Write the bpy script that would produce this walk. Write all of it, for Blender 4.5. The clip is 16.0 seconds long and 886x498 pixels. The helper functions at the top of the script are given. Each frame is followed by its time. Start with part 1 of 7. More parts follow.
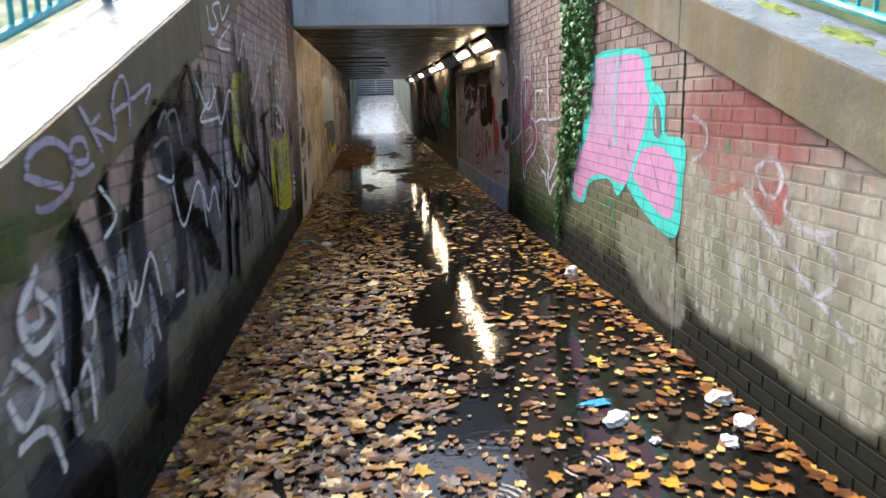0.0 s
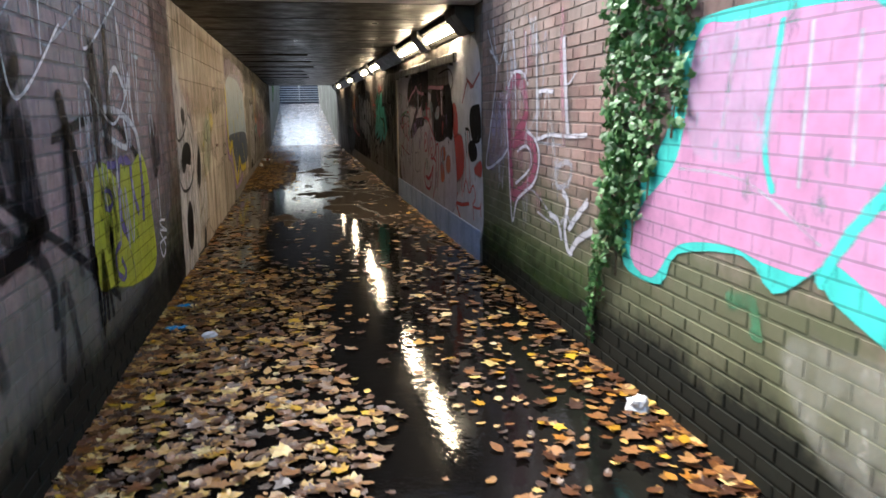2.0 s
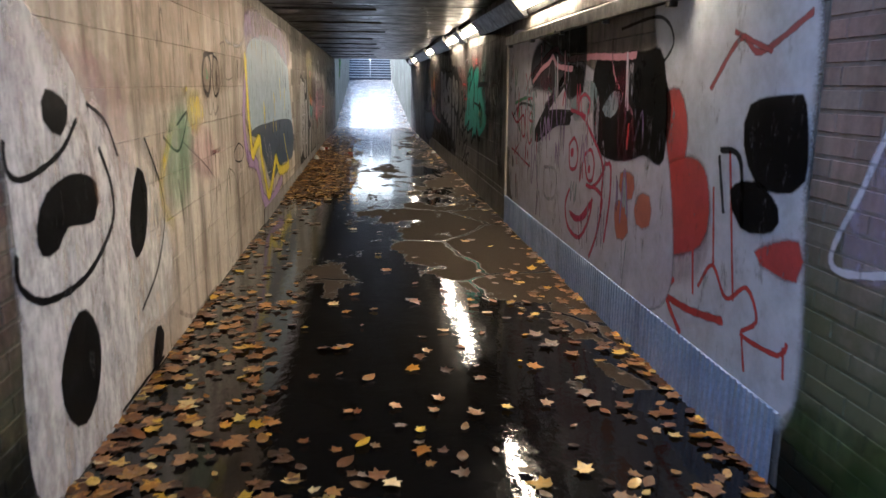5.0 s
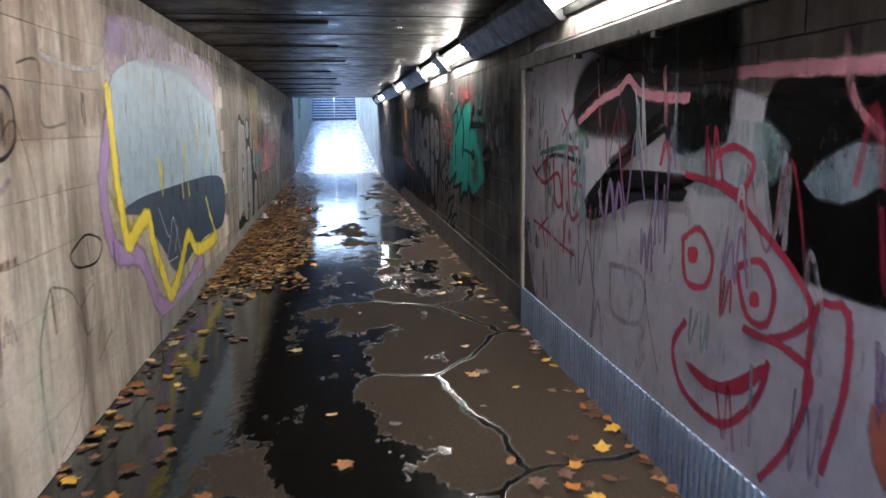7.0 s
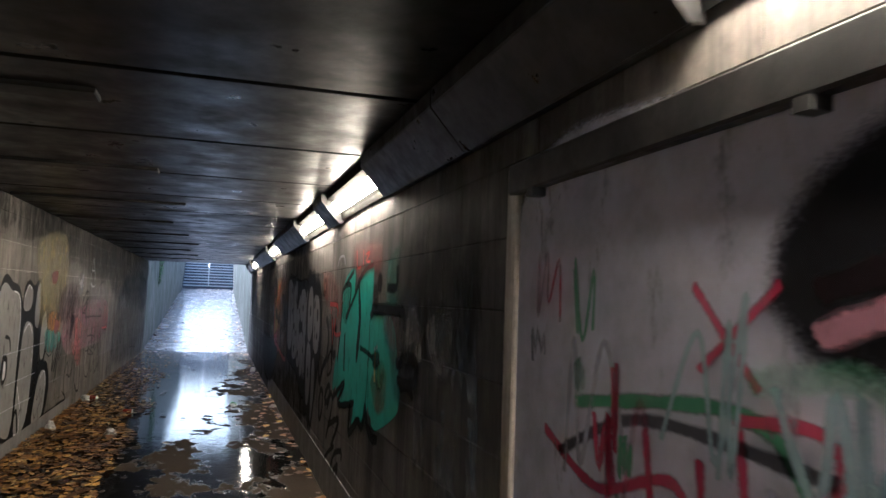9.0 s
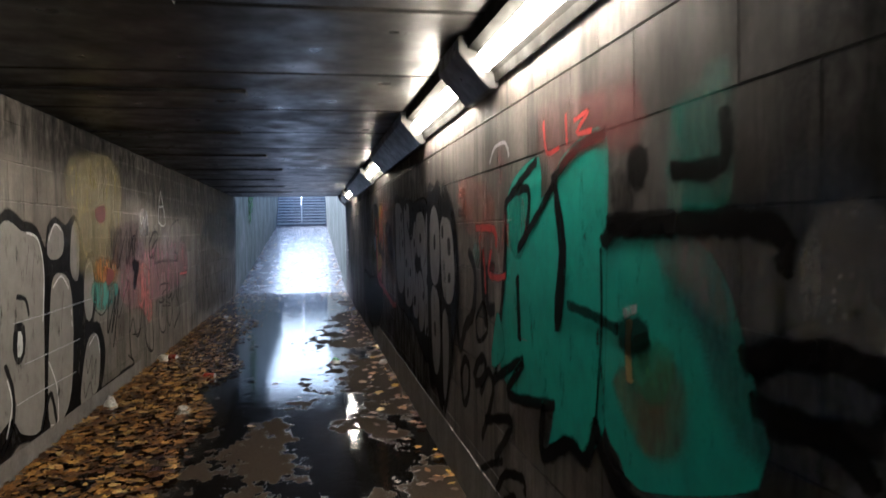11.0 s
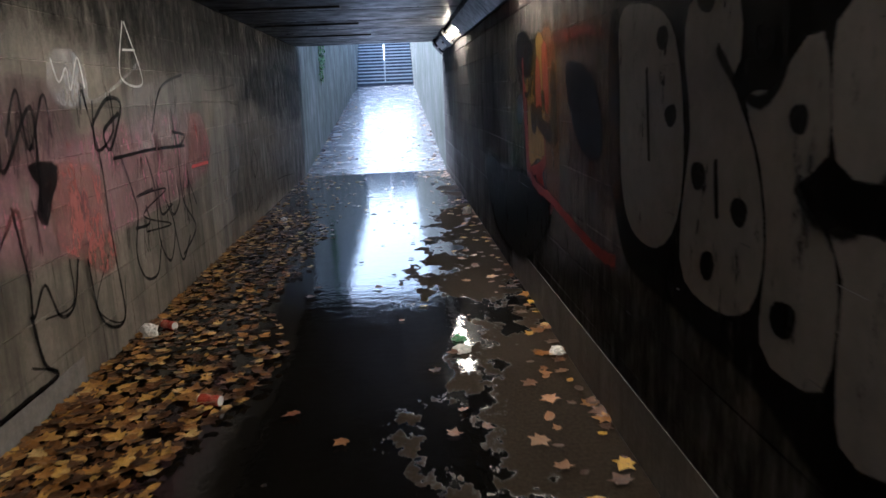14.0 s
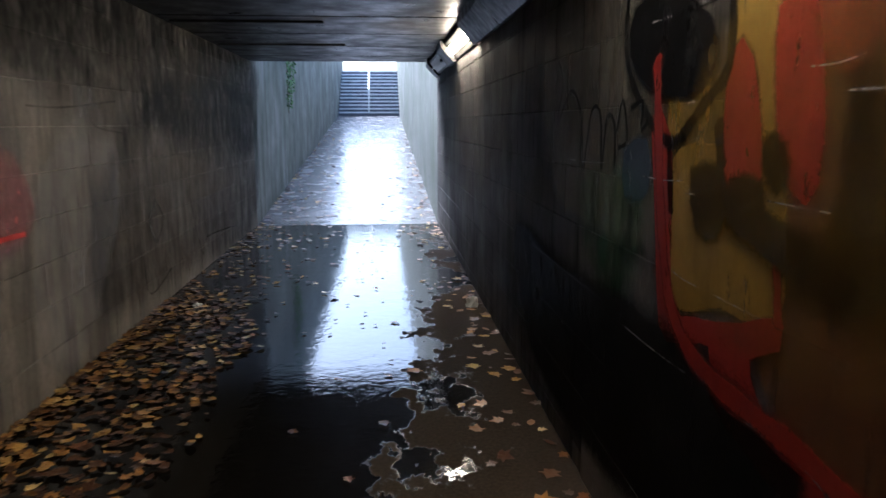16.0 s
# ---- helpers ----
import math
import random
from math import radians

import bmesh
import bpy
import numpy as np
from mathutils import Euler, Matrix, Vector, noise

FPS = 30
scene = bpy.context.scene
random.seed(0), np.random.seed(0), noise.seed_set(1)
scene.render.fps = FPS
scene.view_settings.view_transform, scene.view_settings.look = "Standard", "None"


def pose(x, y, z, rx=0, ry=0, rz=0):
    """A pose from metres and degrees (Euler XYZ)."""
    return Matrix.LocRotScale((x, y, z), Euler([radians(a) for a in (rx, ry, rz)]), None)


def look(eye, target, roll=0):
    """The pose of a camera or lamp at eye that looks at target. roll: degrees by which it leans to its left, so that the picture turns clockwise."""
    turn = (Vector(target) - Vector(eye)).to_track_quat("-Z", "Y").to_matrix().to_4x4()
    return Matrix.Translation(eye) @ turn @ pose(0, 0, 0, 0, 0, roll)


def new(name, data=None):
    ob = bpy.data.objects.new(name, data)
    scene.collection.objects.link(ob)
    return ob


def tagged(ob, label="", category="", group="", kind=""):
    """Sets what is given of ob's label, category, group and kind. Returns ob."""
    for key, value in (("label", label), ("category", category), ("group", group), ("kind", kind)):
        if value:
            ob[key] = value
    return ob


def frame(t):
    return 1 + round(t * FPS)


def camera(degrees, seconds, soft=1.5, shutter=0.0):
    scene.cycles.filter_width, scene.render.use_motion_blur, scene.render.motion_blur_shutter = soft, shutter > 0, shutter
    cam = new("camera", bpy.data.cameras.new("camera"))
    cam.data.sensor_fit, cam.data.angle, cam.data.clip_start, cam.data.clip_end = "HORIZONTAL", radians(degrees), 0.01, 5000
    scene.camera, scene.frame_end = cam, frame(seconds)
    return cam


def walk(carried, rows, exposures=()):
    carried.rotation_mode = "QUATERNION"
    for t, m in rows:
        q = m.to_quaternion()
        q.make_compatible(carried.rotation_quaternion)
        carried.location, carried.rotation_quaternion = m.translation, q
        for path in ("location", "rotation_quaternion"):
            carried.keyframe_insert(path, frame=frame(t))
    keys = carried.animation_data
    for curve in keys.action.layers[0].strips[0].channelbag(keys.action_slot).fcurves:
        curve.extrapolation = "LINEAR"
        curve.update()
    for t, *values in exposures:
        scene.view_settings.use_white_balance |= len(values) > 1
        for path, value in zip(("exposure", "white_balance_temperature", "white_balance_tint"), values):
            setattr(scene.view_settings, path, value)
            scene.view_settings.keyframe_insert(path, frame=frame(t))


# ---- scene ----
cam = camera(62.0, 16.0, shutter=0.3)
PATH = [
    (0, (0.067, 1.890, 1.485), (0.248, 3.841, 1.085), -1),
    (0.5, (0.149, 2.617, 1.473), (0.365, 4.563, 1.067), -0.8),
    (1, (0.173, 3.289, 1.448), (0.359, 5.242, 1.061), 0.8),
    (1.5, (0.182, 3.984, 1.435), (0.571, 5.903, 1.030), 0.9),
    (2, (0.156, 4.749, 1.444), (0.533, 6.677, 1.067), -0.5),
    (2.5, (0.122, 5.357, 1.454), (0.384, 7.301, 1.062), -1.6),
    (3, (0.148, 6.011, 1.458), (0.298, 7.969, 1.078), 0.5),
    (3.5, (0.186, 6.757, 1.454), (0.386, 8.707, 1.058), 1.3),
    (4, (0.208, 7.571, 1.453), (0.394, 9.523, 1.059), 1.3),
    (6.3, (0.380, 10.680, 1.555), (0.579, 12.608, 1.061), -1.2),
    (6.5, (0.380, 10.993, 1.531), (0.551, 12.939, 1.103), -0.9),
    (7, (0.428, 11.665, 1.526), (0.711, 13.616, 1.191), -0.4),
    (7.5, (0.557, 12.449, 1.563), (0.894, 14.414, 1.409), 2.1),
    (8, (0.708, 13.281, 1.563), (1.262, 15.200, 1.664), 3.5),
    (10.3, (0.986, 16.525, 1.566), (1.514, 18.449, 1.703), -0.9),
    (10.5, (0.985, 16.737, 1.536), (1.487, 18.670, 1.639), -1.9),
    (11, (0.982, 17.211, 1.502), (1.333, 19.179, 1.450), -0.8),
    (11.5, (0.946, 17.763, 1.492), (1.256, 19.715, 1.186), -3.4),
    (12, (1.004, 18.632, 1.473), (1.125, 20.584, 1.055), -4.2),
    (12.5, (0.950, 19.323, 1.518), (1.119, 21.284, 1.161), -3),
    (13, (0.917, 20.012, 1.543), (1.029, 21.959, 1.098), -1.3),
    (13.5, (0.872, 20.815, 1.503), (1.043, 22.760, 1.068), -1.6),
    (14, (0.920, 21.600, 1.492), (1.027, 23.551, 1.070), -2.4),
    (14.5, (0.898, 22.313, 1.484), (1.010, 24.267, 1.070), -0.8),
    (15, (0.933, 23.169, 1.488), (0.983, 25.143, 1.169), -1.8),
    (15.5, (0.947, 23.869, 1.487), (1.000, 25.850, 1.212), -0.4),
    (16, (0.992, 24.629, 1.484), (1.155, 26.594, 1.148), -0.1),
]
EXPOSURES = [(0.0, 1.25, 6400, 10), (2.0, 1.5, 6100, 10), (3.5, 2.05, 6000, 12), (5.0, 2.3, 5500, 12), (7.0, 2.55, 4700, 12), (8.0, 2.1, 5000, 12), (10.5, 1.95, 5050, 12), (12.5, 2.12, 4850, 12), (16.0, 2.1, 5150, 12)]
walk(cam, [(t, look(eye, target, roll)) for t, eye, target, roll in PATH], EXPOSURES)


# ---- world, sun, exposure ----
world = bpy.data.worlds.new("sky")
scene.world = world
world.use_nodes = True
wn = world.node_tree.nodes
sky = wn.new("ShaderNodeTexSky")
sky.sky_type, sky.sun_disc = "NISHITA", False
sky.sun_elevation, sky.sun_rotation = radians(50), radians(-35)
sky.dust_density, sky.air_density, sky.ozone_density = 4.0, 1.2, 1.5
world.node_tree.links.new(sky.outputs[0], wn["Background"].inputs[0])
wn["Background"].inputs[1].default_value = 0.15
sun_data = bpy.data.lights.new("sun", "SUN")
sun_data.energy, sun_data.angle, sun_data.color = 3.5, radians(40), (1.0, 0.97, 0.93)
sun = new("sun", sun_data)
sun.matrix_world = look((0, 0, 20), (-20 * math.cos(radians(50)) * math.sin(radians(-35)), -20 * math.cos(radians(50)) * math.cos(radians(-35)), 20 - 20 * math.sin(radians(50))))

# ---- plan ----
XL, XR = -0.84, 1.82          # inner faces of the passage
Y0, YP, YF = -3.0, 11.35, 35.6  # ramp start, near portal, far portal
CEIL = 2.36
YS, ZS = 57.6, 1.82            # foot of the far stairs


def cope_z(y):
    """Underside of the sloping coping."""
    return min(1.22 + 0.305 * (y - 4.27), 3.0)


# ---- materials ----
def material(name, rough=0.8):
    m = bpy.data.materials.new(name)
    m.use_nodes = True
    b = m.node_tree.nodes["Principled BSDF"]
    b.inputs["Roughness"].default_value = rough
    return m, m.node_tree.nodes, m.node_tree.links, b


def math_node(n, l, op, a, b=None, c=None):
    k = n.new("ShaderNodeMath")
    k.operation = op
    for i, v in enumerate((a, b, c)):
        if v is None:
            continue
        if isinstance(v, (int, float)):
            k.inputs[i].default_value = v
        else:
            l.new(v, k.inputs[i])
    return k.outputs[0]


def noise_node(n, l, scale, detail=5, rough=0.6, stretch=(1, 1, 1), w=0.0):
    g = n.new("ShaderNodeNewGeometry")
    mp = n.new("ShaderNodeMapping")
    mp.inputs["Scale"].default_value = stretch
    mp.inputs["Location"].default_value = (w, w * 0.7, w * 0.3)
    l.new(g.outputs["Position"], mp.inputs["Vector"])
    t = n.new("ShaderNodeTexNoise")
    t.inputs["Scale"].default_value = scale
    t.inputs["Detail"].default_value = detail
    t.inputs["Roughness"].default_value = rough
    l.new(mp.outputs[0], t.inputs["Vector"])
    return t.outputs["Fac"]


def ramp_node(n, l, fac, stops):
    r = n.new("ShaderNodeValToRGB")
    e = r.color_ramp.elements
    while len(e) < len(stops):
        e.new(0.5)
    for k, (p, c) in zip(e, stops):
        k.position = p
        k.color = (*c, 1) if isinstance(c, tuple) else (c, c, c, 1)
    l.new(fac, r.inputs[0])
    return r.outputs[0]


def mix_node(n, l, fac, a, b, mode="MIX"):
    k = n.new("ShaderNodeMix")
    k.data_type, k.blend_type = "RGBA", mode
    for s, v in ((0, fac), (6, a), (7, b)):
        if isinstance(v, (int, float)):
            k.inputs[s].default_value = v
        elif isinstance(v, tuple):
            k.inputs[s].default_value = (*v, 1)
        else:
            l.new(v, k.inputs[s])
    return k.outputs[2]


def bump_node(n, l, b, height, strength=0.3, dist=0.01):
    k = n.new("ShaderNodeBump")
    k.inputs["Strength"].default_value = strength
    k.inputs["Distance"].default_value = dist
    l.new(height, k.inputs["Height"])
    l.new(k.outputs[0], b.inputs["Normal"])


def mottled(name, c1, c2, c3, rough=0.8, big=1.2, fine=30, streak=0.0, stain=(0.03, 0.03, 0.025), bump=0.3, random_mix=0.0, stain_at=0.62):
    """A surface with patches, grain, optional vertical streaks and dark stains."""
    m, n, l, b = material(name, rough)
    col = ramp_node(n, l, noise_node(n, l, big, 6, 0.65), [(0.3, c1), (0.5, c2), (0.72, c3)])
    grain = noise_node(n, l, fine, 4, 0.7)
    col = mix_node(n, l, 0.5, col, ramp_node(n, l, grain, [(0.3, 0.35), (0.7, 0.75)]), "OVERLAY")
    if random_mix:
        o = n.new("ShaderNodeObjectInfo")
        col = mix_node(n, l, random_mix, col, ramp_node(n, l, o.outputs["Random"], [(0.0, 0.25), (1.0, 0.75)]), "OVERLAY")
    if streak:
        s = noise_node(n, l, 2.2, 5, 0.7, (2.5, 2.5, 0.22))
        f = ramp_node(n, l, s, [(stain_at - 0.12, 0.0), (stain_at + 0.1, streak)])
        col = mix_node(n, l, f, col, stain)
    l.new(col, b.inputs["Base Color"])
    l.new(ramp_node(n, l, noise_node(n, l, big * 2.3, 4), [(0.3, max(rough - 0.25, 0.05)), (0.7, min(rough + 0.1, 1.0))]), b.inputs["Roughness"])
    if bump:
        bump_node(n, l, b, grain, bump, 0.006)
    return m


def brick_material(name="brick_clay", tone=None, wash=0.5, lift=1.0):
    """Dark red-brown bricks with green algae low down and grime in streaks."""
    m, n, l, b = material(name, 0.85)
    b.inputs["Specular IOR Level"].default_value = 0.2
    o = n.new("ShaderNodeObjectInfo")
    g = n.new("ShaderNodeNewGeometry")
    r = math_node(n, l, "FRACT", math_node(n, l, "ADD", o.outputs["Random"], g.outputs["Random Per Island"]))
    col = ramp_node(n, l, r, [(p, tuple(v * lift for v in c)) for p, c in ((0.0, (0.17, 0.105, 0.092)), (0.35, (0.235, 0.142, 0.122)), (0.7, (0.3, 0.185, 0.16)), (1.0, (0.25, 0.18, 0.155)))])
    if tone:
        col = mix_node(n, l, 0.75, col, tone)
    col = mix_node(n, l, 0.45, col, ramp_node(n, l, noise_node(n, l, 40, 5, 0.7), [(0.3, 0.3), (0.7, 0.75)]), "OVERLAY")
    pale = ramp_node(n, l, noise_node(n, l, 0.9, 6, 0.7, w=3.1), [(0.42, 0.0), (0.66, wash)])
    col = mix_node(n, l, pale, col, (0.36, 0.33, 0.28))
    grime = ramp_node(n, l, noise_node(n, l, 2.4, 6, 0.7, (2.0, 2.0, 0.3), 6.0), [(0.45, 0.0), (0.68, 0.55)])
    col = mix_node(n, l, grime, col, (0.05, 0.045, 0.036))
    s = n.new("ShaderNodeSeparateXYZ")
    l.new(g.outputs["Position"], s.inputs[0])
    h = math_node(n, l, "ADD", s.outputs["Z"], math_node(n, l, "MULTIPLY", noise_node(n, l, 1.8, 6, 0.7), -1.3))
    alg = ramp_node(n, l, h, [(0.0, 0.85), (0.5, 0.0)])
    col = mix_node(n, l, alg, col, (0.09, 0.105, 0.05))
    wet = ramp_node(n, l, h, [(0.0, 1.0), (0.02, 0.0)])
    h2 = math_node(n, l, "ADD", s.outputs["Z"], math_node(n, l, "MULTIPLY", noise_node(n, l, 3.0, 5, 0.7, w=1.0), -0.5))
    col = mix_node(n, l, ramp_node(n, l, h2, [(0.0, 0.95), (0.2, 0.0)]), col, (0.004, 0.0045, 0.003))
    l.new(col, b.inputs["Base Color"])
    bump_node(n, l, b, noise_node(n, l, 60, 5, 0.7), 0.4, 0.004)
    return m


def wet_floor_material():
    """Old tarmac under a film of water: standing puddles, drier worn patches, dark cracks."""
    m, n, l, b = material("wet_tarmac", 0.4)
    b.inputs["IOR"].default_value = 1.45
    big = noise_node(n, l, 0.55, 5, 0.6, (1.5, 0.55, 1), 7.0)
    mid = noise_node(n, l, 1.7, 6, 0.62, (1.2, 0.8, 1), 2.0)
    f = math_node(n, l, "ADD", math_node(n, l, "MULTIPLY", big, 0.6), math_node(n, l, "MULTIPLY", mid, 0.4))
    g = n.new("ShaderNodeNewGeometry")
    s = n.new("ShaderNodeSeparateXYZ")
    l.new(g.outputs["Position"], s.inputs[0])
    f = math_node(n, l, "ADD", f, math_node(n, l, "MULTIPLY_ADD", s.outputs["X"], 0.075, -0.07))
    f = math_node(n, l, "ADD", f, math_node(n, l, "MULTIPLY_ADD", noise_node(n, l, 8, 4, 0.7, (1, 0.7, 1), 3.0), 0.16, -0.08))
    # a shallow gutter of water runs along the middle of the deeper tunnel
    gut = ramp_node(n, l, math_node(n, l, "ABSOLUTE", math_node(n, l, "SUBTRACT", s.outputs["X"], 0.75)), [(0.25, 1.0), (0.7, 0.0)])
    deep = ramp_node(n, l, math_node(n, l, "MULTIPLY", s.outputs["Y"], 0.025), [(0.47, 0.0), (0.72, 1.0)])
    f = math_node(n, l, "SUBTRACT", f, math_node(n, l, "MULTIPLY", math_node(n, l, "MULTIPLY", gut, deep), 0.09))
    blown = ramp_node(n, l, math_node(n, l, "MULTIPLY", s.outputs["Y"], 0.025), [(0.44, 0.035), (0.5, 0.0), (0.7, 0.0), (0.8, 0.03), (0.9, 0.1)])
    f = math_node(n, l, "SUBTRACT", f, blown)
    worn = ramp_node(n, l, math_node(n, l, "MULTIPLY", s.outputs["Y"], 0.025), [(0.325, 0.0), (0.37, 0.11), (0.43, 0.11), (0.48, 0.0)])
    f = math_node(n, l, "ADD", f, worn)
    dry = ramp_node(n, l, f, [(0.515, 0.0), (0.53, 1.0)])
    grain = noise_node(n, l, 55, 5, 0.7)
    base = ramp_node(n, l, grain, [(0.3, (0.028, 0.021, 0.0145)), (0.7, (0.058, 0.044, 0.032))])
    wetc = ramp_node(n, l, grain, [(0.3, (0.003, 0.0028, 0.0025)), (0.7, (0.009, 0.008, 0.007))])
    v = n.new("ShaderNodeTexVoronoi")
    v.feature = "DISTANCE_TO_EDGE"
    v.inputs["Scale"].default_value = 0.75
    mp = n.new("ShaderNodeMix")
    mp.data_type = "VECTOR"
    mp.inputs[0].default_value = 0.22
    t = n.new("ShaderNodeTexNoise")
    t.inputs["Scale"].default_value = 2.2
    t.inputs["Detail"].default_value = 6
    l.new(g.outputs["Position"], t.inputs["Vector"])
    l.new(g.outputs["Position"], mp.inputs[4])
    l.new(t.outputs["Color"], mp.inputs[5])
    l.new(mp.outputs[1], v.inputs["Vector"])
    crack = ramp_node(n, l, v.outputs["Distance"], [(0.006, 0.0), (0.02, 1.0)])
    crack = math_node(n, l, "MAXIMUM", crack, math_node(n, l, "GREATER_THAN", s.outputs["Y"], 19.0))
    dry = mix_node(n, l, 1.0, dry, crack, "MULTIPLY")
    # the ramp before the portal and beyond the far one stays under rain
    inside = math_node(n, l, "MULTIPLY", math_node(n, l, "GREATER_THAN", s.outputs["Y"], 12.3), math_node(n, l, "LESS_THAN", s.outputs["Y"], 36.0))
    dry = mix_node(n, l, 1.0, dry, inside, "MULTIPLY")
    l.new(mix_node(n, l, dry, wetc, base), b.inputs["Base Color"])
    l.new(ramp_node(n, l, dry, [(0.0, 0.04), (1.0, 0.9)]), b.inputs["Roughness"])
    l.new(ramp_node(n, l, dry, [(0.0, 0.5), (1.0, 0.12)]), b.inputs["Specular IOR Level"])
    ripple = math_node(n, l, "ADD", math_node(n, l, "MULTIPLY", noise_node(n, l, 5, 4, 0.6, (1, 1.3, 1)), 0.65), math_node(n, l, "MULTIPLY", noise_node(n, l, 19, 3, 0.6), 0.3))
    hh = math_node(n, l, "ADD", math_node(n, l, "MULTIPLY", ripple, 0.5), math_node(n, l, "MULTIPLY", math_node(n, l, "MULTIPLY", grain, dry), 0.5))
    bump_node(n, l, b, hh, 0.28, 0.02)
    return m


BRICK = brick_material()
BRICK_RED = brick_material("brick_red", None, 0.5, 1.7)
MORTAR = brick_material("mortar", (0.2, 0.16, 0.14))
COPING = mottled("coping_concrete", (0.06, 0.05, 0.03), (0.12, 0.105, 0.07), (0.2, 0.17, 0.12), 0.8, 1.5, 45, 0.75, (0.13, 0.085, 0.02), 0.4, stain_at=0.52)
COPING_TOP = mottled("coping_top_concrete", (0.1, 0.1, 0.1), (0.17, 0.17, 0.175), (0.25, 0.25, 0.255), 0.4, 2.5, 50, 0.25, (0.2, 0.2, 0.16), 0.2)
HEADER = mottled("header_concrete", (0.45, 0.46, 0.48), (0.56, 0.58, 0.6), (0.65, 0.66, 0.68), 0.7, 1.8, 40, 0.5, (0.2, 0.22, 0.25), 0.2, stain_at=0.66)
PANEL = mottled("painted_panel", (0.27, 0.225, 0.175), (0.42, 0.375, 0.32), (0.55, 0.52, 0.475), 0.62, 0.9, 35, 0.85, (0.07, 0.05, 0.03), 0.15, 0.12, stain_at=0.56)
# right wall panels: darker than the left ones, darkest past y 27.2
PANEL_DARK = mottled("dark_panel", (0.035, 0.033, 0.034), (0.085, 0.078, 0.073), (0.16, 0.145, 0.13), 0.75, 1.0, 35, 0.85, (0.018, 0.018, 0.018), 0.15, 0.1, stain_at=0.56)
PANEL_MID = mottled("streaked_panel", (0.07, 0.062, 0.056), (0.165, 0.148, 0.132), (0.28, 0.252, 0.225), 0.75, 1.0, 35, 0.85, (0.025, 0.023, 0.021), 0.15, 0.1, stain_at=0.56)
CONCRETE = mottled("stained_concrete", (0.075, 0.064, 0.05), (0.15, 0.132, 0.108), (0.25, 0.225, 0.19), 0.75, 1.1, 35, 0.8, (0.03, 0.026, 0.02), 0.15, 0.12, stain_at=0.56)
# sooty concrete, with the darkness of the unlit ceiling put into its colour
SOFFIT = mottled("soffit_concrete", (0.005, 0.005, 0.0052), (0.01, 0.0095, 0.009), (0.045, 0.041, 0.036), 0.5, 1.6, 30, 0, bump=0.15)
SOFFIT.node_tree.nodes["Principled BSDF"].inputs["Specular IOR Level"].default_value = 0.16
RAMP_WALL = mottled("ramp_wall_concrete", (0.06, 0.072, 0.06), (0.13, 0.145, 0.138), (0.25, 0.265, 0.26), 0.75, 0.8, 35, 0.9, (0.04, 0.055, 0.03), 0.2, stain_at=0.54)
PANEL_DARK.node_tree.nodes["Principled BSDF"].inputs["Specular IOR Level"].default_value = 0.2
FLOOR = wet_floor_material()
# wet ramp made paler than the tarmac to carry the sky's brightness
RAMP_FLOOR = mottled("sky_bright_ramp", (0.09, 0.09, 0.094), (0.15, 0.15, 0.155), (0.24, 0.24, 0.245), 0.26, 1.6, 40, bump=0.12)
GRASS = mottled("grass", (0.05, 0.08, 0.02), (0.08, 0.12, 0.03), (0.16, 0.13, 0.05), 0.9, 4, 60)
TEAL = mottled("teal_paint", (0.0, 0.22, 0.26), (0.0, 0.28, 0.32), (0.02, 0.33, 0.36), 0.4, 3, 40, bump=0.05)
STEEL = mottled("dark_steel", (0.015, 0.015, 0.015), (0.026, 0.025, 0.024), (0.05, 0.047, 0.045), 0.5, 4, 50, bump=0.1)
STEP = mottled("step_concrete", (0.05, 0.055, 0.075), (0.08, 0.085, 0.11), (0.12, 0.125, 0.15), 0.6, 2, 40)
NOSING = mottled("step_nosing", (0.6, 0.62, 0.65), (0.72, 0.74, 0.76), (0.8, 0.8, 0.8), 0.5, 2, 40, bump=0.1)
# steel darkened in colour so the gutter stays dim beside the glowing tube
GUTTER_STEEL = mottled("dimmed_steel", (0.003, 0.003, 0.003), (0.006, 0.006, 0.0055), (0.012, 0.011, 0.01), 0.7, 4, 50, bump=0.1)
GUTTER_STEEL.node_tree.nodes["Principled BSDF"].inputs["Specular IOR Level"].default_value = 0.02
WHITE_METAL = mottled("white_paint", (0.7, 0.7, 0.7), (0.78, 0.78, 0.78), (0.82, 0.82, 0.82), 0.45, 3, 40, bump=0.05)

DIFFUSER, dn, dl, db = material("lamp_diffuser", 0.4)
db.inputs["Base Color"].default_value = (0.85, 0.82, 0.75, 1)
db.inputs["Emission Color"].default_value = (1.0, 0.76, 0.47, 1)
db.inputs["Emission Strength"].default_value = 27.0


# ---- helpers for meshes ----
def mesh_of(name, bm):
    me = bpy.data.meshes.new(name)
    bm.to_mesh(me)
    bm.free()
    return me


def part(name, bm, mat, parent=None, label=""):
    ob = new(name, mesh_of(name, bm) if isinstance(bm, bmesh.types.BMesh) else bm)
    if mat and not ob.data.materials:
        ob.data.materials.append(mat)
    ob.parent = parent
    return tagged(ob, label)


def add_box(bm, x0, x1, y0, y1, z0, z1, bevel=0.0):
    r = bmesh.ops.create_cube(bm, size=1.0, matrix=Matrix.Translation(((x0 + x1) / 2, (y0 + y1) / 2, (z0 + z1) / 2)) @ Matrix.Diagonal((x1 - x0, y1 - y0, z1 - z0, 1)))
    if bevel:
        es = {e for v in r["verts"] for e in v.link_edges}
        bmesh.ops.bevel(bm, geom=list(es), offset=bevel, segments=1, affect="EDGES")


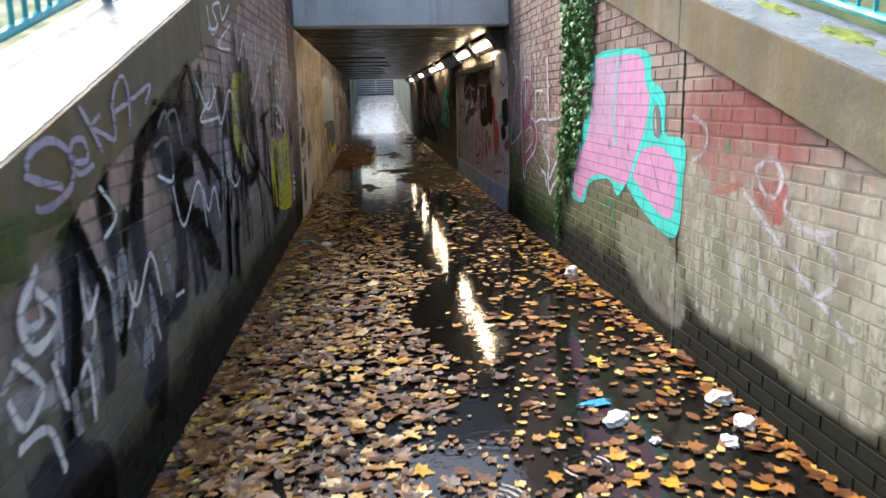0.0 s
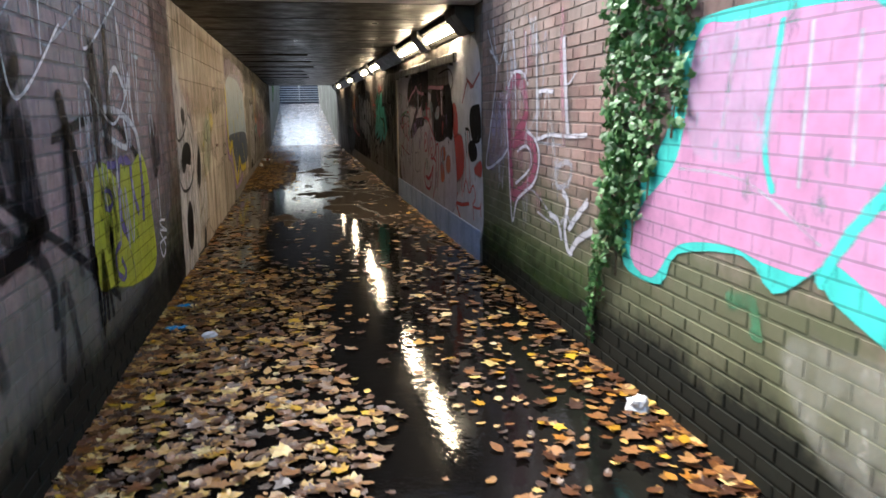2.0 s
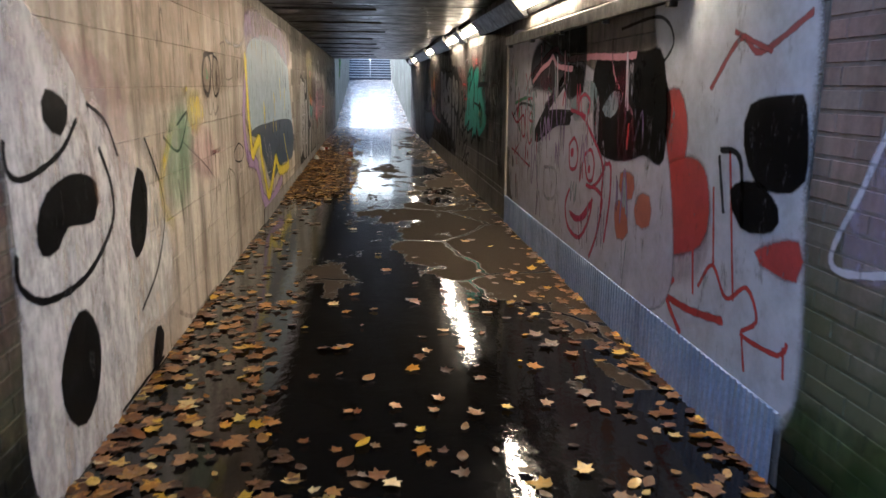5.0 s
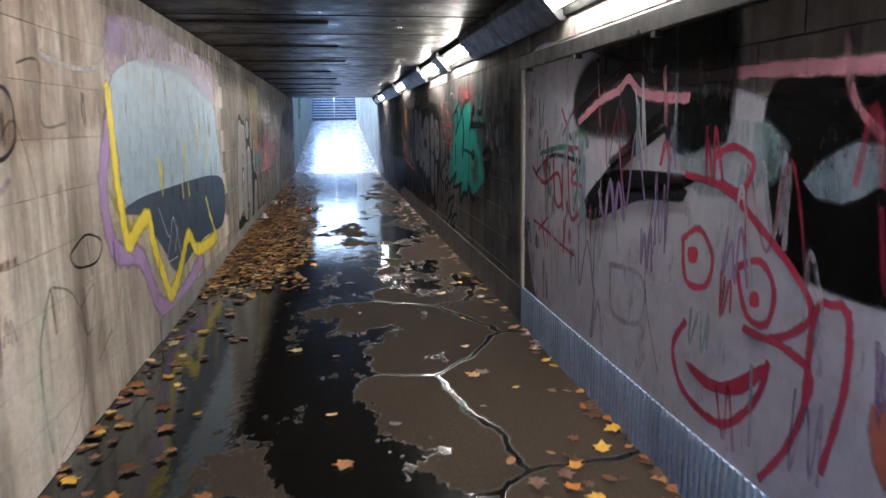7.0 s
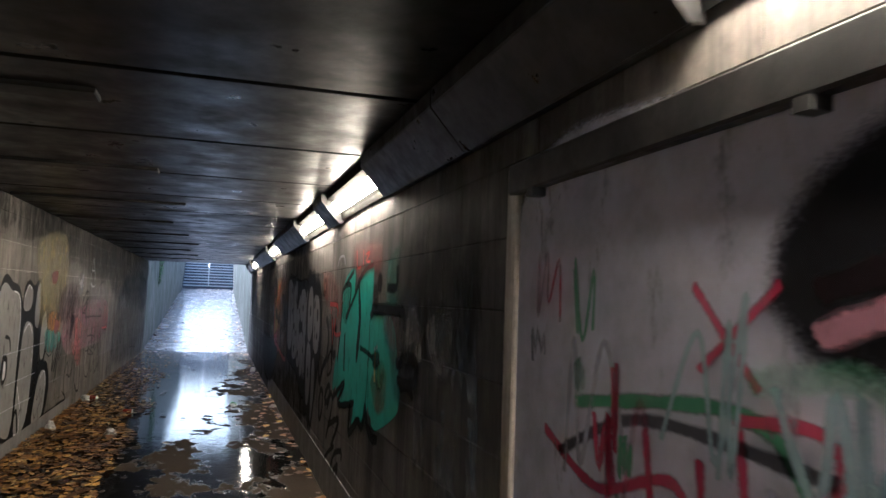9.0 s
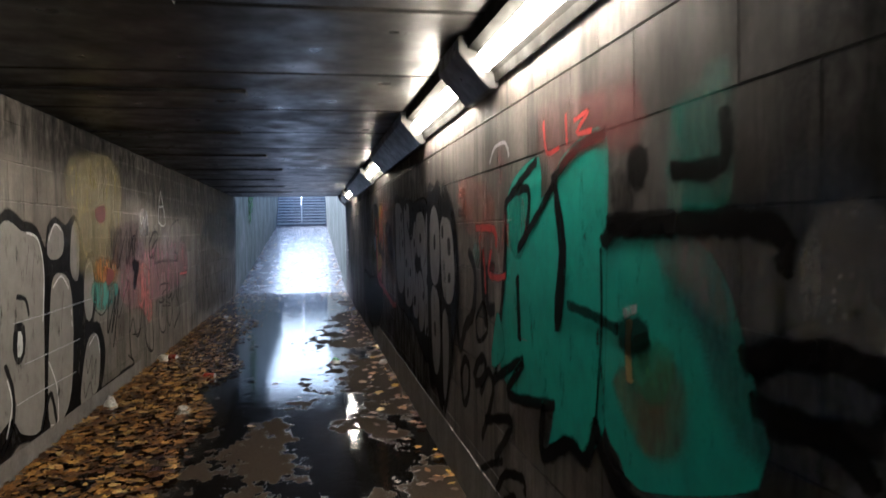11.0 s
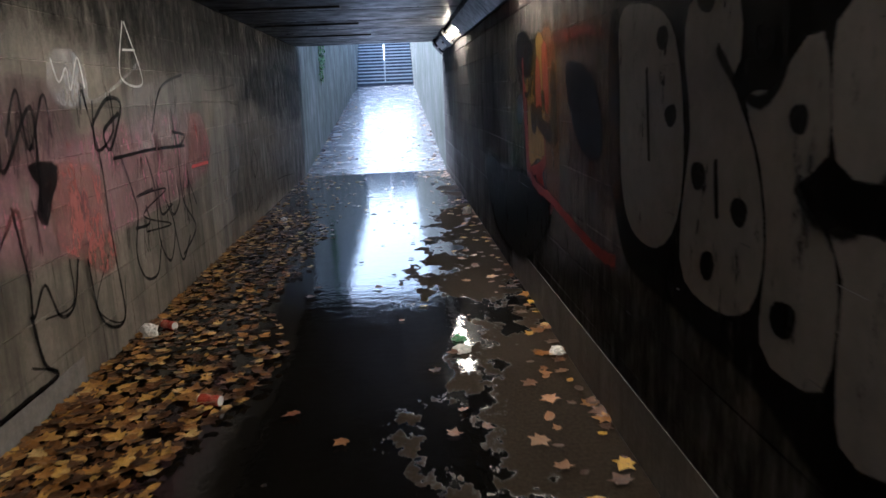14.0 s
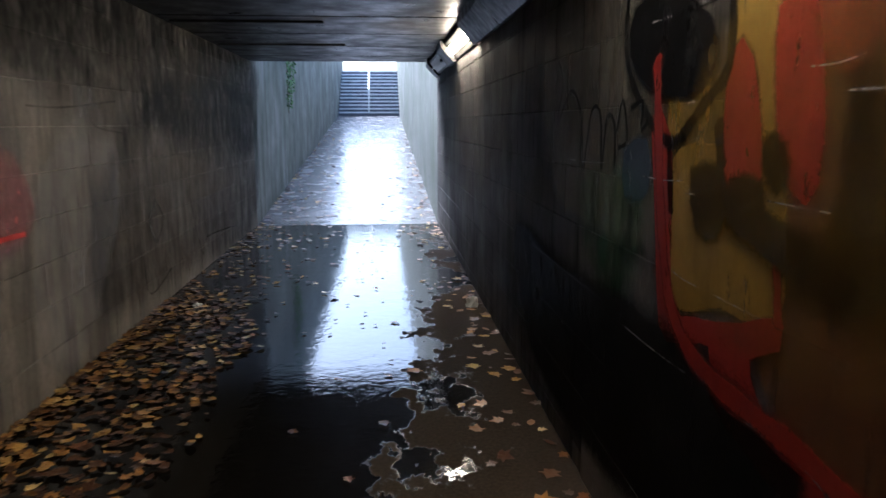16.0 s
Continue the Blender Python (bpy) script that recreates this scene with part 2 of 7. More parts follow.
def box(x0, x1, y0, y1, z0, z1, bevel=0.0):
    bm = bmesh.new()
    add_box(bm, x0, x1, y0, y1, z0, z1, bevel)
    return bm


def prism(outline, x0, x1):
    """An outline in (y, z), from x0 to x1."""
    bm = bmesh.new()
    a = [bm.verts.new((x0, y, z)) for y, z in outline]
    b = [bm.verts.new((x1, y, z)) for y, z in outline]
    k = len(outline)
    bm.faces.new(a[::-1])
    bm.faces.new(b)
    for i in range(k):
        bm.faces.new((a[i], a[(i + 1) % k], b[(i + 1) % k], b[i]))
    bmesh.ops.recalc_face_normals(bm, faces=bm.faces)
    return bm


def structure(name, bm, mat, label, category):
    return tagged(part(name, bm, mat), label, category, kind="structure")


# ---- floor and ground ----
def ground_height(x, y):
    if y < 9.5:
        return max(cope_z(y) + 0.26, 0.0)
    return 3.2


bm = bmesh.new()
ys = [Y0 - 6, 0, 4, 8, YP, 16, 22, 28, 34, YF]
rows = [[bm.verts.new((x, y, 0)) for x in (XL - 0.05, 0.5, XR + 0.05)] for y in ys]
for a, b in zip(rows, rows[1:]):
    for i in (0, 1):
        bm.faces.new((a[i], a[i + 1], b[i + 1], b[i]))
floor = structure("floor", bm, FLOOR, "wet dark tarmac floor with puddles and worn patches", "floor")

bm = bmesh.new()
bm.faces.new([bm.verts.new(p) for p in ((XL - 0.05, YF, 0), (XR + 0.05, YF, 0), (XR + 0.05, YS + 0.1, ZS), (XL - 0.05, YS + 0.1, ZS))])
structure("floor_ramp", bm, RAMP_FLOOR, "rain-wet ramp rising to the stairs, sky brightness in its pale colour", "floor")

bm = bmesh.new()
ysg = [-60, -20, -6, -3.2, -1.4, 0, 2, 4, 6, 8, 9.5, 12, 35.6, 59.5, 66, 150, 600]
for side, x_in, x_out in ((-1, XL - 0.42, -400), (1, XR + 0.42, 400)):
    prev = None
    for y in ysg:
        z = ground_height(0, y) if y < 58 else 4.0
        row = [bm.verts.new((x_in, y, z)), bm.verts.new((x_in + side * 3, y, z + (0.3 if -1 < y < 60 else 0))), bm.verts.new((x_out, y, z + 0.3))]
        if prev:
            for i in (0, 1):
                bm.faces.new((prev[i], prev[i + 1], row[i + 1], row[i]))
        prev = row
q = [bm.verts.new(p) for p in ((XL - 0.42, -60, -0.02), (XR + 0.42, -60, -0.02), (XR + 0.42, Y0, -0.02), (XL - 0.42, Y0, -0.02))]
bm.faces.new(q)
q = [bm.verts.new(p) for p in ((XL - 0.42, YS + 4.2, 4.0), (XR + 0.42, YS + 4.2, 4.0), (XR + 0.42, 600, 4.0), (XL - 0.42, 600, 4.0))]
bm.faces.new(q)
q = [bm.verts.new(p) for p in ((XL - 0.42, YP + 0.3, 3.2), (XR + 0.42, YP + 0.3, 3.2), (XR + 0.42, YF - 0.3, 3.2), (XL - 0.42, YF - 0.3, 3.2))]
bm.faces.new(q)
bmesh.ops.recalc_face_normals(bm, faces=bm.faces)
ground = structure("ground", bm, GRASS, "grassy ground beside and above the sunken path", "ground")

# ---- tunnel ----
left_wall = structure("wall_left", box(XL - 0.35, XL - 0.008, YP, YF, -0.1, CEIL), PANEL, "painted concrete panel wall covered in graffiti", "wall")
right_wall = structure("wall_right", box(XR + 0.008, XR + 0.35, YP, YF, -0.1, CEIL), PANEL_DARK, "dark concrete panel wall covered in graffiti", "wall")
bm = box(XL - 0.35, XR + 0.35, YP + 0.25, YF - 0.2, CEIL + 0.03, CEIL + 0.3)
y = YP + 0.26
while y < YF - 0.4:
    y2 = min(y + 1.18, YF - 0.21)
    add_box(bm, XL, XR, y, y2, CEIL, CEIL + 0.04, 0.008)
    y = y2 + 0.035
for k in range(9):
    y = 18.0 + 1.9 * k
    add_box(bm, XL + 0.05, XL + 1.25 + 0.1 * (k % 3), y, y + 0.16, CEIL - 0.02, CEIL + 0.01, 0.006)
ceiling = structure("ceiling", bm, SOFFIT, "damp sooty concrete tunnel soffit with cross joints, unlit darkness in its colour", "ceiling")
structure("portal_beam", box(XL, XR, YP - 0.05, YP + 0.25, CEIL, CEIL + 0.95, 0.02), HEADER, "pale grey concrete beam over the tunnel mouth", "beam")
structure("portal_beam_far", box(XL, XR, YF - 0.2, YF + 0.05, CEIL + 0.002, CEIL + 0.9, 0.02), SOFFIT, "stained concrete beam over the far tunnel mouth, dark as the soffit", "beam")

# ---- ramp walls at both ends ----
for nm, x0, x1 in (("wall_brick_left", XL - 0.33, XL - 0.005), ("wall_brick_right", XR + 0.005, XR + 0.33)):
    bm = prism([(Y0, -0.1), (YP, -0.1), (YP, 3.3), (10.0, 3.05), (9.5, cope_z(9.5)), (0.6, 0.1), (Y0, 0.05)], x0, x1)
    w = structure(nm, bm, MORTAR, "dark brick retaining wall, mossy at its foot, painted with graffiti", "wall")
    if "left" in nm:
        brick_left = w
    else:
        brick_right = w
for nm, x0, x1 in (("wall_ramp_left", XL - 0.3, XL), ("wall_ramp_right", XR, XR + 0.3)):
    structure(nm, prism([(YF, -0.1), (YS + 5, ZS - 0.1), (YS + 5, 4.9), (YF, 4.4)], x0, x1), RAMP_WALL, "tall streaked concrete wall beside the far ramp", "wall")

for nm, x0, x1 in (("coping_left", XL - 0.45, XL + 0.03), ("coping_right", XR - 0.03, XR + 0.45)):
    y1 = 9.4
    for k, (ya, yb) in enumerate(((0.6, 2.9), (2.91, 6.0), (6.01, 8.0), (8.01, y1))):
        bm = prism([(ya, cope_z(ya)), (yb, cope_z(yb)), (yb, cope_z(yb) + 0.285), (ya, cope_z(ya) + 0.285)], x0, x1)
        c = structure("coping", bm, COPING, "weathered sloping concrete coping stone on the brick wall", "coping")
        bm = prism([(ya, cope_z(ya) + 0.285), (yb, cope_z(yb) + 0.285), (yb, cope_z(yb) + 0.289), (ya, cope_z(ya) + 0.289)], x0 + 0.015, x1 - 0.015)
        part("top_face", bm, COPING_TOP, c, "pale rain-wet top")

# ---- stairs ----
stair = tagged(new("staircase"), "dark concrete staircase with white step edges climbing to daylight", "stairs", kind="structure")
N = 13
RISE = 0.166
for i in range(N):
    y, z = YS + 0.3 * i, ZS + RISE * i
    part("step", box(XL, XR, y, YS + 0.3 * N + 0.3, z - 0.1, z + RISE), STEP, stair)
    part("nosing", box(XL + 0.02, XR - 0.02, y - 0.012, y + 0.05, z + RISE - 0.06, z + RISE + 0.004), NOSING, stair)

# ---- lamps ----
def extrude_y(section, y0, y1, bevel=0.0):
    """A section in (x, z) run from y0 to y1."""
    bm = bmesh.new()
    a = [bm.verts.new((x, y0, z)) for x, z in section]
    b = [bm.verts.new((x, y1, z)) for x, z in section]
    k = len(section)
    for i in range(k):
        bm.faces.new((a[i], a[(i + 1) % k], b[(i + 1) % k], b[i]))
    bm.faces.new(a[::-1])
    bm.faces.new(b)
    bmesh.ops.recalc_face_normals(bm, faces=bm.faces)
    if bevel:
        bmesh.ops.bevel(bm, geom=list(bm.edges), offset=bevel, segments=2, affect="EDGES")
    return bm


# deep blanking boxes between the lamps, a shallow open gutter behind each lamp
BOX_SEC = [(XR - 0.004, 2.13), (XR - 0.045, 2.125), (XR - 0.185, 2.285), (XR - 0.185, CEIL - 0.004), (XR - 0.004, CEIL - 0.004)]
GUTTER_SEC = [(XR - 0.004, 2.16), (XR - 0.022, 2.15), (XR - 0.03, 2.19), (XR - 0.1, 2.285), (XR - 0.145, 2.3), (XR - 0.15, CEIL - 0.004), (XR - 0.004, CEIL - 0.004)]
LAMP_SEC = [(XR - 0.05, 2.222), (XR - 0.066, 2.19), (XR - 0.088, 2.184), (XR - 0.122, 2.23), (XR - 0.118, 2.254), (XR - 0.098, 2.28)]
LAMPS = [(12.2, 13.8), (14.4, 16.0), (18.9, 20.35), (21.0, 22.45), (25.4, 26.9), (31.0, 32.6)]
GAPS = [(YP + 0.28, LAMPS[0][0] - 0.06)] + [(LAMPS[i][1] + 0.06, LAMPS[i + 1][0] - 0.06) for i in range(5)] + [(LAMPS[5][1] + 0.06, 33.3), (34.9, YF - 0.22)]


def tunnel_lamp(y0, y1):
    lamp = tagged(new("tunnel_lamp"), "glowing angled fluorescent lamp in the tunnel corner", "lamp", "tunnel lamps")
    part("gutter", extrude_y(GUTTER_SEC, y0 - 0.055, y1 + 0.055), GUTTER_STEEL, lamp, "dark steel gutter behind the tube")
    part("diffuser", extrude_y(LAMP_SEC, y0, y1, 0.008), DIFFUSER, lamp, "glowing white plastic diffuser")


for y0, y1 in LAMPS:
    tunnel_lamp(y0, y1)
trunk = tagged(new("light_trunking"), "dark steel lighting trunking along the tunnel corner", "trunking")
for y0, y1 in GAPS:
    k = max(1, round((y1 - y0) / 1.5))
    for i in range(k):
        part("housing", extrude_y(BOX_SEC, y0 + (y1 - y0) * i / k, y0 + (y1 - y0) * (i + 1) / k - 0.006, 0.004), STEEL, trunk)

# ---- skirting, ledge and conduit on the right wall ----
bm = bmesh.new()
y = YP + 0.02
prev = None
while y < 17.0:
    for dy, d in ((0.0, 0.018), (0.022, 0.018), (0.026, 0.008), (0.044, 0.008)):
        a = bm.verts.new((XR - d, y + dy, -0.01))
        b = bm.verts.new((XR - d, y + dy, 0.3))
        c = bm.verts.new((XR + 0.01, y + dy, 0.3))
        if prev:
            bm.faces.new((prev[0], a, b, prev[1]))
            bm.faces.new((prev[1], b, c, prev[2]))
        prev = (a, b, c)
    y += 0.048
bmesh.ops.recalc_face_normals(bm, faces=bm.faces)
BLUEGREY = mottled("blue_grey_paint", (0.22, 0.28, 0.4), (0.3, 0.37, 0.5), (0.4, 0.46, 0.58), 0.55, 2, 40, 0.5, (0.08, 0.08, 0.08), 0.1)
structure("skirting_ribbed", bm, BLUEGREY, "blue-grey ribbed skirting along the tunnel wall foot", "skirting")
GREYBAND = mottled("grey_band_paint", (0.13, 0.125, 0.12), (0.18, 0.172, 0.165), (0.23, 0.22, 0.21), 0.7, 2, 40, 0.5, (0.05, 0.05, 0.045), 0.1)
structure("skirting_plain", box(XR - 0.006, XR + 0.01, 17.06, 27.5, -0.01, 0.27), GREYBAND, "plain grey rendered skirting along the wall foot", "skirting")
structure("skirting_left", box(XL - 0.01, XL + 0.006, 17.0, 25.5, -0.01, 0.16), GREYBAND, "low grey rendered skirting along the wall foot", "skirting")
ledge = tagged(new("cable_tray"), "dark steel cable tray fixed high along the tunnel wall", "cable tray")
part("tray", box(XR - 0.045, XR - 0.004, 12.4, 17.0, 1.905, 2.0, 0.006), STEEL, ledge)
for k in range(5):
    part("bracket", box(XR - 0.05, XR - 0.002, 12.6 + 1.05 * k, 12.64 + 1.05 * k, 1.88, 1.905), STEEL, ledge)
structure("pilaster", box(XR - 0.022, XR + 0.01, 16.98, 17.06, 0.3, CEIL - 0.36, 0.006), PANEL, "narrow pale joint strip between tunnel panels", "trim")

unlit = tagged(new("broken_lamp"), "unlit broken lamp housing in the tunnel corner", "lamp")
m = Matrix.Translation((XR - 0.1, 34.1, CEIL - 0.14)) @ Matrix.Rotation(radians(50), 4, "Y")
for nm, sx, sy, sz, off, mt in (("tray", 0.2, 1.5, 0.05, 0.03, STEEL), ("tube", 0.03, 1.3, 0.03, -0.02, WHITE_METAL), ("reflector", 0.15, 1.4, 0.008, 0.0, WHITE_METAL)):
    bm = bmesh.new()
    bmesh.ops.create_cube(bm, size=1, matrix=m @ Matrix.Translation((0, 0, off)) @ Matrix.Diagonal((sx, sy, sz, 1)))
    bmesh.ops.bevel(bm, geom=list(bm.edges), offset=0.003, segments=1, affect="EDGES")
    part(nm, bm, mt, unlit)

# ---- railings on the coping ----
def tube(bm, a, b, r, n=8):
    a, b = Vector(a), Vector(b)
    m = Matrix.Translation((a + b) / 2) @ (b - a).to_track_quat("Z", "Y").to_matrix().to_4x4()
    bmesh.ops.create_cone(bm, cap_ends=True, segments=n, radius1=r, radius2=r, depth=(b - a).length, matrix=m)


def railing(x):
    r = tagged(new("railing"), "teal painted steel railing on the sloping coping", "railing", "coping railings")
    y0, y1 = 0.8, 9.3
    top = lambda y: cope_z(y) + 0.285
    for nm, dz, rad in (("bottom_rail", 0.08, 0.022), ("top_rail", 0.98, 0.026)):
        bm = bmesh.new()
        tube(bm, (x, y0, top(y0) + dz), (x, y1, top(y1) + dz), rad)
        part(nm, bm, TEAL, r)
    for k in range(6):
        y = y0 + 0.1 + k * 1.66
        bm = bmesh.new()
        tube(bm, (x, y, top(y) - 0.02), (x, y, top(y) + 1.02), 0.03)
        part("post", bm, TEAL, r)
    k = 0
    y = y0 + 0.2
    while y < y1:
        bm = bmesh.new()
        tube(bm, (x, y, top(y) + 0.08), (x, y, top(y) + 0.98), 0.011, 6)
        part("baluster", bm, TEAL, r)
        y += 0.12


railing(XL - 0.39)
railing(XR + 0.39)

hand = tagged(new("handrail"), "white steel handrail up the middle of the stairs", "handrail")
xm = (XL + XR) / 2
for k in range(4):
    bm = bmesh.new()
    y, z = YS + 0.1 + 1.2 * k, ZS + RISE * (1 + 4 * k)
    tube(bm, (xm, y, z - 0.05), (xm, y, z + 0.95), 0.03)
    part("post", bm, WHITE_METAL, hand)
bm = bmesh.new()
tube(bm, (xm, YS + 0.1, ZS + RISE + 0.95), (xm, YS + 3.7, ZS + RISE * 13 + 0.95), 0.03)
part("rail", bm, WHITE_METAL, hand)

# ---- spray paint ----
PAINTS = {
    "lilac": (0.5, 0.42, 0.55), "white": (0.75, 0.75, 0.76), "black": (0.004, 0.004, 0.0045), "lime": (0.52, 0.57, 0.03), "purple": (0.14, 0.1, 0.34),
    "palewhite": (0.6, 0.6, 0.66), "darkred": (0.2, 0.04, 0.035), "yellow": (0.7, 0.58, 0.02), "brown": (0.18, 0.1, 0.05), "softgreen": (0.08, 0.32, 0.16),
    "rosy": (0.55, 0.26, 0.34), "violet": (0.36, 0.24, 0.5), "skyblue": (0.34, 0.44, 0.55), "navy": (0.03, 0.05, 0.09), "silver": (0.27, 0.258, 0.24),
    "straw": (0.5, 0.42, 0.18), "orange": (0.55, 0.25, 0.05), "teal": (0.12, 0.42, 0.38), "maroon": (0.12, 0.05, 0.07), "rosered": (0.5, 0.18, 0.16),
    "red": (0.6, 0.06, 0.05), "aqua": (0.08, 0.66, 0.58), "pink": (0.7, 0.3, 0.52), "rawbrick": (0.2, 0.15, 0.14), "dullred": (0.4, 0.09, 0.09),
    "maroon2": (0.34, 0.08, 0.14), "paleblue": (0.7, 0.73, 0.8), "lilacgrey": (0.6, 0.6, 0.72), "paleaqua": (0.4, 0.55, 0.62), "rubyred": (0.45, 0.03, 0.09),
    # the sooty black serves for grime and for shade painted between the lamps
    "dullorange": (0.55, 0.16, 0.1), "jade": (0.03, 0.36, 0.29), "soot_and_shade": (0.008, 0.008, 0.0085), "fadedgrey": (0.32, 0.31, 0.3), "silvergrey": (0.2, 0.193, 0.19),
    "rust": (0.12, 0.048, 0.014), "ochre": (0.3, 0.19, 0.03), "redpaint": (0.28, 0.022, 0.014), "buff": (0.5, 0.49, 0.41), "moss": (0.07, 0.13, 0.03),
}
paint_cache = {}


def paint(colour, opacity, on_brick):
    key = (colour, opacity, on_brick)
    if key in paint_cache:
        return paint_cache[key]
    m, n, l, b = material("spray_paint_" + colour, 0.5)
    c = PAINTS[colour]
    b.inputs["Specular IOR Level"].default_value = 0.03 if colour in ("soot_and_shade", "black") else 0.2
    cols = ramp_node(n, l, noise_node(n, l, 7, 6, 0.7), [(0.3, tuple(v * 0.75 for v in c)), (0.55, c), (0.8, tuple(min(1, v * 1.15 + 0.01) for v in c))])
    l.new(cols, b.inputs["Base Color"])
    uv = n.new("ShaderNodeUVMap")
    uv.uv_map = "UVMap"
    sp = n.new("ShaderNodeSeparateXYZ")
    l.new(uv.outputs[0], sp.inputs[0])
    edge = math_node(n, l, "ABSOLUTE", sp.outputs["Y"])
    grit = noise_node(n, l, 130, 3, 0.8)
    worn = noise_node(n, l, 9, 6, 0.75, (1, 1, 0.4), 4.0)
    v = math_node(n, l, "ADD", edge, math_node(n, l, "MULTIPLY", math_node(n, l, "SUBTRACT", grit, 0.5), 0.9))
    cover = ramp_node(n, l, v, [(0.55, 1.0), (0.95, 0.0)])
    wear = ramp_node(n, l, worn, [(0.28, 0.25), (0.42, 1.0)] if opacity > 0.7 else [(0.3, 0.1), (0.62, 1.0)])
    alpha = math_node(n, l, "MULTIPLY", math_node(n, l, "MULTIPLY", cover, wear), opacity)
    if on_brick:
        g = n.new("ShaderNodeNewGeometry")
        ps = n.new("ShaderNodeSeparateXYZ")
        l.new(g.outputs["Position"], ps.inputs[0])
        course = math_node(n, l, "DIVIDE", ps.outputs["Z"], 0.075)
        zf = math_node(n, l, "FRACT", course)
        half = math_node(n, l, "MULTIPLY", math_node(n, l, "MODULO", math_node(n, l, "FLOOR", course), 2.0), 0.5)
        yf = math_node(n, l, "FRACT", math_node(n, l, "ADD", math_node(n, l, "DIVIDE", math_node(n, l, "ADD", ps.outputs["Y"], 22.5), 0.225), half))
        face = math_node(n, l, "MULTIPLY", math_node(n, l, "LESS_THAN", zf, 0.87), math_node(n, l, "LESS_THAN", yf, 0.957))
        keep = math_node(n, l, "MULTIPLY_ADD", face, 0.4, 0.6)
        alpha = math_node(n, l, "MULTIPLY", alpha, keep)
    l.new(alpha, b.inputs["Alpha"])
    paint_cache[key] = m
    return m


piece_count = [0]


def graffiti(side, label):
    piece_count[0] += 1
    stain = any(w in label for w in ("moss", "soot ", "grime"))
    g = tagged(new("stain"), label, "stain", kind="structure") if stain else tagged(new("graffiti"), label, "graffiti")
    g["side"], g["layer"] = side, 0
    return g


sprayed = []


def next_layer(g, c, margin):
    """Paint lies over whatever was sprayed there before."""
    y0, y1 = min(q.x for q in c) - margin, max(q.x for q in c) + margin
    z0, z1 = min(q.y for q in c) - margin, max(q.y for q in c) + margin
    below = [k for s, a0, a1, b0, b1, k in sprayed if s == g["side"] and a0 < y1 and y0 < a1 and b0 < z1 and z0 < b1]
    g["layer"] = max(below, default=-1) + 1
    sprayed.append((g["side"], y0, y1, z0, z1, g["layer"]))


def on_wall(g, y, z):
    d = 0.0035 + 0.0004 * g["layer"]
    if y < YP - 0.02 and z > cope_z(y):
        d += 0.03
    return Vector((XL + d, y, z)) if g["side"] == "L" else Vector((XR - d, y, z))


def smooth(pts, closed, step):
    """A curve through the points (Catmull-Rom)."""
    p = [Vector(q) for q in pts]
    k = len(p)
    out = []
    for i in range(k if closed else k - 1):
        a, b, c, d = (p[(i - 1) % k], p[i], p[(i + 1) % k], p[(i + 2) % k]) if closed else (p[max(i - 1, 0)], p[i], p[i + 1], p[min(i + 2, k - 1)])
        n = max(2, min(12, int((c - b).length / step)))
        for j in range(n):
            t = j / n
            out.append(0.5 * (2 * b + (c - a) * t + (2 * a - 5 * b + 4 * c - d) * t * t + (3 * b - a - 3 * c + d) * t ** 3))
    if not closed:
        out.append(p[-1])
    return out


def finish(g, name, bm, colour, opacity, on_brick):
    me = mesh_of(name, bm)
    part(name, me, paint(colour, opacity, on_brick), g, "")


def line(g, colour, width, opacity, pts):
    """A sprayed line of that width."""
    c = smooth(pts, False, 0.03)
    next_layer(g, c, width)
    bm = bmesh.new()
    uv = bm.loops.layers.uv.new("UVMap")
    w = width * 0.62
    first = (c[1] - c[0]).normalized()
    last = (c[-1] - c[-2]).normalized()
    c = [c[0] - first * w * 0.6] + c + [c[-1] + last * w * 0.6]
    prev = None
    for i, q in enumerate(c):
        t = c[min(i + 1, len(c) - 1)] - c[max(i - 1, 0)]
        s = Vector((-t.y, t.x)).normalized() if t.length > 1e-6 else Vector((0, 1))
        end = i in (0, len(c) - 1)
        k = w * (0.5 if end else 1.0 + 0.12 * math.sin(i * 1.7 + len(c)))
        row = [(bm.verts.new(on_wall(g, *(q + s * k * e))), 1.0 if end else e) for e in (-1, 0, 1)]
        if prev:
            for j in (0, 1):
                f = bm.faces.new((prev[j][0], prev[j + 1][0], row[j + 1][0], row[j][0]))
                for lp, (_, v) in zip(f.loops, (prev[j], prev[j + 1], row[j + 1], row[j])):
                    lp[uv].uv = (0.5, v)
        prev = row
    finish(g, "line", bm, colour, opacity, pts[0][0] < YP)


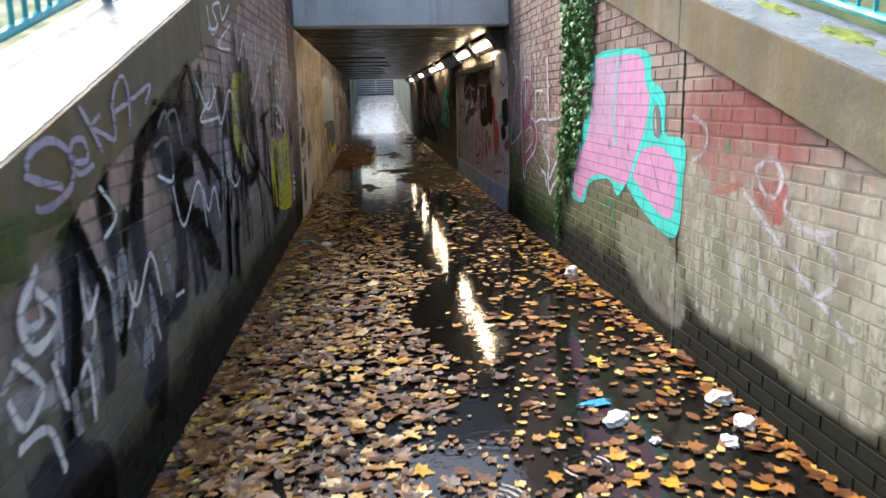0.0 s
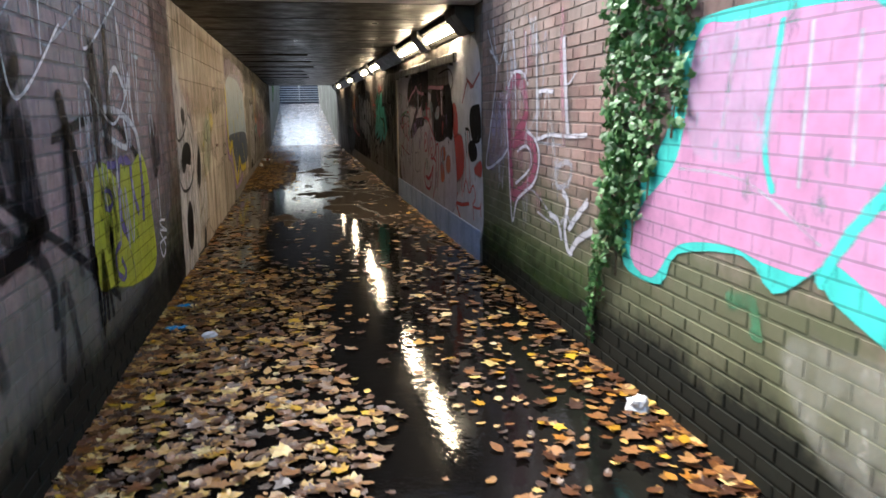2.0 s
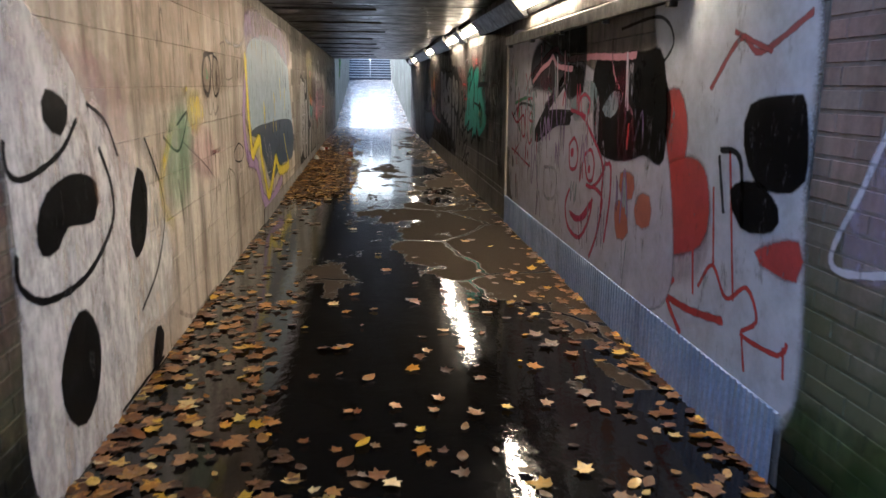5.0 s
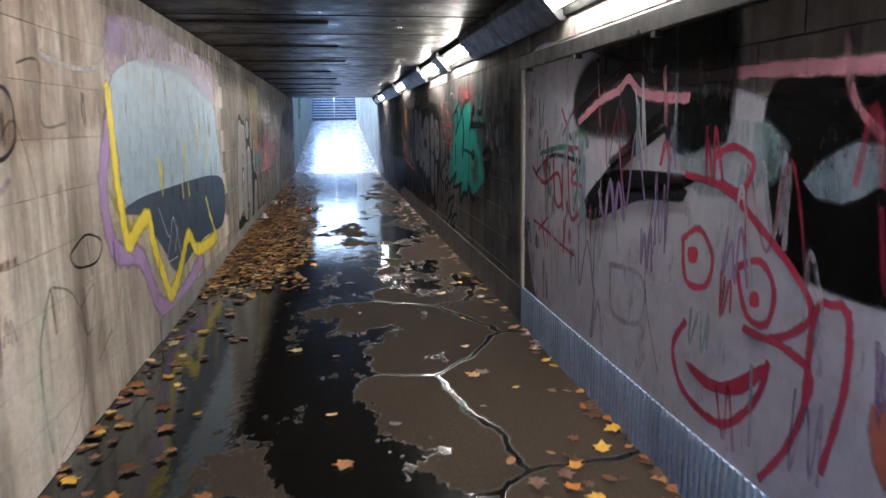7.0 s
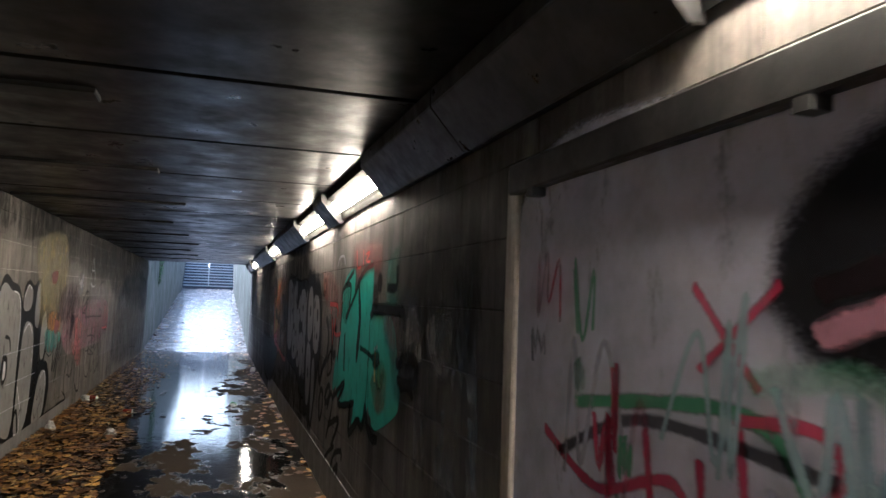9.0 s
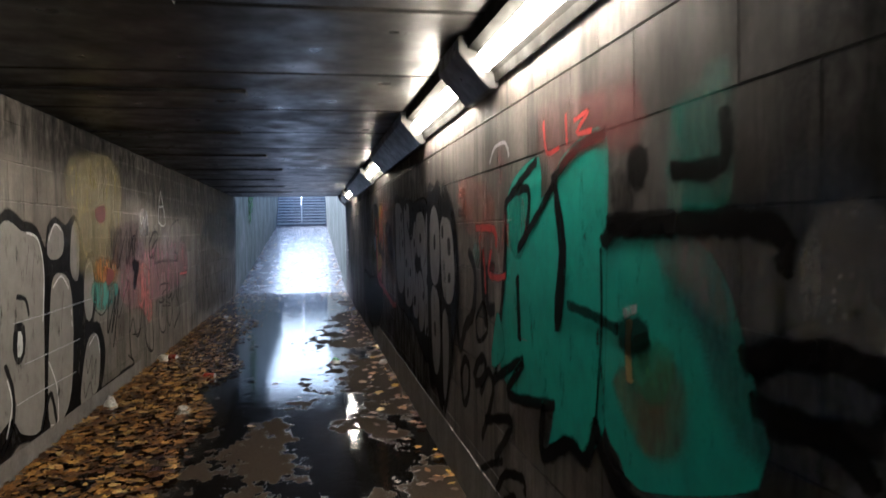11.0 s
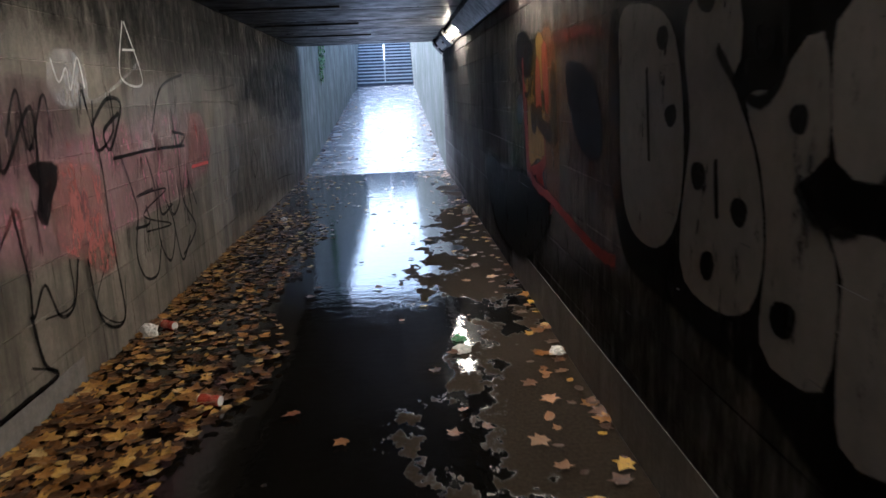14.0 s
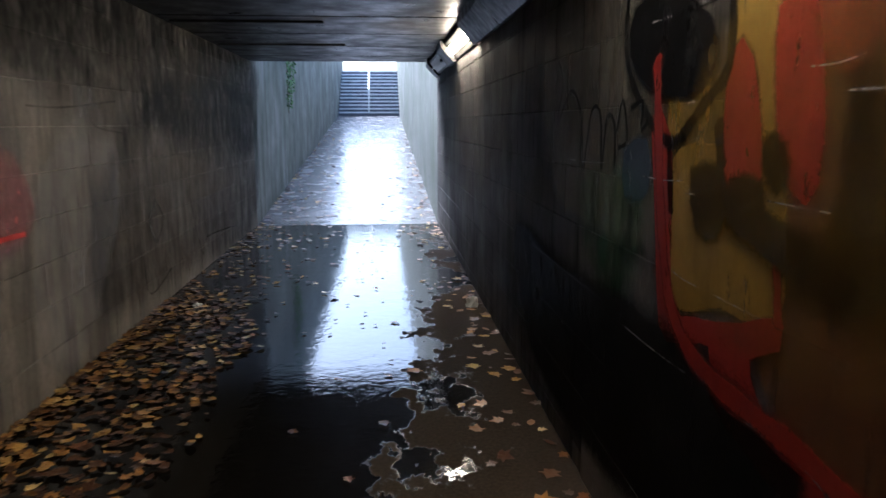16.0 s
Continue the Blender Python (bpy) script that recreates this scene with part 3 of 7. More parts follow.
def fill(g, colour, soft, opacity, pts):
    """A sprayed patch with a soft border."""
    c = smooth(pts, True, 0.06)
    next_layer(g, c, soft)
    area = sum(a.x * b.y - b.x * a.y for a, b in zip(c, c[1:] + c[:1]))
    if area < 0:
        c.reverse()
    bm = bmesh.new()
    uv = bm.loops.layers.uv.new("UVMap")
    inner = [bm.verts.new(on_wall(g, *q)) for q in c]
    k = len(c)
    es = [bm.edges.new((inner[i], inner[(i + 1) % k])) for i in range(k)]
    bmesh.ops.triangle_fill(bm, use_beauty=True, edges=es)
    outer = []
    for i, q in enumerate(c):
        t = c[(i + 1) % k] - c[i - 1]
        s = Vector((t.y, -t.x)).normalized() if t.length > 1e-6 else Vector((0, 1))
        outer.append(bm.verts.new(on_wall(g, *(q + s * soft))))
    ring = set(outer)
    for i in range(k):
        bm.faces.new((inner[i], outer[i], outer[(i + 1) % k], inner[(i + 1) % k]))
    for f in bm.faces:
        for lp in f.loops:
            lp[uv].uv = (0.5, 1.1 if lp.vert in ring else 0.25)
    finish(g, "patch", bm, colour, opacity, pts[0][0] < YP)


# ---- graffiti: lines and fills in metres along the wall and up it ----
g = graffiti("L", "sooty black grime over the dark brick wall")
fill(g, "soot_and_shade", 0.3, 0.14, [(6.3, 0.5), (8.5, 0.35), (11.0, 0.3), (11.0, 2.3), (9.0, 2.25), (7.4, 1.9), (6.6, 1.3)])
fill(g, "soot_and_shade", 0.2, 0.45, [(10.6, 0.1), (11.2, 0.1), (11.25, 2.6), (10.7, 2.6)])
fill(g, "soot_and_shade", 0.25, 0.1, [(3.6, 0.2), (6.4, 0.2), (6.4, 1.4), (5.0, 0.9), (3.6, 0.7)])
fill(g, "lilacgrey", 0.3, 0.2, [(5.6, 0.65), (7.5, 0.55), (10.4, 0.6), (10.4, 1.8), (7.5, 1.8), (6.0, 1.4)])
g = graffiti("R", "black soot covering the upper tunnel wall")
# darkness of the unlit stretch between two lamps, painted over the grime
fill(g, "soot_and_shade", 0.3, 0.3, [(16.9, 1.3), (18.2, 1.2), (19.3, 1.5), (19.6, 1.9), (16.9, 1.95)])
fill(g, "soot_and_shade", 0.25, 0.6, [(22.5, 0.5), (25.0, 0.4), (27.0, 0.5), (27.0, 1.9), (23.0, 1.9)])
g = graffiti("L", "pale lilac spray tag letters on the brown coping and brick")
line(g, "lilac", 0.028, 0.8, [(3.85, 1.33), (3.89, 1.37), (4.03, 1.39), (4.15, 1.33), (4.11, 1.25), (3.95, 1.21), (3.88, 1.22)])
line(g, "lilac", 0.028, 0.8, [(3.84, 1.31), (3.95, 1.28), (4.05, 1.26)])
line(g, "lilac", 0.024, 0.8, [(4.13, 1.32), (4.26, 1.32), (4.25, 1.38), (4.16, 1.38), (4.13, 1.33), (4.18, 1.28), (4.3, 1.3)])
line(g, "lilac", 0.024, 0.8, [(4.24, 1.48), (4.31, 1.42), (4.39, 1.34)])
line(g, "lilac", 0.022, 0.8, [(4.4, 1.45), (4.32, 1.42), (4.42, 1.39), (4.53, 1.37), (4.53, 1.47)])
line(g, "lilac", 0.022, 0.8, [(4.52, 1.47), (4.58, 1.55), (4.67, 1.58), (4.71, 1.53), (4.7, 1.41)])
line(g, "lilac", 0.022, 0.8, [(4.55, 1.46), (4.78, 1.51), (4.99, 1.56), (4.91, 1.49)])
g = graffiti("L", "white scribbled spray tag on the coping edge")
line(g, "white", 0.02, 0.95, [(6.2, 2.0), (6.27, 1.89), (6.47, 1.93), (6.35, 2.01), (6.57, 2.06), (6.62, 1.97), (6.88, 2.09)])
line(g, "white", 0.018, 0.95, [(6.2, 1.89), (6.34, 1.86), (6.48, 1.94)])
g = graffiti("L", "huge black dripping roller letters over white scribbles on brick")
line(g, "white", 0.05, 0.47, [(3.62, 0.77), (3.76, 0.76), (3.96, 0.69)])
line(g, "white", 0.07, 0.41, [(3.66, 0.71), (3.79, 0.72), (3.92, 0.69)])
line(g, "white", 0.03, 0.81, [(3.87, 1.01), (3.79, 0.97), (3.81, 0.92), (3.9, 0.92), (3.88, 0.99), (3.87, 1.01)])
line(g, "white", 0.03, 0.68, [(3.84, 0.9), (3.73, 0.85), (3.64, 0.81)])
line(g, "white", 0.028, 0.68, [(4.09, 1.11), (3.93, 1.04), (3.8, 1.06)])
line(g, "white", 0.028, 0.74, [(4.22, 1.12), (4.29, 0.98), (4.35, 0.95), (4.25, 1.08), (4.22, 1.12)])
line(g, "white", 0.025, 0.74, [(4.23, 0.87), (4.12, 0.79), (4.19, 0.71), (4.25, 0.82), (4.19, 1.02)])
line(g, "white", 0.025, 0.68, [(4.41, 0.93), (4.51, 0.87), (4.43, 0.81), (4.47, 0.67)])
line(g, "white", 0.025, 0.68, [(4.03, 0.66), (4.23, 0.62), (4.17, 0.59), (4.1, 0.58)])
line(g, "white", 0.022, 0.61, [(3.97, 0.91), (3.95, 0.78), (4.04, 0.82)])
line(g, "white", 0.03, 0.54, [(4.56, 0.73), (4.66, 0.52), (4.82, 0.56)])
line(g, "white", 0.02, 0.68, [(5.13, 1.35), (5.19, 1.13), (5.35, 1.27), (5.09, 1.21)])
line(g, "white", 0.018, 0.68, [(5.53, 1.54), (5.55, 1.31), (5.66, 1.22)])
line(g, "white", 0.018, 0.68, [(5.93, 1.69), (6.09, 1.58), (6.44, 1.72), (6.11, 1.46)])
line(g, "white", 0.02, 0.61, [(5.71, 0.93), (5.77, 0.86), (5.9, 0.71)])
line(g, "white", 0.018, 0.61, [(5.22, 1.47), (5.31, 1.19), (5.58, 1.44), (5.61, 1.17)])
line(g, "white", 0.02, 0.54, [(5.5, 0.85), (5.68, 0.67), (5.91, 0.74)])
line(g, "black", 0.15, 0.93, [(4.11, 1.16), (4.11, 1.02), (4.07, 0.81), (4.03, 0.65), (3.97, 0.44)])
line(g, "black", 0.11, 0.9, [(4.11, 1.16), (4.26, 0.97), (4.35, 0.74), (4.32, 0.57)])
line(g, "black", 0.12, 0.93, [(4.45, 1.25), (4.45, 1.1), (4.53, 0.91), (4.68, 0.6), (4.86, 0.43)])
line(g, "black", 0.11, 0.93, [(4.84, 1.15), (4.72, 1.07), (4.72, 0.93), (4.82, 0.75), (5.02, 0.63), (5.26, 0.63), (5.35, 0.8), (5.33, 0.99), (5.29, 1.2), (5.09, 1.35)])
line(g, "black", 0.12, 0.9, [(5.32, 1.01), (5.63, 0.9), (5.89, 0.69), (6.16, 0.59)])
line(g, "black", 0.1, 0.85, [(5.52, 0.9), (5.59, 0.72), (5.59, 0.57)])
line(g, "black", 0.14, 0.9, [(5.01, 0.6), (4.85, 0.45), (4.7, 0.37)])
fill(g, "black", 0.05, 0.9, [(3.8, 0.53), (4.21, 0.37), (4.2, 0.18), (3.74, 0.45)])
fill(g, "black", 0.03, 0.7, [(5.02, 1.44), (5.73, 1.66), (5.93, 1.52), (5.69, 1.22), (5.27, 1.1), (5.05, 1.24)])
line(g, "black", 0.08, 0.7, [(6.02, 1.58), (5.97, 1.28), (6.17, 1.02)])
line(g, "black", 0.07, 0.75, [(6.76, 1.42), (6.84, 1.13), (6.61, 0.83)])
line(g, "black", 0.06, 0.7, [(6.62, 1.76), (6.61, 1.42), (6.41, 1.09), (6.42, 0.82)])
line(g, "black", 0.08, 0.75, [(7.77, 1.62), (7.31, 1.17), (7.85, 0.83), (7.9, 0.59)])
g = graffiti("L", "yellow-green spray blocks with black streaks on brick")
fill(g, "lime", 0.015, 0.8, [(6.97, 1.64), (7.42, 1.66), (7.42, 1.41), (6.99, 1.4)])
fill(g, "lime", 0.015, 0.75, [(6.94, 1.36), (7.25, 1.31), (7.32, 1.07), (6.94, 1.12)])
line(g, "black", 0.05, 0.8, [(7.07, 1.42), (7.44, 1.17), (8.33, 0.77), (8.97, 0.43)])
line(g, "black", 0.05, 0.8, [(8.08, 1.33), (9.03, 1.41), (9.82, 1.11)])
line(g, "white", 0.018, 0.61, [(7.94, 2.0), (8.1, 1.71), (8.92, 1.99), (9.15, 1.64)])
line(g, "white", 0.018, 0.54, [(8.3, 1.44), (8.53, 1.2), (9.58, 1.6), (9.93, 1.31)])
line(g, "white", 0.016, 0.54, [(7.48, 2.12), (7.56, 1.73), (8.15, 2.15)])
line(g, "white", 0.016, 0.54, [(9.75, 2.38), (9.7, 1.82), (10.5, 2.34)])
g = graffiti("L", "acid-yellow and purple throw-up with white lettering on brick")
fill(g, "lime", 0.03, 0.93, [(8.68, 1.13), (8.93, 1.14), (9.11, 1.06), (9.27, 1.16), (9.52, 1.1), (9.79, 1.16), (9.95, 1.05), (10.01, 0.78), (10.02, 0.42), (9.37, 0.43), (8.88, 0.53), (8.57, 0.62)])
line(g, "purple", 0.07, 0.85, [(9.79, 1.16), (9.78, 0.98), (9.75, 0.76)])
line(g, "purple", 0.07, 0.85, [(9.19, 1.15), (9.15, 1.01), (9.15, 0.83), (9.27, 0.73)])
line(g, "purple", 0.06, 0.85, [(9.29, 1.16), (9.47, 1.13), (9.49, 0.99), (9.61, 0.82)])
line(g, "purple", 0.04, 0.8, [(9.06, 0.71), (8.95, 0.68), (8.96, 0.57), (9.09, 0.51), (9.14, 0.55), (9.07, 0.62)])
line(g, "purple", 0.035, 0.8, [(8.84, 1.04), (8.95, 1.01), (8.97, 0.95), (8.88, 0.93), (8.82, 0.95)])
line(g, "purple", 0.05, 0.8, [(8.94, 1.16), (9.09, 1.15), (9.27, 1.17)])
line(g, "purple", 0.025, 0.7, [(9.3, 0.63), (9.36, 0.53), (9.37, 0.42)])
line(g, "purple", 0.03, 0.8, [(9.78, 0.96), (9.73, 0.9), (9.82, 0.89), (9.82, 0.97)])
line(g, "white", 0.04, 0.95, [(9.11, 1.54), (9.19, 1.64), (9.33, 1.67), (9.53, 1.55), (9.63, 1.66), (9.63, 1.48), (9.7, 1.32), (9.78, 1.17)])
line(g, "white", 0.05, 0.81, [(8.93, 1.45), (9.23, 1.44), (9.55, 1.38), (9.75, 1.29), (9.79, 1.16)])
line(g, "white", 0.04, 0.94, [(8.9, 1.33), (9.16, 1.27), (9.43, 1.23), (9.44, 1.31), (9.4, 1.38)])
line(g, "white", 0.035, 0.88, [(9.17, 1.25), (9.14, 1.15), (9.13, 1.03)])
line(g, "white", 0.03, 0.68, [(9.76, 1.79), (9.89, 1.78), (10.0, 1.78)])
g = graffiti("L", "small white running tag beside the tunnel corner")
line(g, "white", 0.022, 0.94, [(10.35, 0.95), (10.35, 0.65)])
line(g, "white", 0.015, 0.68, [(10.25, 0.92), (10.29, 0.66)])
line(g, "white", 0.02, 0.95, [(10.5, 0.64), (10.29, 0.66), (10.36, 0.61), (10.55, 0.55), (10.27, 0.59), (10.46, 0.45), (10.33, 0.39), (10.25, 0.5), (10.5, 0.51)])
fill(g, "black", 0.04, 0.7, [(10.18, 1.32), (10.24, 1.0), (10.47, 1.1), (10.4, 1.34)])
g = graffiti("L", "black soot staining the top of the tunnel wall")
fill(g, "soot_and_shade", 0.35, 0.5, [(16.5, 2.3), (21.0, 2.2), (25.0, 2.15), (27.0, 1.9), (29.5, 1.95), (32.0, 1.5), (35.2, 1.3), (35.2, 2.3), (28.0, 2.34), (18.0, 2.36)])
fill(g, "soot_and_shade", 0.5, 0.45, [(23.0, 2.3), (26.0, 2.1), (28.2, 2.05), (30.0, 1.7), (33.0, 1.75), (35.0, 1.6), (35.0, 2.3), (29.0, 2.34)])
fill(g, "soot_and_shade", 0.25, 0.4, [(19.0, 2.32), (22.0, 2.25), (24.0, 2.3), (28.0, 2.1), (31.0, 2.2), (35.2, 1.9), (35.2, 2.34), (25.0, 2.36)])
fill(g, "soot_and_shade", 0.3, 0.55, [(29.5, 0.5), (32.0, 0.3), (35.3, 0.3), (35.3, 1.7), (31.0, 1.6)])
# brown stain, with the lamps' warm tint painted into it
fill(g, "brown", 0.2, 0.5, [(11.7, 1.6), (14.0, 1.5), (17.5, 1.8), (17.5, 2.1), (14.0, 2.15), (11.8, 2.15)])
g = graffiti("L", "white painted corner with black cartoon faces")
fill(g, "rosy", 0.12, 0.3, [(11.37, 1.7), (11.49, 1.65), (12.47, 1.41), (12.36, 0.58), (12.07, 0.7), (11.92, 1.26), (11.37, 1.47)])
fill(g, "white", 0.4, 0.6, [(11.8, 1.3), (12.3, 1.1), (12.8, 0.8), (13.0, 0.5), (12.8, 0.45), (11.8, 0.45)])
fill(g, "white", 0.025, 0.7, [(11.38, 1.75), (11.38, 1.0), (11.38, 0.04), (12.3, 0.04), (12.5, 0.6), (12.35, 1.1), (12.0, 1.5), (11.7, 1.7)])
line(g, "black", 0.025, 0.95, [(11.37, 1.31), (11.37, 1.22), (11.49, 1.18), (11.79, 1.24), (11.97, 1.35)])
fill(g, "black", 0.02, 0.95, [(11.72, 1.46), (11.89, 1.4), (11.81, 1.31), (11.68, 1.37)])
line(g, "black", 0.03, 0.95, [(11.37, 0.94), (11.37, 0.84), (11.56, 0.74), (11.94, 0.74), (12.26, 0.88), (12.3, 1.04), (12.19, 1.22)])
fill(g, "black", 0.02, 0.97, [(11.54, 1.0), (11.64, 1.1), (11.89, 1.14), (12.11, 1.08), (12.06, 0.95), (11.79, 0.97), (11.69, 0.91), (11.56, 0.91)])
fill(g, "black", 0.02, 0.97, [(11.6, 0.42), (11.74, 0.58), (11.88, 0.6), (11.99, 0.46), (11.94, 0.27), (11.78, 0.18), (11.64, 0.26)])
fill(g, "black", 0.015, 0.97, [(12.51, 0.84), (12.69, 1.08), (12.81, 0.96), (12.73, 0.74), (12.56, 0.67)])
fill(g, "black", 0.015, 0.97, [(12.7, 0.03), (12.81, 0.22), (12.92, 0.15), (12.83, 0.03)])
line(g, "black", 0.02, 0.9, [(12.41, 1.17), (12.29, 1.33), (12.09, 1.41)])
line(g, "black", 0.02, 0.9, [(12.84, 1.22), (13.11, 0.85), (12.93, 0.55), (12.59, 0.39)])
line(g, "black", 0.02, 0.9, [(12.19, 0.03), (12.38, 0.03), (12.89, 0.03)])
line(g, "black", 0.018, 0.9, [(13.19, 1.2), (13.52, 1.1), (13.78, 1.31), (13.51, 1.25)])
g = graffiti("L", "faded yellow and brown scribbles on stained panels")
line(g, "yellow", 0.06, 0.5, [(16.53, 1.63), (15.99, 1.26), (16.48, 0.86)])
line(g, "yellow", 0.08, 0.45, [(13.4, 1.27), (13.07, 0.92), (13.27, 0.69)])
line(g, "black", 0.012, 0.6, [(14.34, 1.54), (14.49, 1.27), (14.85, 1.55), (15.03, 1.23)])
line(g, "black", 0.012, 0.6, [(13.63, 1.14), (14.53, 0.78), (14.17, 0.47)])
line(g, "brown", 0.05, 0.5, [(12.04, 1.32), (12.13, 1.01)])
line(g, "brown", 0.04, 0.5, [(13.45, 0.93), (13.53, 0.66)])
line(g, "black", 0.03, 0.5, [(13.28, 0.16), (13.66, 0.03), (14.33, 0.03)])
g = graffiti("L", "black ringed eyes and soft green spray on tan panels")
fill(g, "softgreen", 0.15, 0.4, [(13.44, 1.26), (13.86, 1.19), (13.65, 0.91), (13.34, 0.87)])
fill(g, "yellow", 0.08, 0.6, [(13.84, 1.36), (14.12, 1.37), (14.2, 1.29), (13.97, 1.22), (13.86, 1.26)])
line(g, "yellow", 0.05, 0.5, [(13.71, 1.43), (13.8, 1.46)])
line(g, "black", 0.035, 0.92, [(14.38, 1.69), (14.52, 1.69), (14.57, 1.58), (14.45, 1.42), (14.32, 1.45), (14.28, 1.57), (14.38, 1.69)])
line(g, "softgreen", 0.02, 0.8, [(14.4, 1.59), (14.46, 1.54), (14.4, 1.53)])
line(g, "black", 0.02, 0.85, [(14.68, 1.69), (14.84, 1.65), (14.85, 1.47), (14.68, 1.4), (14.61, 1.52), (14.68, 1.69)])
line(g, "black", 0.016, 0.8, [(14.51, 1.7), (14.69, 1.71)])
line(g, "darkred", 0.035, 0.7, [(14.41, 1.0), (14.55, 1.0), (14.75, 1.0)])
line(g, "darkred", 0.035, 0.65, [(14.57, 1.0), (14.55, 0.83), (14.52, 0.61)])
fill(g, "rosy", 0.12, 0.35, [(13.91, 1.18), (14.39, 1.08), (14.41, 0.91), (13.91, 1.0)])
line(g, "black", 0.014, 0.9, [(15.41, 0.94), (15.61, 0.98), (15.84, 0.91), (15.74, 0.82), (15.45, 0.84), (15.35, 0.91), (15.41, 0.94)])
line(g, "black", 0.012, 0.7, [(14.94, 1.78), (15.18, 1.8), (15.16, 1.54), (15.44, 1.54)])
line(g, "softgreen", 0.02, 0.7, [(15.07, 0.82), (14.91, 0.6), (14.89, 0.35), (14.93, 0.11)])
line(g, "black", 0.012, 0.65, [(15.09, 0.82), (15.34, 0.73), (15.48, 0.49), (15.3, 0.15), (15.02, 0.05)])
line(g, "black", 0.012, 0.65, [(15.43, 0.64), (15.66, 0.71), (15.53, 0.48), (15.4, 0.62)])
line(g, "black", 0.012, 0.65, [(15.87, 0.7), (15.73, 0.51), (15.61, 0.31), (15.89, 0.4)])
line(g, "black", 0.012, 0.6, [(16.15, 0.61), (15.95, 0.38)])
line(g, "lilac", 0.03, 0.5, [(14.58, 1.35), (14.63, 1.27), (14.76, 1.32)])
line(g, "palewhite", 0.03, 0.54, [(15.28, 2.02), (15.2, 1.87), (15.36, 1.82), (15.94, 1.83), (16.27, 1.99)])
g = graffiti("L", "blue and navy throw-up with jagged yellow outline and violet shadow")
line(g, "violet", 0.15, 0.9, [(16.21, 1.63), (15.94, 1.2), (16.08, 0.82), (16.61, 0.68), (17.06, 0.25), (17.82, 0.17), (18.73, 0.3)])
fill(g, "lilac", 0.08, 0.6, [(16.35, 2.08), (16.77, 2.11), (16.94, 1.91), (16.43, 1.77), (16.2, 1.92)])
line(g, "rosy", 0.05, 0.5, [(16.92, 1.95), (17.97, 2.12), (19.45, 2.1), (20.04, 1.85)])
fill(g, "skyblue", 0.04, 0.9, [(16.3, 1.8), (17.56, 1.99), (19.55, 1.94), (20.06, 1.36), (20.16, 0.86), (18.5, 0.89), (16.54, 1.02), (16.3, 1.37)])
fill(g, "navy", 0.02, 0.93, [(16.32, 1.02), (17.29, 1.05), (20.12, 0.95), (20.19, 0.47), (18.79, 0.48), (17.67, 0.4), (17.19, 0.68), (16.68, 0.95)])
line(g, "yellow", 0.13, 0.95, [(16.16, 1.74), (16.17, 1.54), (16.19, 1.31), (16.25, 1.04), (16.34, 0.82), (16.61, 0.89), (16.87, 0.91), (16.95, 0.72), (17.16, 0.48), (17.39, 0.26), (17.79, 0.4), (18.17, 0.6), (18.52, 0.42), (19.27, 0.37), (19.63, 0.39)])
line(g, "yellow", 0.035, 0.9, [(17.35, 1.25), (17.32, 1.02)])
line(g, "yellow", 0.03, 0.9, [(18.21, 1.36), (18.26, 1.28)])
line(g, "yellow", 0.035, 0.9, [(19.39, 1.43), (19.33, 1.15)])
line(g, "yellow", 0.04, 0.9, [(18.3, 1.03), (18.32, 0.93)])
line(g, "yellow", 0.045, 0.9, [(19.13, 0.83), (19.35, 0.6), (19.63, 0.39)])
line(g, "palewhite", 0.04, 0.68, [(17.76, 0.73), (17.52, 0.45)])
g = graffiti("L", "silver bubble letters with thick black outline and white glints")
fill(g, "black", 0.03, 0.9, [(21.94, 1.55), (22.36, 1.58), (22.57, 1.54), (22.73, 1.4), (22.79, 1.55), (22.95, 1.62), (23.17, 1.56), (23.38, 1.64), (23.54, 1.51), (23.61, 1.32), (23.86, 1.33), (23.93, 0.99), (23.8, 0.77), (23.99, 0.72), (24.14, 0.46), (23.97, 0.17), (23.69, 0.17), (23.35, 0.17), (23.18, 0.17), (22.76, 0.17), (22.43, 0.17), (22.18, 0.21), (21.94, 0.17), (21.5, 0.29)])
fill(g, "silver", 0.012, 0.93, [(21.92, 1.5), (22.34, 1.52), (22.56, 1.48), (22.67, 1.3), (22.66, 0.92), (22.63, 0.42), (22.59, 0.24), (22.47, 0.19), (22.2, 0.27), (22.08, 0.39), (21.81, 0.33), (21.54, 0.39)])
fill(g, "silver", 0.012, 0.93, [(22.95, 1.58), (23.11, 1.52), (23.09, 1.38), (22.91, 1.33), (22.77, 1.37), (22.8, 1.5)])
fill(g, "silver", 0.012, 0.93, [(22.87, 1.19), (23.12, 1.2), (23.25, 1.08), (23.28, 0.74), (23.2, 0.33), (23.03, 0.17), (22.75, 0.17), (22.71, 0.4), (22.78, 0.9)])
fill(g, "silver", 0.012, 0.93, [(23.32, 1.56), (23.45, 1.59), (23.48, 1.36), (23.42, 1.15), (23.26, 1.24)])
fill(g, "silver", 0.012, 0.93, [(23.65, 1.26), (23.79, 1.29), (23.85, 1.08), (23.77, 0.82), (23.64, 0.82), (23.58, 0.99)])
fill(g, "silver", 0.012, 0.93, [(23.62, 0.6), (23.87, 0.66), (23.99, 0.51), (23.91, 0.21), (23.74, 0.17), (23.43, 0.18)])
line(g, "black", 0.05, 0.95, [(22.0, 0.72), (22.1, 0.55), (22.09, 0.36), (21.91, 0.21)])
line(g, "black", 0.05, 0.95, [(22.56, 0.19), (22.75, 0.39), (22.86, 0.17)])
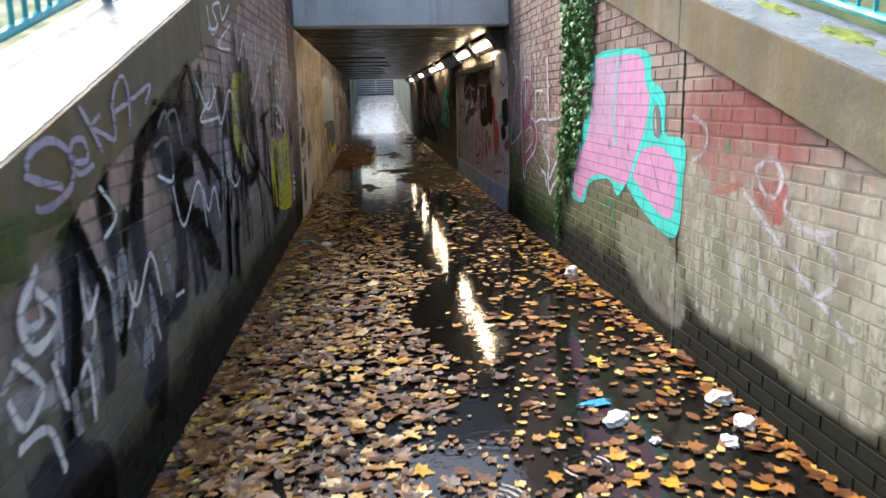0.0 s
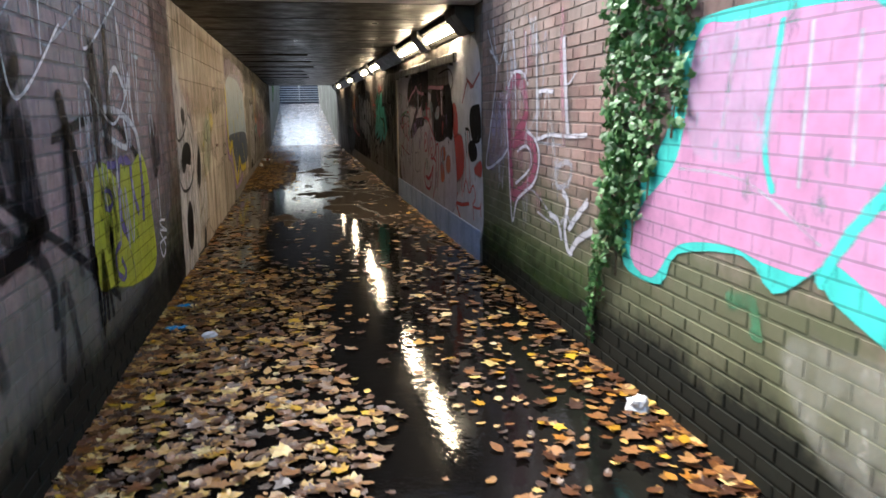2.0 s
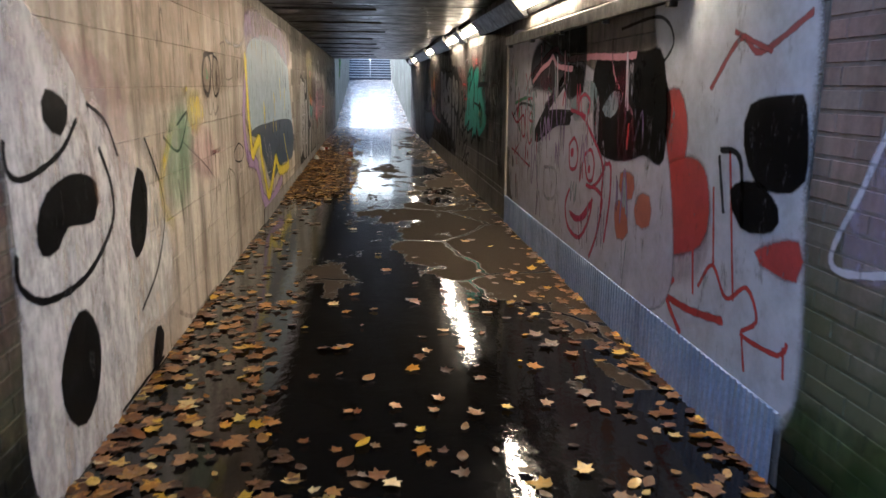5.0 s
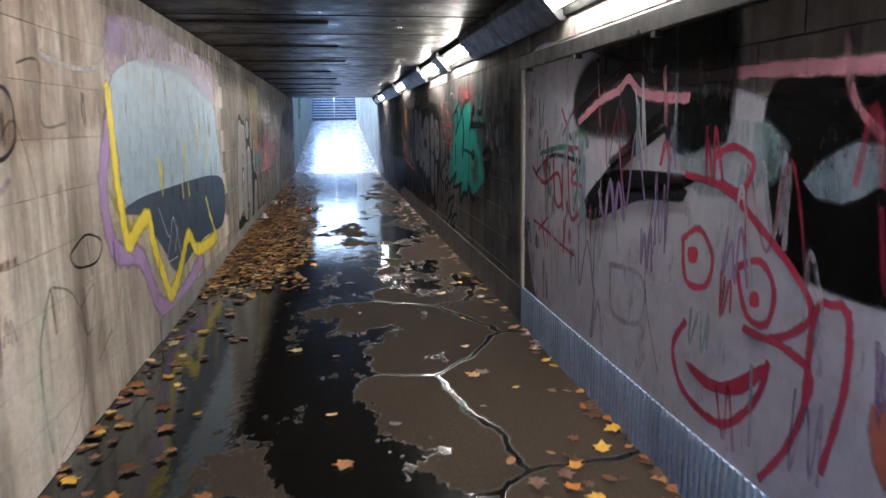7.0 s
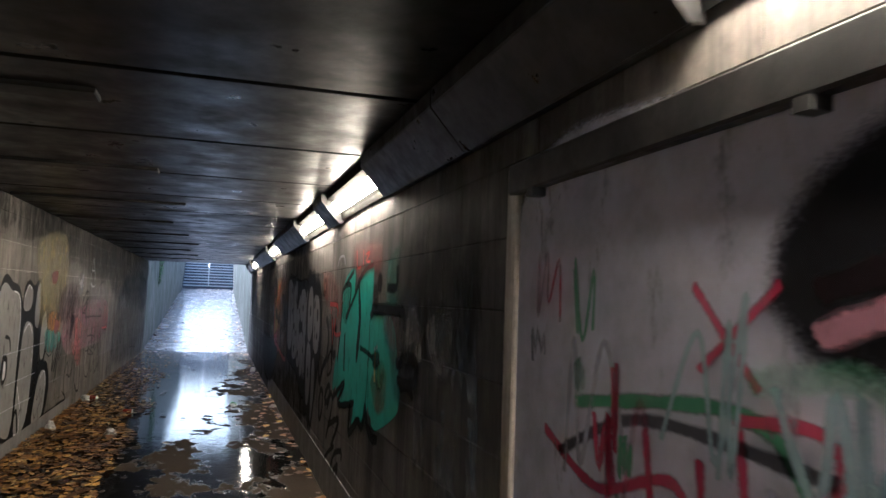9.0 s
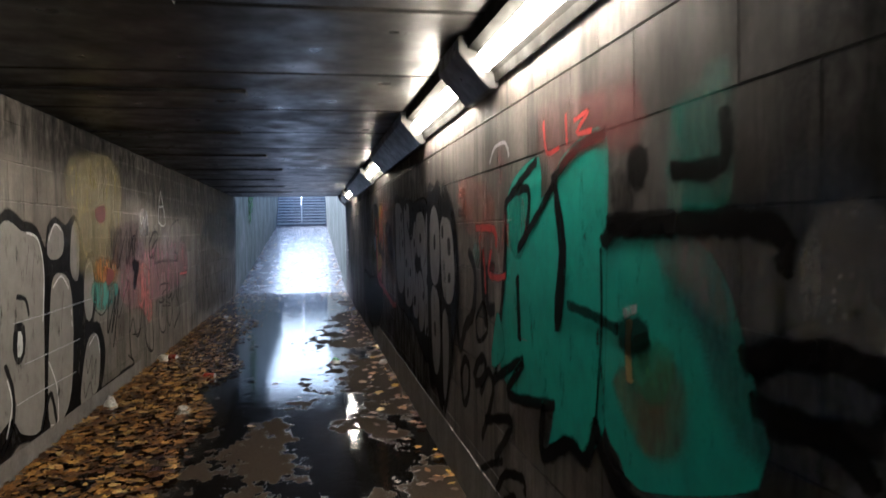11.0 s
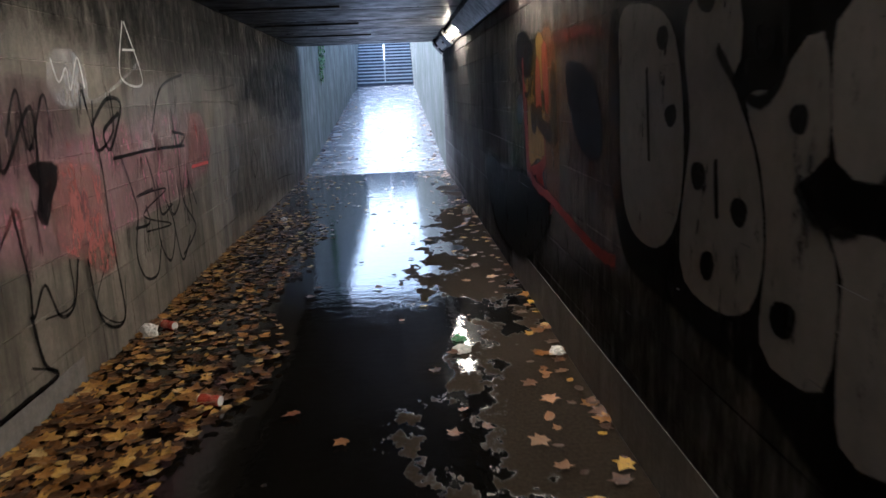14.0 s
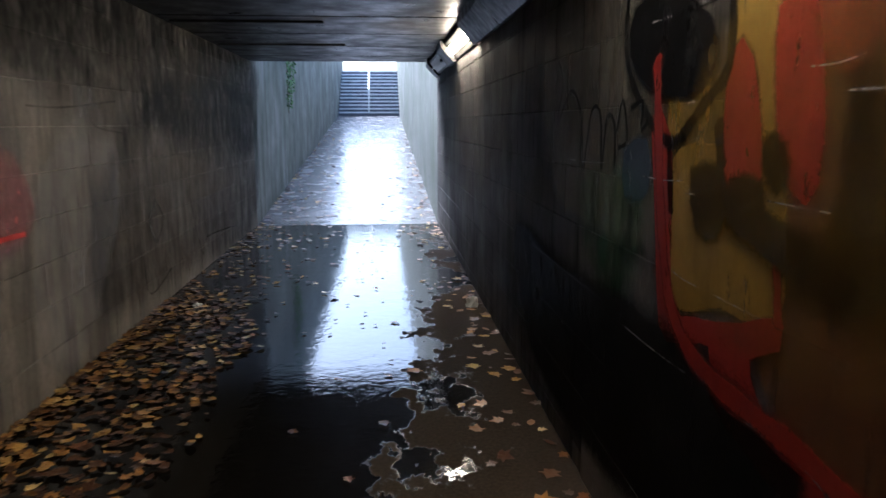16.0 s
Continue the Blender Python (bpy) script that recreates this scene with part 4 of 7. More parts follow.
fill(g, "black", 0.012, 0.95, [(22.17, 0.95), (22.31, 0.92), (22.3, 0.75), (22.19, 0.7), (22.12, 0.8)])
fill(g, "white", 0.008, 0.95, [(22.21, 0.9), (22.27, 0.86), (22.26, 0.76), (22.19, 0.75)])
line(g, "black", 0.035, 0.95, [(22.2, 1.12), (22.34, 1.09), (22.39, 0.99)])
line(g, "white", 0.018, 0.95, [(22.39, 1.52), (22.59, 1.47), (22.68, 1.25), (22.64, 0.92)])
line(g, "white", 0.018, 0.95, [(22.86, 1.13), (23.04, 1.2), (23.2, 1.1)])
line(g, "white", 0.018, 0.95, [(22.73, 0.62), (22.88, 0.42), (22.89, 0.17), (22.74, 0.17)])
line(g, "white", 0.018, 0.95, [(22.02, 0.63), (22.08, 0.47), (21.99, 0.29)])
line(g, "white", 0.014, 0.95, [(23.66, 1.23), (23.79, 1.27), (23.85, 1.12)])
line(g, "white", 0.014, 0.95, [(23.68, 0.59), (23.89, 0.65), (23.98, 0.49)])
line(g, "white", 0.016, 0.95, [(22.8, 1.47), (22.93, 1.58), (23.06, 1.54)])
line(g, "palewhite", 0.006, 0.95, [(22.13, 0.96), (22.79, 0.96), (23.76, 0.97)])
line(g, "palewhite", 0.006, 0.95, [(22.3, 0.68), (22.75, 0.68), (23.43, 0.68)])
line(g, "palewhite", 0.006, 0.95, [(22.16, 0.45), (22.66, 0.45), (23.32, 0.44)])
line(g, "white", 0.02, 0.95, [(23.25, 0.93), (23.26, 0.89)])
line(g, "white", 0.02, 0.95, [(23.25, 0.84), (23.26, 0.81)])
line(g, "black", 0.01, 0.9, [(23.6, 0.49), (23.62, 0.37), (23.75, 0.5), (23.73, 0.3), (23.87, 0.45), (23.81, 0.24)])
line(g, "black", 0.01, 0.9, [(23.51, 0.32), (23.54, 0.19), (23.68, 0.29), (23.73, 0.17)])
line(g, "fadedgrey", 0.01, 0.7, [(22.42, 1.44), (22.36, 1.25)])
line(g, "fadedgrey", 0.01, 0.7, [(22.51, 1.38), (22.45, 1.16)])
line(g, "fadedgrey", 0.01, 0.7, [(23.07, 1.09), (23.0, 0.8)])
g = graffiti("L", "yellow, orange and teal patches with maroon smears on concrete")
fill(g, "straw", 0.2, 0.5, [(23.35, 1.95), (24.63, 2.03), (24.52, 1.31), (23.76, 1.36), (23.5, 1.64)])
fill(g, "orange", 0.05, 0.6, [(23.95, 1.27), (24.55, 1.22), (24.55, 1.07), (23.94, 1.11)])
fill(g, "teal", 0.03, 0.7, [(23.81, 1.08), (24.64, 1.01), (24.33, 0.87), (23.93, 0.88)])
fill(g, "maroon", 0.08, 0.6, [(24.66, 1.53), (25.56, 1.56), (25.68, 1.19), (24.6, 1.22)])
fill(g, "rosy", 0.12, 0.5, [(25.0, 1.16), (28.0, 1.33), (28.34, 0.91), (25.28, 0.8)])
line(g, "black", 0.014, 0.85, [(24.5, 0.97), (24.49, 0.73), (24.51, 0.52)])
line(g, "black", 0.014, 0.8, [(24.6, 0.91), (24.63, 0.71), (24.92, 0.95)])
line(g, "black", 0.014, 0.85, [(26.65, 0.88), (27.22, 0.85), (26.68, 0.74), (27.25, 0.58), (26.71, 0.62)])
line(g, "black", 0.012, 0.8, [(25.15, 0.48), (25.46, 0.47), (25.49, 0.7)])
line(g, "black", 0.012, 0.8, [(26.02, 0.61), (25.76, 0.36), (26.11, 0.17), (26.22, 0.43)])
line(g, "black", 0.014, 0.8, [(23.84, 0.88), (24.08, 0.8), (24.38, 0.9)])
line(g, "black", 0.014, 0.8, [(23.97, 0.17), (24.53, 0.17), (25.19, 0.17), (24.96, 0.3)])
line(g, "maroon", 0.03, 0.6, [(26.3, 1.59), (26.36, 1.2)])
line(g, "maroon", 0.03, 0.6, [(27.71, 1.52), (27.72, 1.18)])
line(g, "white", 0.03, 0.41, [(25.75, 1.75), (26.08, 1.51), (27.02, 1.78)])
g = graffiti("L", "black outlined bubble tag over pink smears with white crown")
fill(g, "palewhite", 0.12, 0.3, [(26.76, 1.52), (28.03, 1.55), (27.76, 1.23), (26.8, 1.25)])
fill(g, "palewhite", 0.1, 0.2, [(28.94, 1.29), (29.91, 1.13), (29.12, 0.18), (28.61, 0.35)])
fill(g, "palewhite", 0.05, 0.45, [(25.61, 1.73), (25.94, 1.74), (25.99, 1.53), (25.62, 1.53)])
fill(g, "rosered", 0.06, 0.7, [(25.41, 1.14), (25.71, 1.16), (26.02, 1.05), (25.99, 0.84), (26.1, 0.59), (25.93, 0.55), (25.66, 0.69), (25.43, 0.81), (25.4, 1.01)])
fill(g, "black", 0.03, 0.85, [(25.22, 1.21), (25.5, 1.18), (25.38, 1.03), (25.31, 0.93), (25.24, 0.99), (25.31, 1.11)])
fill(g, "rosered", 0.05, 0.55, [(28.07, 1.31), (28.45, 1.32), (28.59, 0.97), (28.0, 0.97)])
line(g, "red", 0.03, 0.9, [(27.98, 0.94), (28.52, 0.93)])
line(g, "black", 0.022, 0.93, [(26.4, 1.16), (26.52, 0.93), (26.57, 0.77), (26.46, 0.52), (26.57, 0.33), (26.82, 0.3), (26.97, 0.5)])
line(g, "black", 0.022, 0.93, [(26.59, 0.88), (26.92, 0.89)])
line(g, "black", 0.022, 0.93, [(26.5, 0.68), (26.77, 0.67), (26.74, 0.79)])
line(g, "black", 0.022, 0.93, [(26.87, 1.12), (26.97, 0.87), (26.95, 0.51), (27.14, 0.32), (27.32, 0.54), (27.18, 0.77)])
line(g, "black", 0.022, 0.93, [(27.03, 0.93), (27.05, 0.69), (27.32, 0.72)])
line(g, "black", 0.022, 0.93, [(27.28, 0.97), (27.3, 0.65), (27.52, 0.72), (27.5, 0.87)])
line(g, "black", 0.022, 0.93, [(27.31, 0.58), (27.43, 0.26), (27.7, 0.4)])
line(g, "black", 0.022, 0.93, [(27.61, 1.06), (27.62, 0.71), (27.89, 0.44), (27.47, 0.29)])
line(g, "black", 0.02, 0.93, [(27.99, 0.62), (27.81, 0.85), (27.83, 0.56)])
line(g, "black", 0.025, 0.9, [(26.27, 1.16), (27.0, 1.16), (27.82, 1.13)])
line(g, "black", 0.022, 0.9, [(25.0, 1.05), (25.05, 0.7), (25.04, 0.52), (25.19, 0.64), (25.3, 0.45), (25.47, 0.46), (25.59, 0.68)])
line(g, "black", 0.022, 0.9, [(25.94, 1.57), (26.07, 1.19), (26.08, 0.85), (26.1, 0.59), (26.13, 0.21), (25.95, 0.18), (25.76, 0.32), (25.71, 0.65)])
line(g, "black", 0.03, 0.92, [(25.02, 0.53), (25.07, 0.28), (25.18, 0.18), (24.86, 0.18), (24.63, 0.18)])
line(g, "black", 0.03, 0.9, [(26.04, 1.39), (26.29, 1.52), (26.51, 1.48), (26.25, 1.22), (26.18, 1.33), (26.45, 1.43)])
line(g, "black", 0.02, 0.9, [(27.05, 1.28), (27.37, 1.59), (27.97, 1.7)])
line(g, "black", 0.025, 0.9, [(27.56, 1.43), (27.62, 1.15), (27.85, 1.21), (27.54, 1.26)])
line(g, "black", 0.02, 0.8, [(25.06, 1.37), (25.21, 1.57), (25.25, 1.29), (25.47, 1.55), (25.5, 1.34)])
line(g, "darkred", 0.03, 0.7, [(25.62, 1.38), (25.69, 1.25)])
line(g, "darkred", 0.03, 0.7, [(25.89, 1.32), (25.88, 1.12)])
line(g, "darkred", 0.03, 0.7, [(24.91, 0.94), (25.04, 1.03), (25.07, 0.82)])
line(g, "white", 0.018, 0.9, [(26.73, 2.01), (26.58, 1.66), (26.99, 1.63), (26.76, 2.01)])
line(g, "white", 0.016, 0.9, [(26.67, 1.83), (26.9, 1.84)])
line(g, "white", 0.016, 0.85, [(25.61, 1.73), (25.67, 1.61), (25.78, 1.69), (25.8, 1.57), (25.94, 1.75), (25.99, 1.59)])
g = graffiti("L", "dark red daubs and black tag over a yellow wash")
fill(g, "straw", 0.2, 0.35, [(23.6, 1.94), (24.04, 1.94), (24.41, 1.61), (24.11, 1.3), (23.54, 1.34)])
fill(g, "darkred", 0.04, 0.85, [(23.94, 1.7), (24.22, 1.74), (24.22, 1.65), (24.05, 1.62)])
fill(g, "darkred", 0.03, 0.85, [(24.19, 1.19), (24.5, 1.14), (24.28, 1.05)])
fill(g, "orange", 0.04, 0.7, [(23.98, 1.26), (24.26, 1.27), (24.22, 1.11), (24.0, 1.12)])
line(g, "black", 0.025, 0.9, [(24.31, 0.99), (24.23, 0.62), (24.52, 0.92), (24.36, 0.6), (24.67, 0.98), (24.41, 0.47)])
line(g, "black", 0.025, 0.85, [(24.46, 1.56), (24.39, 1.2), (24.68, 1.52), (24.62, 1.18), (24.99, 1.53), (24.98, 1.21), (25.32, 1.49), (25.27, 0.99)])
line(g, "black", 0.022, 0.85, [(26.06, 1.51), (26.04, 1.23), (26.33, 1.33), (26.35, 1.55)])
g = graffiti("L", "thin faint black doodle lines on grey concrete")
line(g, "black", 0.012, 0.55, [(30.34, 1.56), (30.35, 1.15), (30.38, 0.59), (30.46, 0.17), (31.09, 0.25)])
line(g, "black", 0.03, 0.6, [(30.74, 0.88), (30.92, 0.71), (30.71, 0.54), (30.58, 0.73), (30.74, 0.88)])
line(g, "black", 0.012, 0.55, [(32.0, 1.69), (31.84, 0.84), (32.23, 0.17), (32.42, 0.32), (33.85, 0.24)])
line(g, "black", 0.012, 0.5, [(28.67, 1.58), (29.15, 1.58), (30.0, 1.64)])
line(g, "black", 0.012, 0.4, [(29.5, 1.66), (29.56, 1.48), (30.06, 1.42)])
line(g, "palewhite", 0.05, 0.41, [(29.05, 0.73), (29.08, 0.49), (29.31, 0.76)])
g = graffiti("R", "pink bubble letters with turquoise outline on brick")
fill(g, "aqua", 0.012, 0.85, [(7.74, 1.77), (6.59, 1.76), (6.47, 1.58), (6.24, 1.48), (6.21, 1.25), (5.93, 1.22), (5.93, 0.97), (5.98, 0.68), (6.29, 0.68), (6.76, 0.83), (6.84, 0.9), (7.05, 0.78), (7.25, 0.88), (7.75, 0.79), (7.89, 0.62), (8.28, 0.63), (8.26, 0.9), (7.87, 1.35)])
fill(g, "pink", 0.01, 0.8, [(7.66, 1.72), (7.39, 1.75), (6.69, 1.73), (6.57, 1.55), (6.46, 1.44), (6.52, 1.23), (6.63, 1.13), (6.29, 1.17), (6.03, 1.06), (6.04, 0.82), (6.12, 0.76), (6.39, 0.81), (6.76, 0.95), (6.88, 0.88), (7.12, 0.88), (7.38, 0.9), (7.75, 0.83), (7.98, 0.63), (8.21, 0.69), (8.12, 0.94), (7.78, 1.22)])
line(g, "aqua", 0.035, 0.85, [(7.11, 1.73), (7.16, 1.32), (7.1, 1.14)])
line(g, "aqua", 0.05, 0.9, [(6.45, 1.5), (6.52, 1.27), (6.7, 1.05), (6.82, 0.87)])
line(g, "aqua", 0.05, 0.9, [(6.47, 1.51), (6.29, 1.41), (6.24, 1.26)])
fill(g, "rawbrick", 0.008, 0.8, [(6.41, 1.38), (6.33, 1.42), (6.26, 1.25), (6.38, 1.24)])
line(g, "palewhite", 0.035, 0.68, [(7.38, 1.69), (7.44, 1.36)])
line(g, "palewhite", 0.03, 0.68, [(6.38, 1.38), (6.35, 1.26)])
line(g, "softgreen", 0.07, 0.6, [(7.32, 0.68), (7.17, 0.7), (7.13, 0.59)])
fill(g, "lilacgrey", 0.05, 0.4, [(7.66, 1.66), (7.19, 1.7), (7.16, 1.32), (7.63, 1.27)])
line(g, "palewhite", 0.02, 0.81, [(6.95, 1.71), (6.96, 1.17)])
line(g, "palewhite", 0.02, 0.68, [(6.73, 1.66), (6.72, 1.26)])
line(g, "rawbrick", 0.015, 0.6, [(6.43, 1.11), (6.26, 0.9)])
line(g, "palewhite", 0.015, 0.68, [(7.77, 1.17), (7.27, 1.16), (6.83, 0.99)])
g = graffiti("R", "pale buff wash smeared over old graffiti on brick")
fill(g, "buff", 0.12, 0.6, [(5.8, 1.08), (5.17, 1.16), (4.75, 1.1), (4.25, 1.12), (4.15, 0.44), (4.42, 0.33), (4.97, 0.38), (5.68, 0.4)])
fill(g, "buff", 0.1, 0.45, [(6.91, 0.58), (6.1, 0.57), (5.89, 0.21), (6.54, 0.25)])
g = graffiti("R", "faded red and white spray shapes on algae-stained brick")
fill(g, "dullred", 0.15, 0.45, [(5.84, 1.43), (5.21, 1.47), (4.78, 1.29), (5.28, 1.17), (5.67, 1.18)])
line(g, "red", 0.05, 0.45, [(5.55, 1.1), (5.51, 1.0), (5.25, 1.06)])
fill(g, "dullred", 0.03, 0.7, [(5.13, 1.05), (4.87, 1.09), (4.9, 0.93), (5.05, 0.99)])
line(g, "palewhite", 0.03, 0.68, [(5.12, 1.15), (4.99, 1.2), (4.9, 1.13), (4.96, 1.03), (5.08, 1.07), (5.12, 1.15)])
line(g, "palewhite", 0.03, 0.68, [(5.21, 1.02), (4.89, 0.84), (4.57, 0.67), (4.35, 0.57)])
line(g, "palewhite", 0.03, 0.61, [(4.82, 1.08), (4.86, 0.99), (4.65, 0.93), (4.5, 0.96)])
line(g, "palewhite", 0.03, 0.61, [(4.62, 0.92), (4.45, 0.84), (4.5, 0.74), (4.61, 0.66)])
line(g, "palewhite", 0.03, 0.54, [(5.83, 1.37), (5.65, 1.3), (5.67, 1.19), (5.8, 1.13)])
line(g, "palewhite", 0.04, 0.54, [(5.28, 0.77), (5.18, 0.53)])
line(g, "palewhite", 0.03, 0.47, [(5.07, 0.81), (4.95, 0.6), (4.66, 0.48)])
line(g, "softgreen", 0.04, 0.7, [(5.43, 1.25), (5.39, 1.2)])
line(g, "softgreen", 0.04, 0.7, [(5.24, 1.27), (5.2, 1.2)])
g = graffiti("R", "white and rosy scratched tags on brick by the tunnel mouth")
line(g, "palewhite", 0.02, 0.74, [(10.98, 2.17), (10.79, 1.79), (10.47, 2.03), (10.23, 1.63)])
line(g, "palewhite", 0.02, 0.68, [(10.04, 2.1), (9.65, 1.72), (9.76, 1.42), (9.94, 1.22), (9.19, 1.2)])
line(g, "palewhite", 0.02, 0.68, [(9.33, 1.91), (9.21, 1.59), (9.03, 1.65)])
line(g, "palewhite", 0.02, 0.61, [(10.44, 0.75), (9.86, 0.85), (9.37, 0.68), (9.73, 0.71)])
line(g, "rosy", 0.05, 0.5, [(10.79, 1.47), (10.3, 1.51), (10.07, 1.13)])
line(g, "white", 0.02, 0.54, [(10.97, 1.33), (10.69, 0.96), (10.45, 1.29)])
g = graffiti("R", "white-outlined maroon capital letter with pale drips on brick")
fill(g, "lilac", 0.04, 0.5, [(10.92, 1.47), (10.61, 1.5), (10.54, 1.09), (11.09, 0.94)])
line(g, "maroon2", 0.12, 0.8, [(10.49, 1.53), (10.46, 1.24), (10.36, 0.75)])
line(g, "maroon2", 0.12, 0.8, [(10.51, 1.56), (10.29, 1.66), (10.07, 1.55), (10.03, 1.37), (10.25, 1.24)])
line(g, "maroon2", 0.11, 0.75, [(10.34, 1.16), (9.99, 1.23), (9.81, 1.13), (9.82, 0.97), (10.04, 0.84), (10.31, 0.76)])
line(g, "palewhite", 0.03, 0.95, [(10.55, 1.47), (10.49, 1.18), (10.35, 0.57), (10.21, 0.74), (9.81, 0.91), (9.7, 1.09), (9.79, 1.21), (9.98, 1.27)])
line(g, "palewhite", 0.025, 0.95, [(10.26, 0.86), (9.93, 0.99), (9.88, 1.1), (10.01, 1.16), (10.22, 1.11)])
line(g, "palewhite", 0.028, 0.95, [(10.55, 1.5), (10.38, 1.69), (10.11, 1.69), (9.98, 1.6)])
line(g, "palewhite", 0.03, 0.95, [(10.36, 2.02), (10.3, 1.69), (10.27, 1.36)])
line(g, "palewhite", 0.03, 0.88, [(10.05, 1.97), (10.02, 1.68)])
line(g, "palewhite", 0.035, 0.81, [(9.8, 1.94), (9.77, 1.52), (9.75, 1.22)])
line(g, "palewhite", 0.03, 0.94, [(9.73, 1.22), (9.49, 1.26), (9.25, 1.26), (8.97, 1.27), (8.84, 1.28)])
line(g, "palewhite", 0.03, 0.94, [(9.77, 1.54), (9.62, 1.55), (9.44, 1.54)])
line(g, "rosy", 0.06, 0.7, [(9.31, 1.87), (9.26, 1.54), (9.22, 1.21)])
line(g, "palewhite", 0.06, 0.74, [(9.25, 1.86), (9.2, 1.54), (9.15, 1.27)])
line(g, "palewhite", 0.028, 0.95, [(11.05, 1.92), (10.83, 1.76), (11.04, 1.24), (11.16, 0.92), (10.69, 1.02), (10.48, 1.12)])
line(g, "palewhite", 0.03, 0.81, [(11.12, 2.09), (10.91, 1.85)])
g = graffiti("R", "smeared white and grey tag low on brick")
line(g, "palewhite", 0.045, 0.68, [(9.38, 1.01), (9.32, 0.93), (9.13, 0.97), (9.08, 1.08), (9.18, 1.1), (9.37, 1.05)])
line(g, "palewhite", 0.045, 0.81, [(9.46, 0.73), (9.31, 0.71), (9.23, 0.6)])
line(g, "palewhite", 0.05, 0.88, [(9.22, 0.9), (9.13, 0.85), (9.17, 0.67), (9.1, 0.54), (9.04, 0.55)])
line(g, "palewhite", 0.05, 0.81, [(9.1, 0.68), (9.0, 0.76), (8.81, 0.89)])
line(g, "palewhite", 0.05, 0.74, [(9.04, 0.56), (8.94, 0.64), (8.73, 0.73)])
line(g, "palewhite", 0.03, 0.54, [(9.27, 0.68), (9.15, 0.76), (9.05, 0.72)])
g = graffiti("R", "pale blue-white painted panel with black and red daubs")
fill(g, "paleblue", 0.1, 0.85, [(12.79, 1.99), (11.58, 1.98), (11.42, 1.11), (11.37, 0.31), (11.94, 0.31), (13.23, 0.31), (14.09, 0.31), (13.34, 0.56), (12.62, 1.19)])
g = graffiti("R", "loose red smears and a black scribbled figure")
fill(g, "rosy", 0.1, 0.4, [(13.8, 0.93), (12.73, 1.15), (12.26, 1.04), (12.19, 0.68), (13.43, 0.37)])
fill(g, "red", 0.05, 0.75, [(12.69, 1.4), (12.51, 1.46), (12.39, 1.28), (12.46, 1.05), (12.64, 1.15)])
fill(g, "red", 0.06, 0.75, [(12.94, 0.93), (12.39, 1.13), (12.15, 1.08), (12.16, 0.8), (12.76, 0.64), (12.98, 0.76)])
fill(g, "red", 0.04, 0.8, [(11.64, 0.85), (11.38, 0.94), (11.37, 0.83), (11.52, 0.83)])
fill(g, "dullred", 0.05, 0.7, [(13.92, 0.63), (13.54, 0.75), (13.42, 0.47), (13.69, 0.37)])
line(g, "red", 0.04, 0.9, [(11.87, 0.5), (12.2, 0.45), (12.47, 0.44)])
line(g, "red", 0.035, 0.9, [(12.4, 0.55), (12.47, 0.44), (12.28, 0.31)])
line(g, "red", 0.022, 0.9, [(12.12, 0.59), (12.0, 0.72), (11.85, 0.61), (11.69, 0.7), (11.59, 0.59), (11.7, 0.5), (11.42, 0.51), (11.37, 0.57)])
line(g, "red", 0.018, 0.85, [(11.93, 1.23), (11.79, 0.62)])
line(g, "red", 0.02, 0.85, [(12.21, 0.75), (12.17, 0.54)])
line(g, "red", 0.018, 0.85, [(11.69, 0.49), (11.65, 0.36)])
line(g, "red", 0.018, 0.85, [(11.39, 0.55), (11.37, 0.44)])
line(g, "red", 0.018, 0.8, [(12.05, 1.06), (11.99, 0.72)])
line(g, "red", 0.018, 0.8, [(12.64, 0.66), (12.61, 0.53)])
line(g, "dullred", 0.03, 0.8, [(12.16, 1.49), (11.93, 1.69), (11.76, 1.63), (11.44, 1.75)])
line(g, "dullred", 0.025, 0.8, [(11.98, 1.72), (11.68, 1.63)])
fill(g, "black", 0.02, 0.95, [(11.79, 1.42), (11.5, 1.46), (11.42, 1.43), (11.38, 1.18), (11.54, 1.12), (11.7, 1.14), (11.81, 1.27)])
fill(g, "black", 0.02, 0.95, [(11.89, 1.07), (11.7, 1.12), (11.53, 1.05), (11.55, 0.97), (11.78, 0.94)])
line(g, "black", 0.03, 0.9, [(12.01, 1.23), (11.84, 1.21), (11.78, 0.95)])
line(g, "black", 0.025, 0.9, [(12.02, 1.2), (11.94, 0.97)])
fill(g, "black", 0.04, 0.85, [(13.52, 1.27), (13.43, 1.58), (12.82, 1.57), (12.6, 1.38), (12.72, 1.11), (13.1, 1.0), (13.41, 1.1)])
line(g, "black", 0.025, 0.85, [(14.61, 1.57), (13.67, 1.6), (12.82, 1.57)])
line(g, "black", 0.035, 0.85, [(14.63, 1.07), (14.06, 1.32), (13.59, 1.2)])
line(g, "black", 0.03, 0.8, [(15.31, 1.13), (14.79, 1.3)])
line(g, "black", 0.02, 0.8, [(13.4, 1.83), (12.81, 1.85), (12.61, 1.71), (12.82, 1.57)])
g = graffiti("R", "pale lilac painted panel with red cartoon face outlines")
fill(g, "lilacgrey", 0.06, 0.85, [(16.88, 1.93), (14.93, 1.74), (13.81, 1.54), (12.94, 1.29), (12.65, 1.21), (12.45, 0.55), (12.78, 0.31), (13.35, 0.31), (14.34, 0.31), (16.57, 0.31)])
fill(g, "black", 0.03, 0.95, [(13.87, 1.63), (13.43, 1.67), (13.0, 1.67), (12.73, 1.63), (12.64, 1.14), (12.91, 1.14), (13.14, 1.09), (13.46, 1.06), (13.73, 1.1), (13.87, 1.3)])
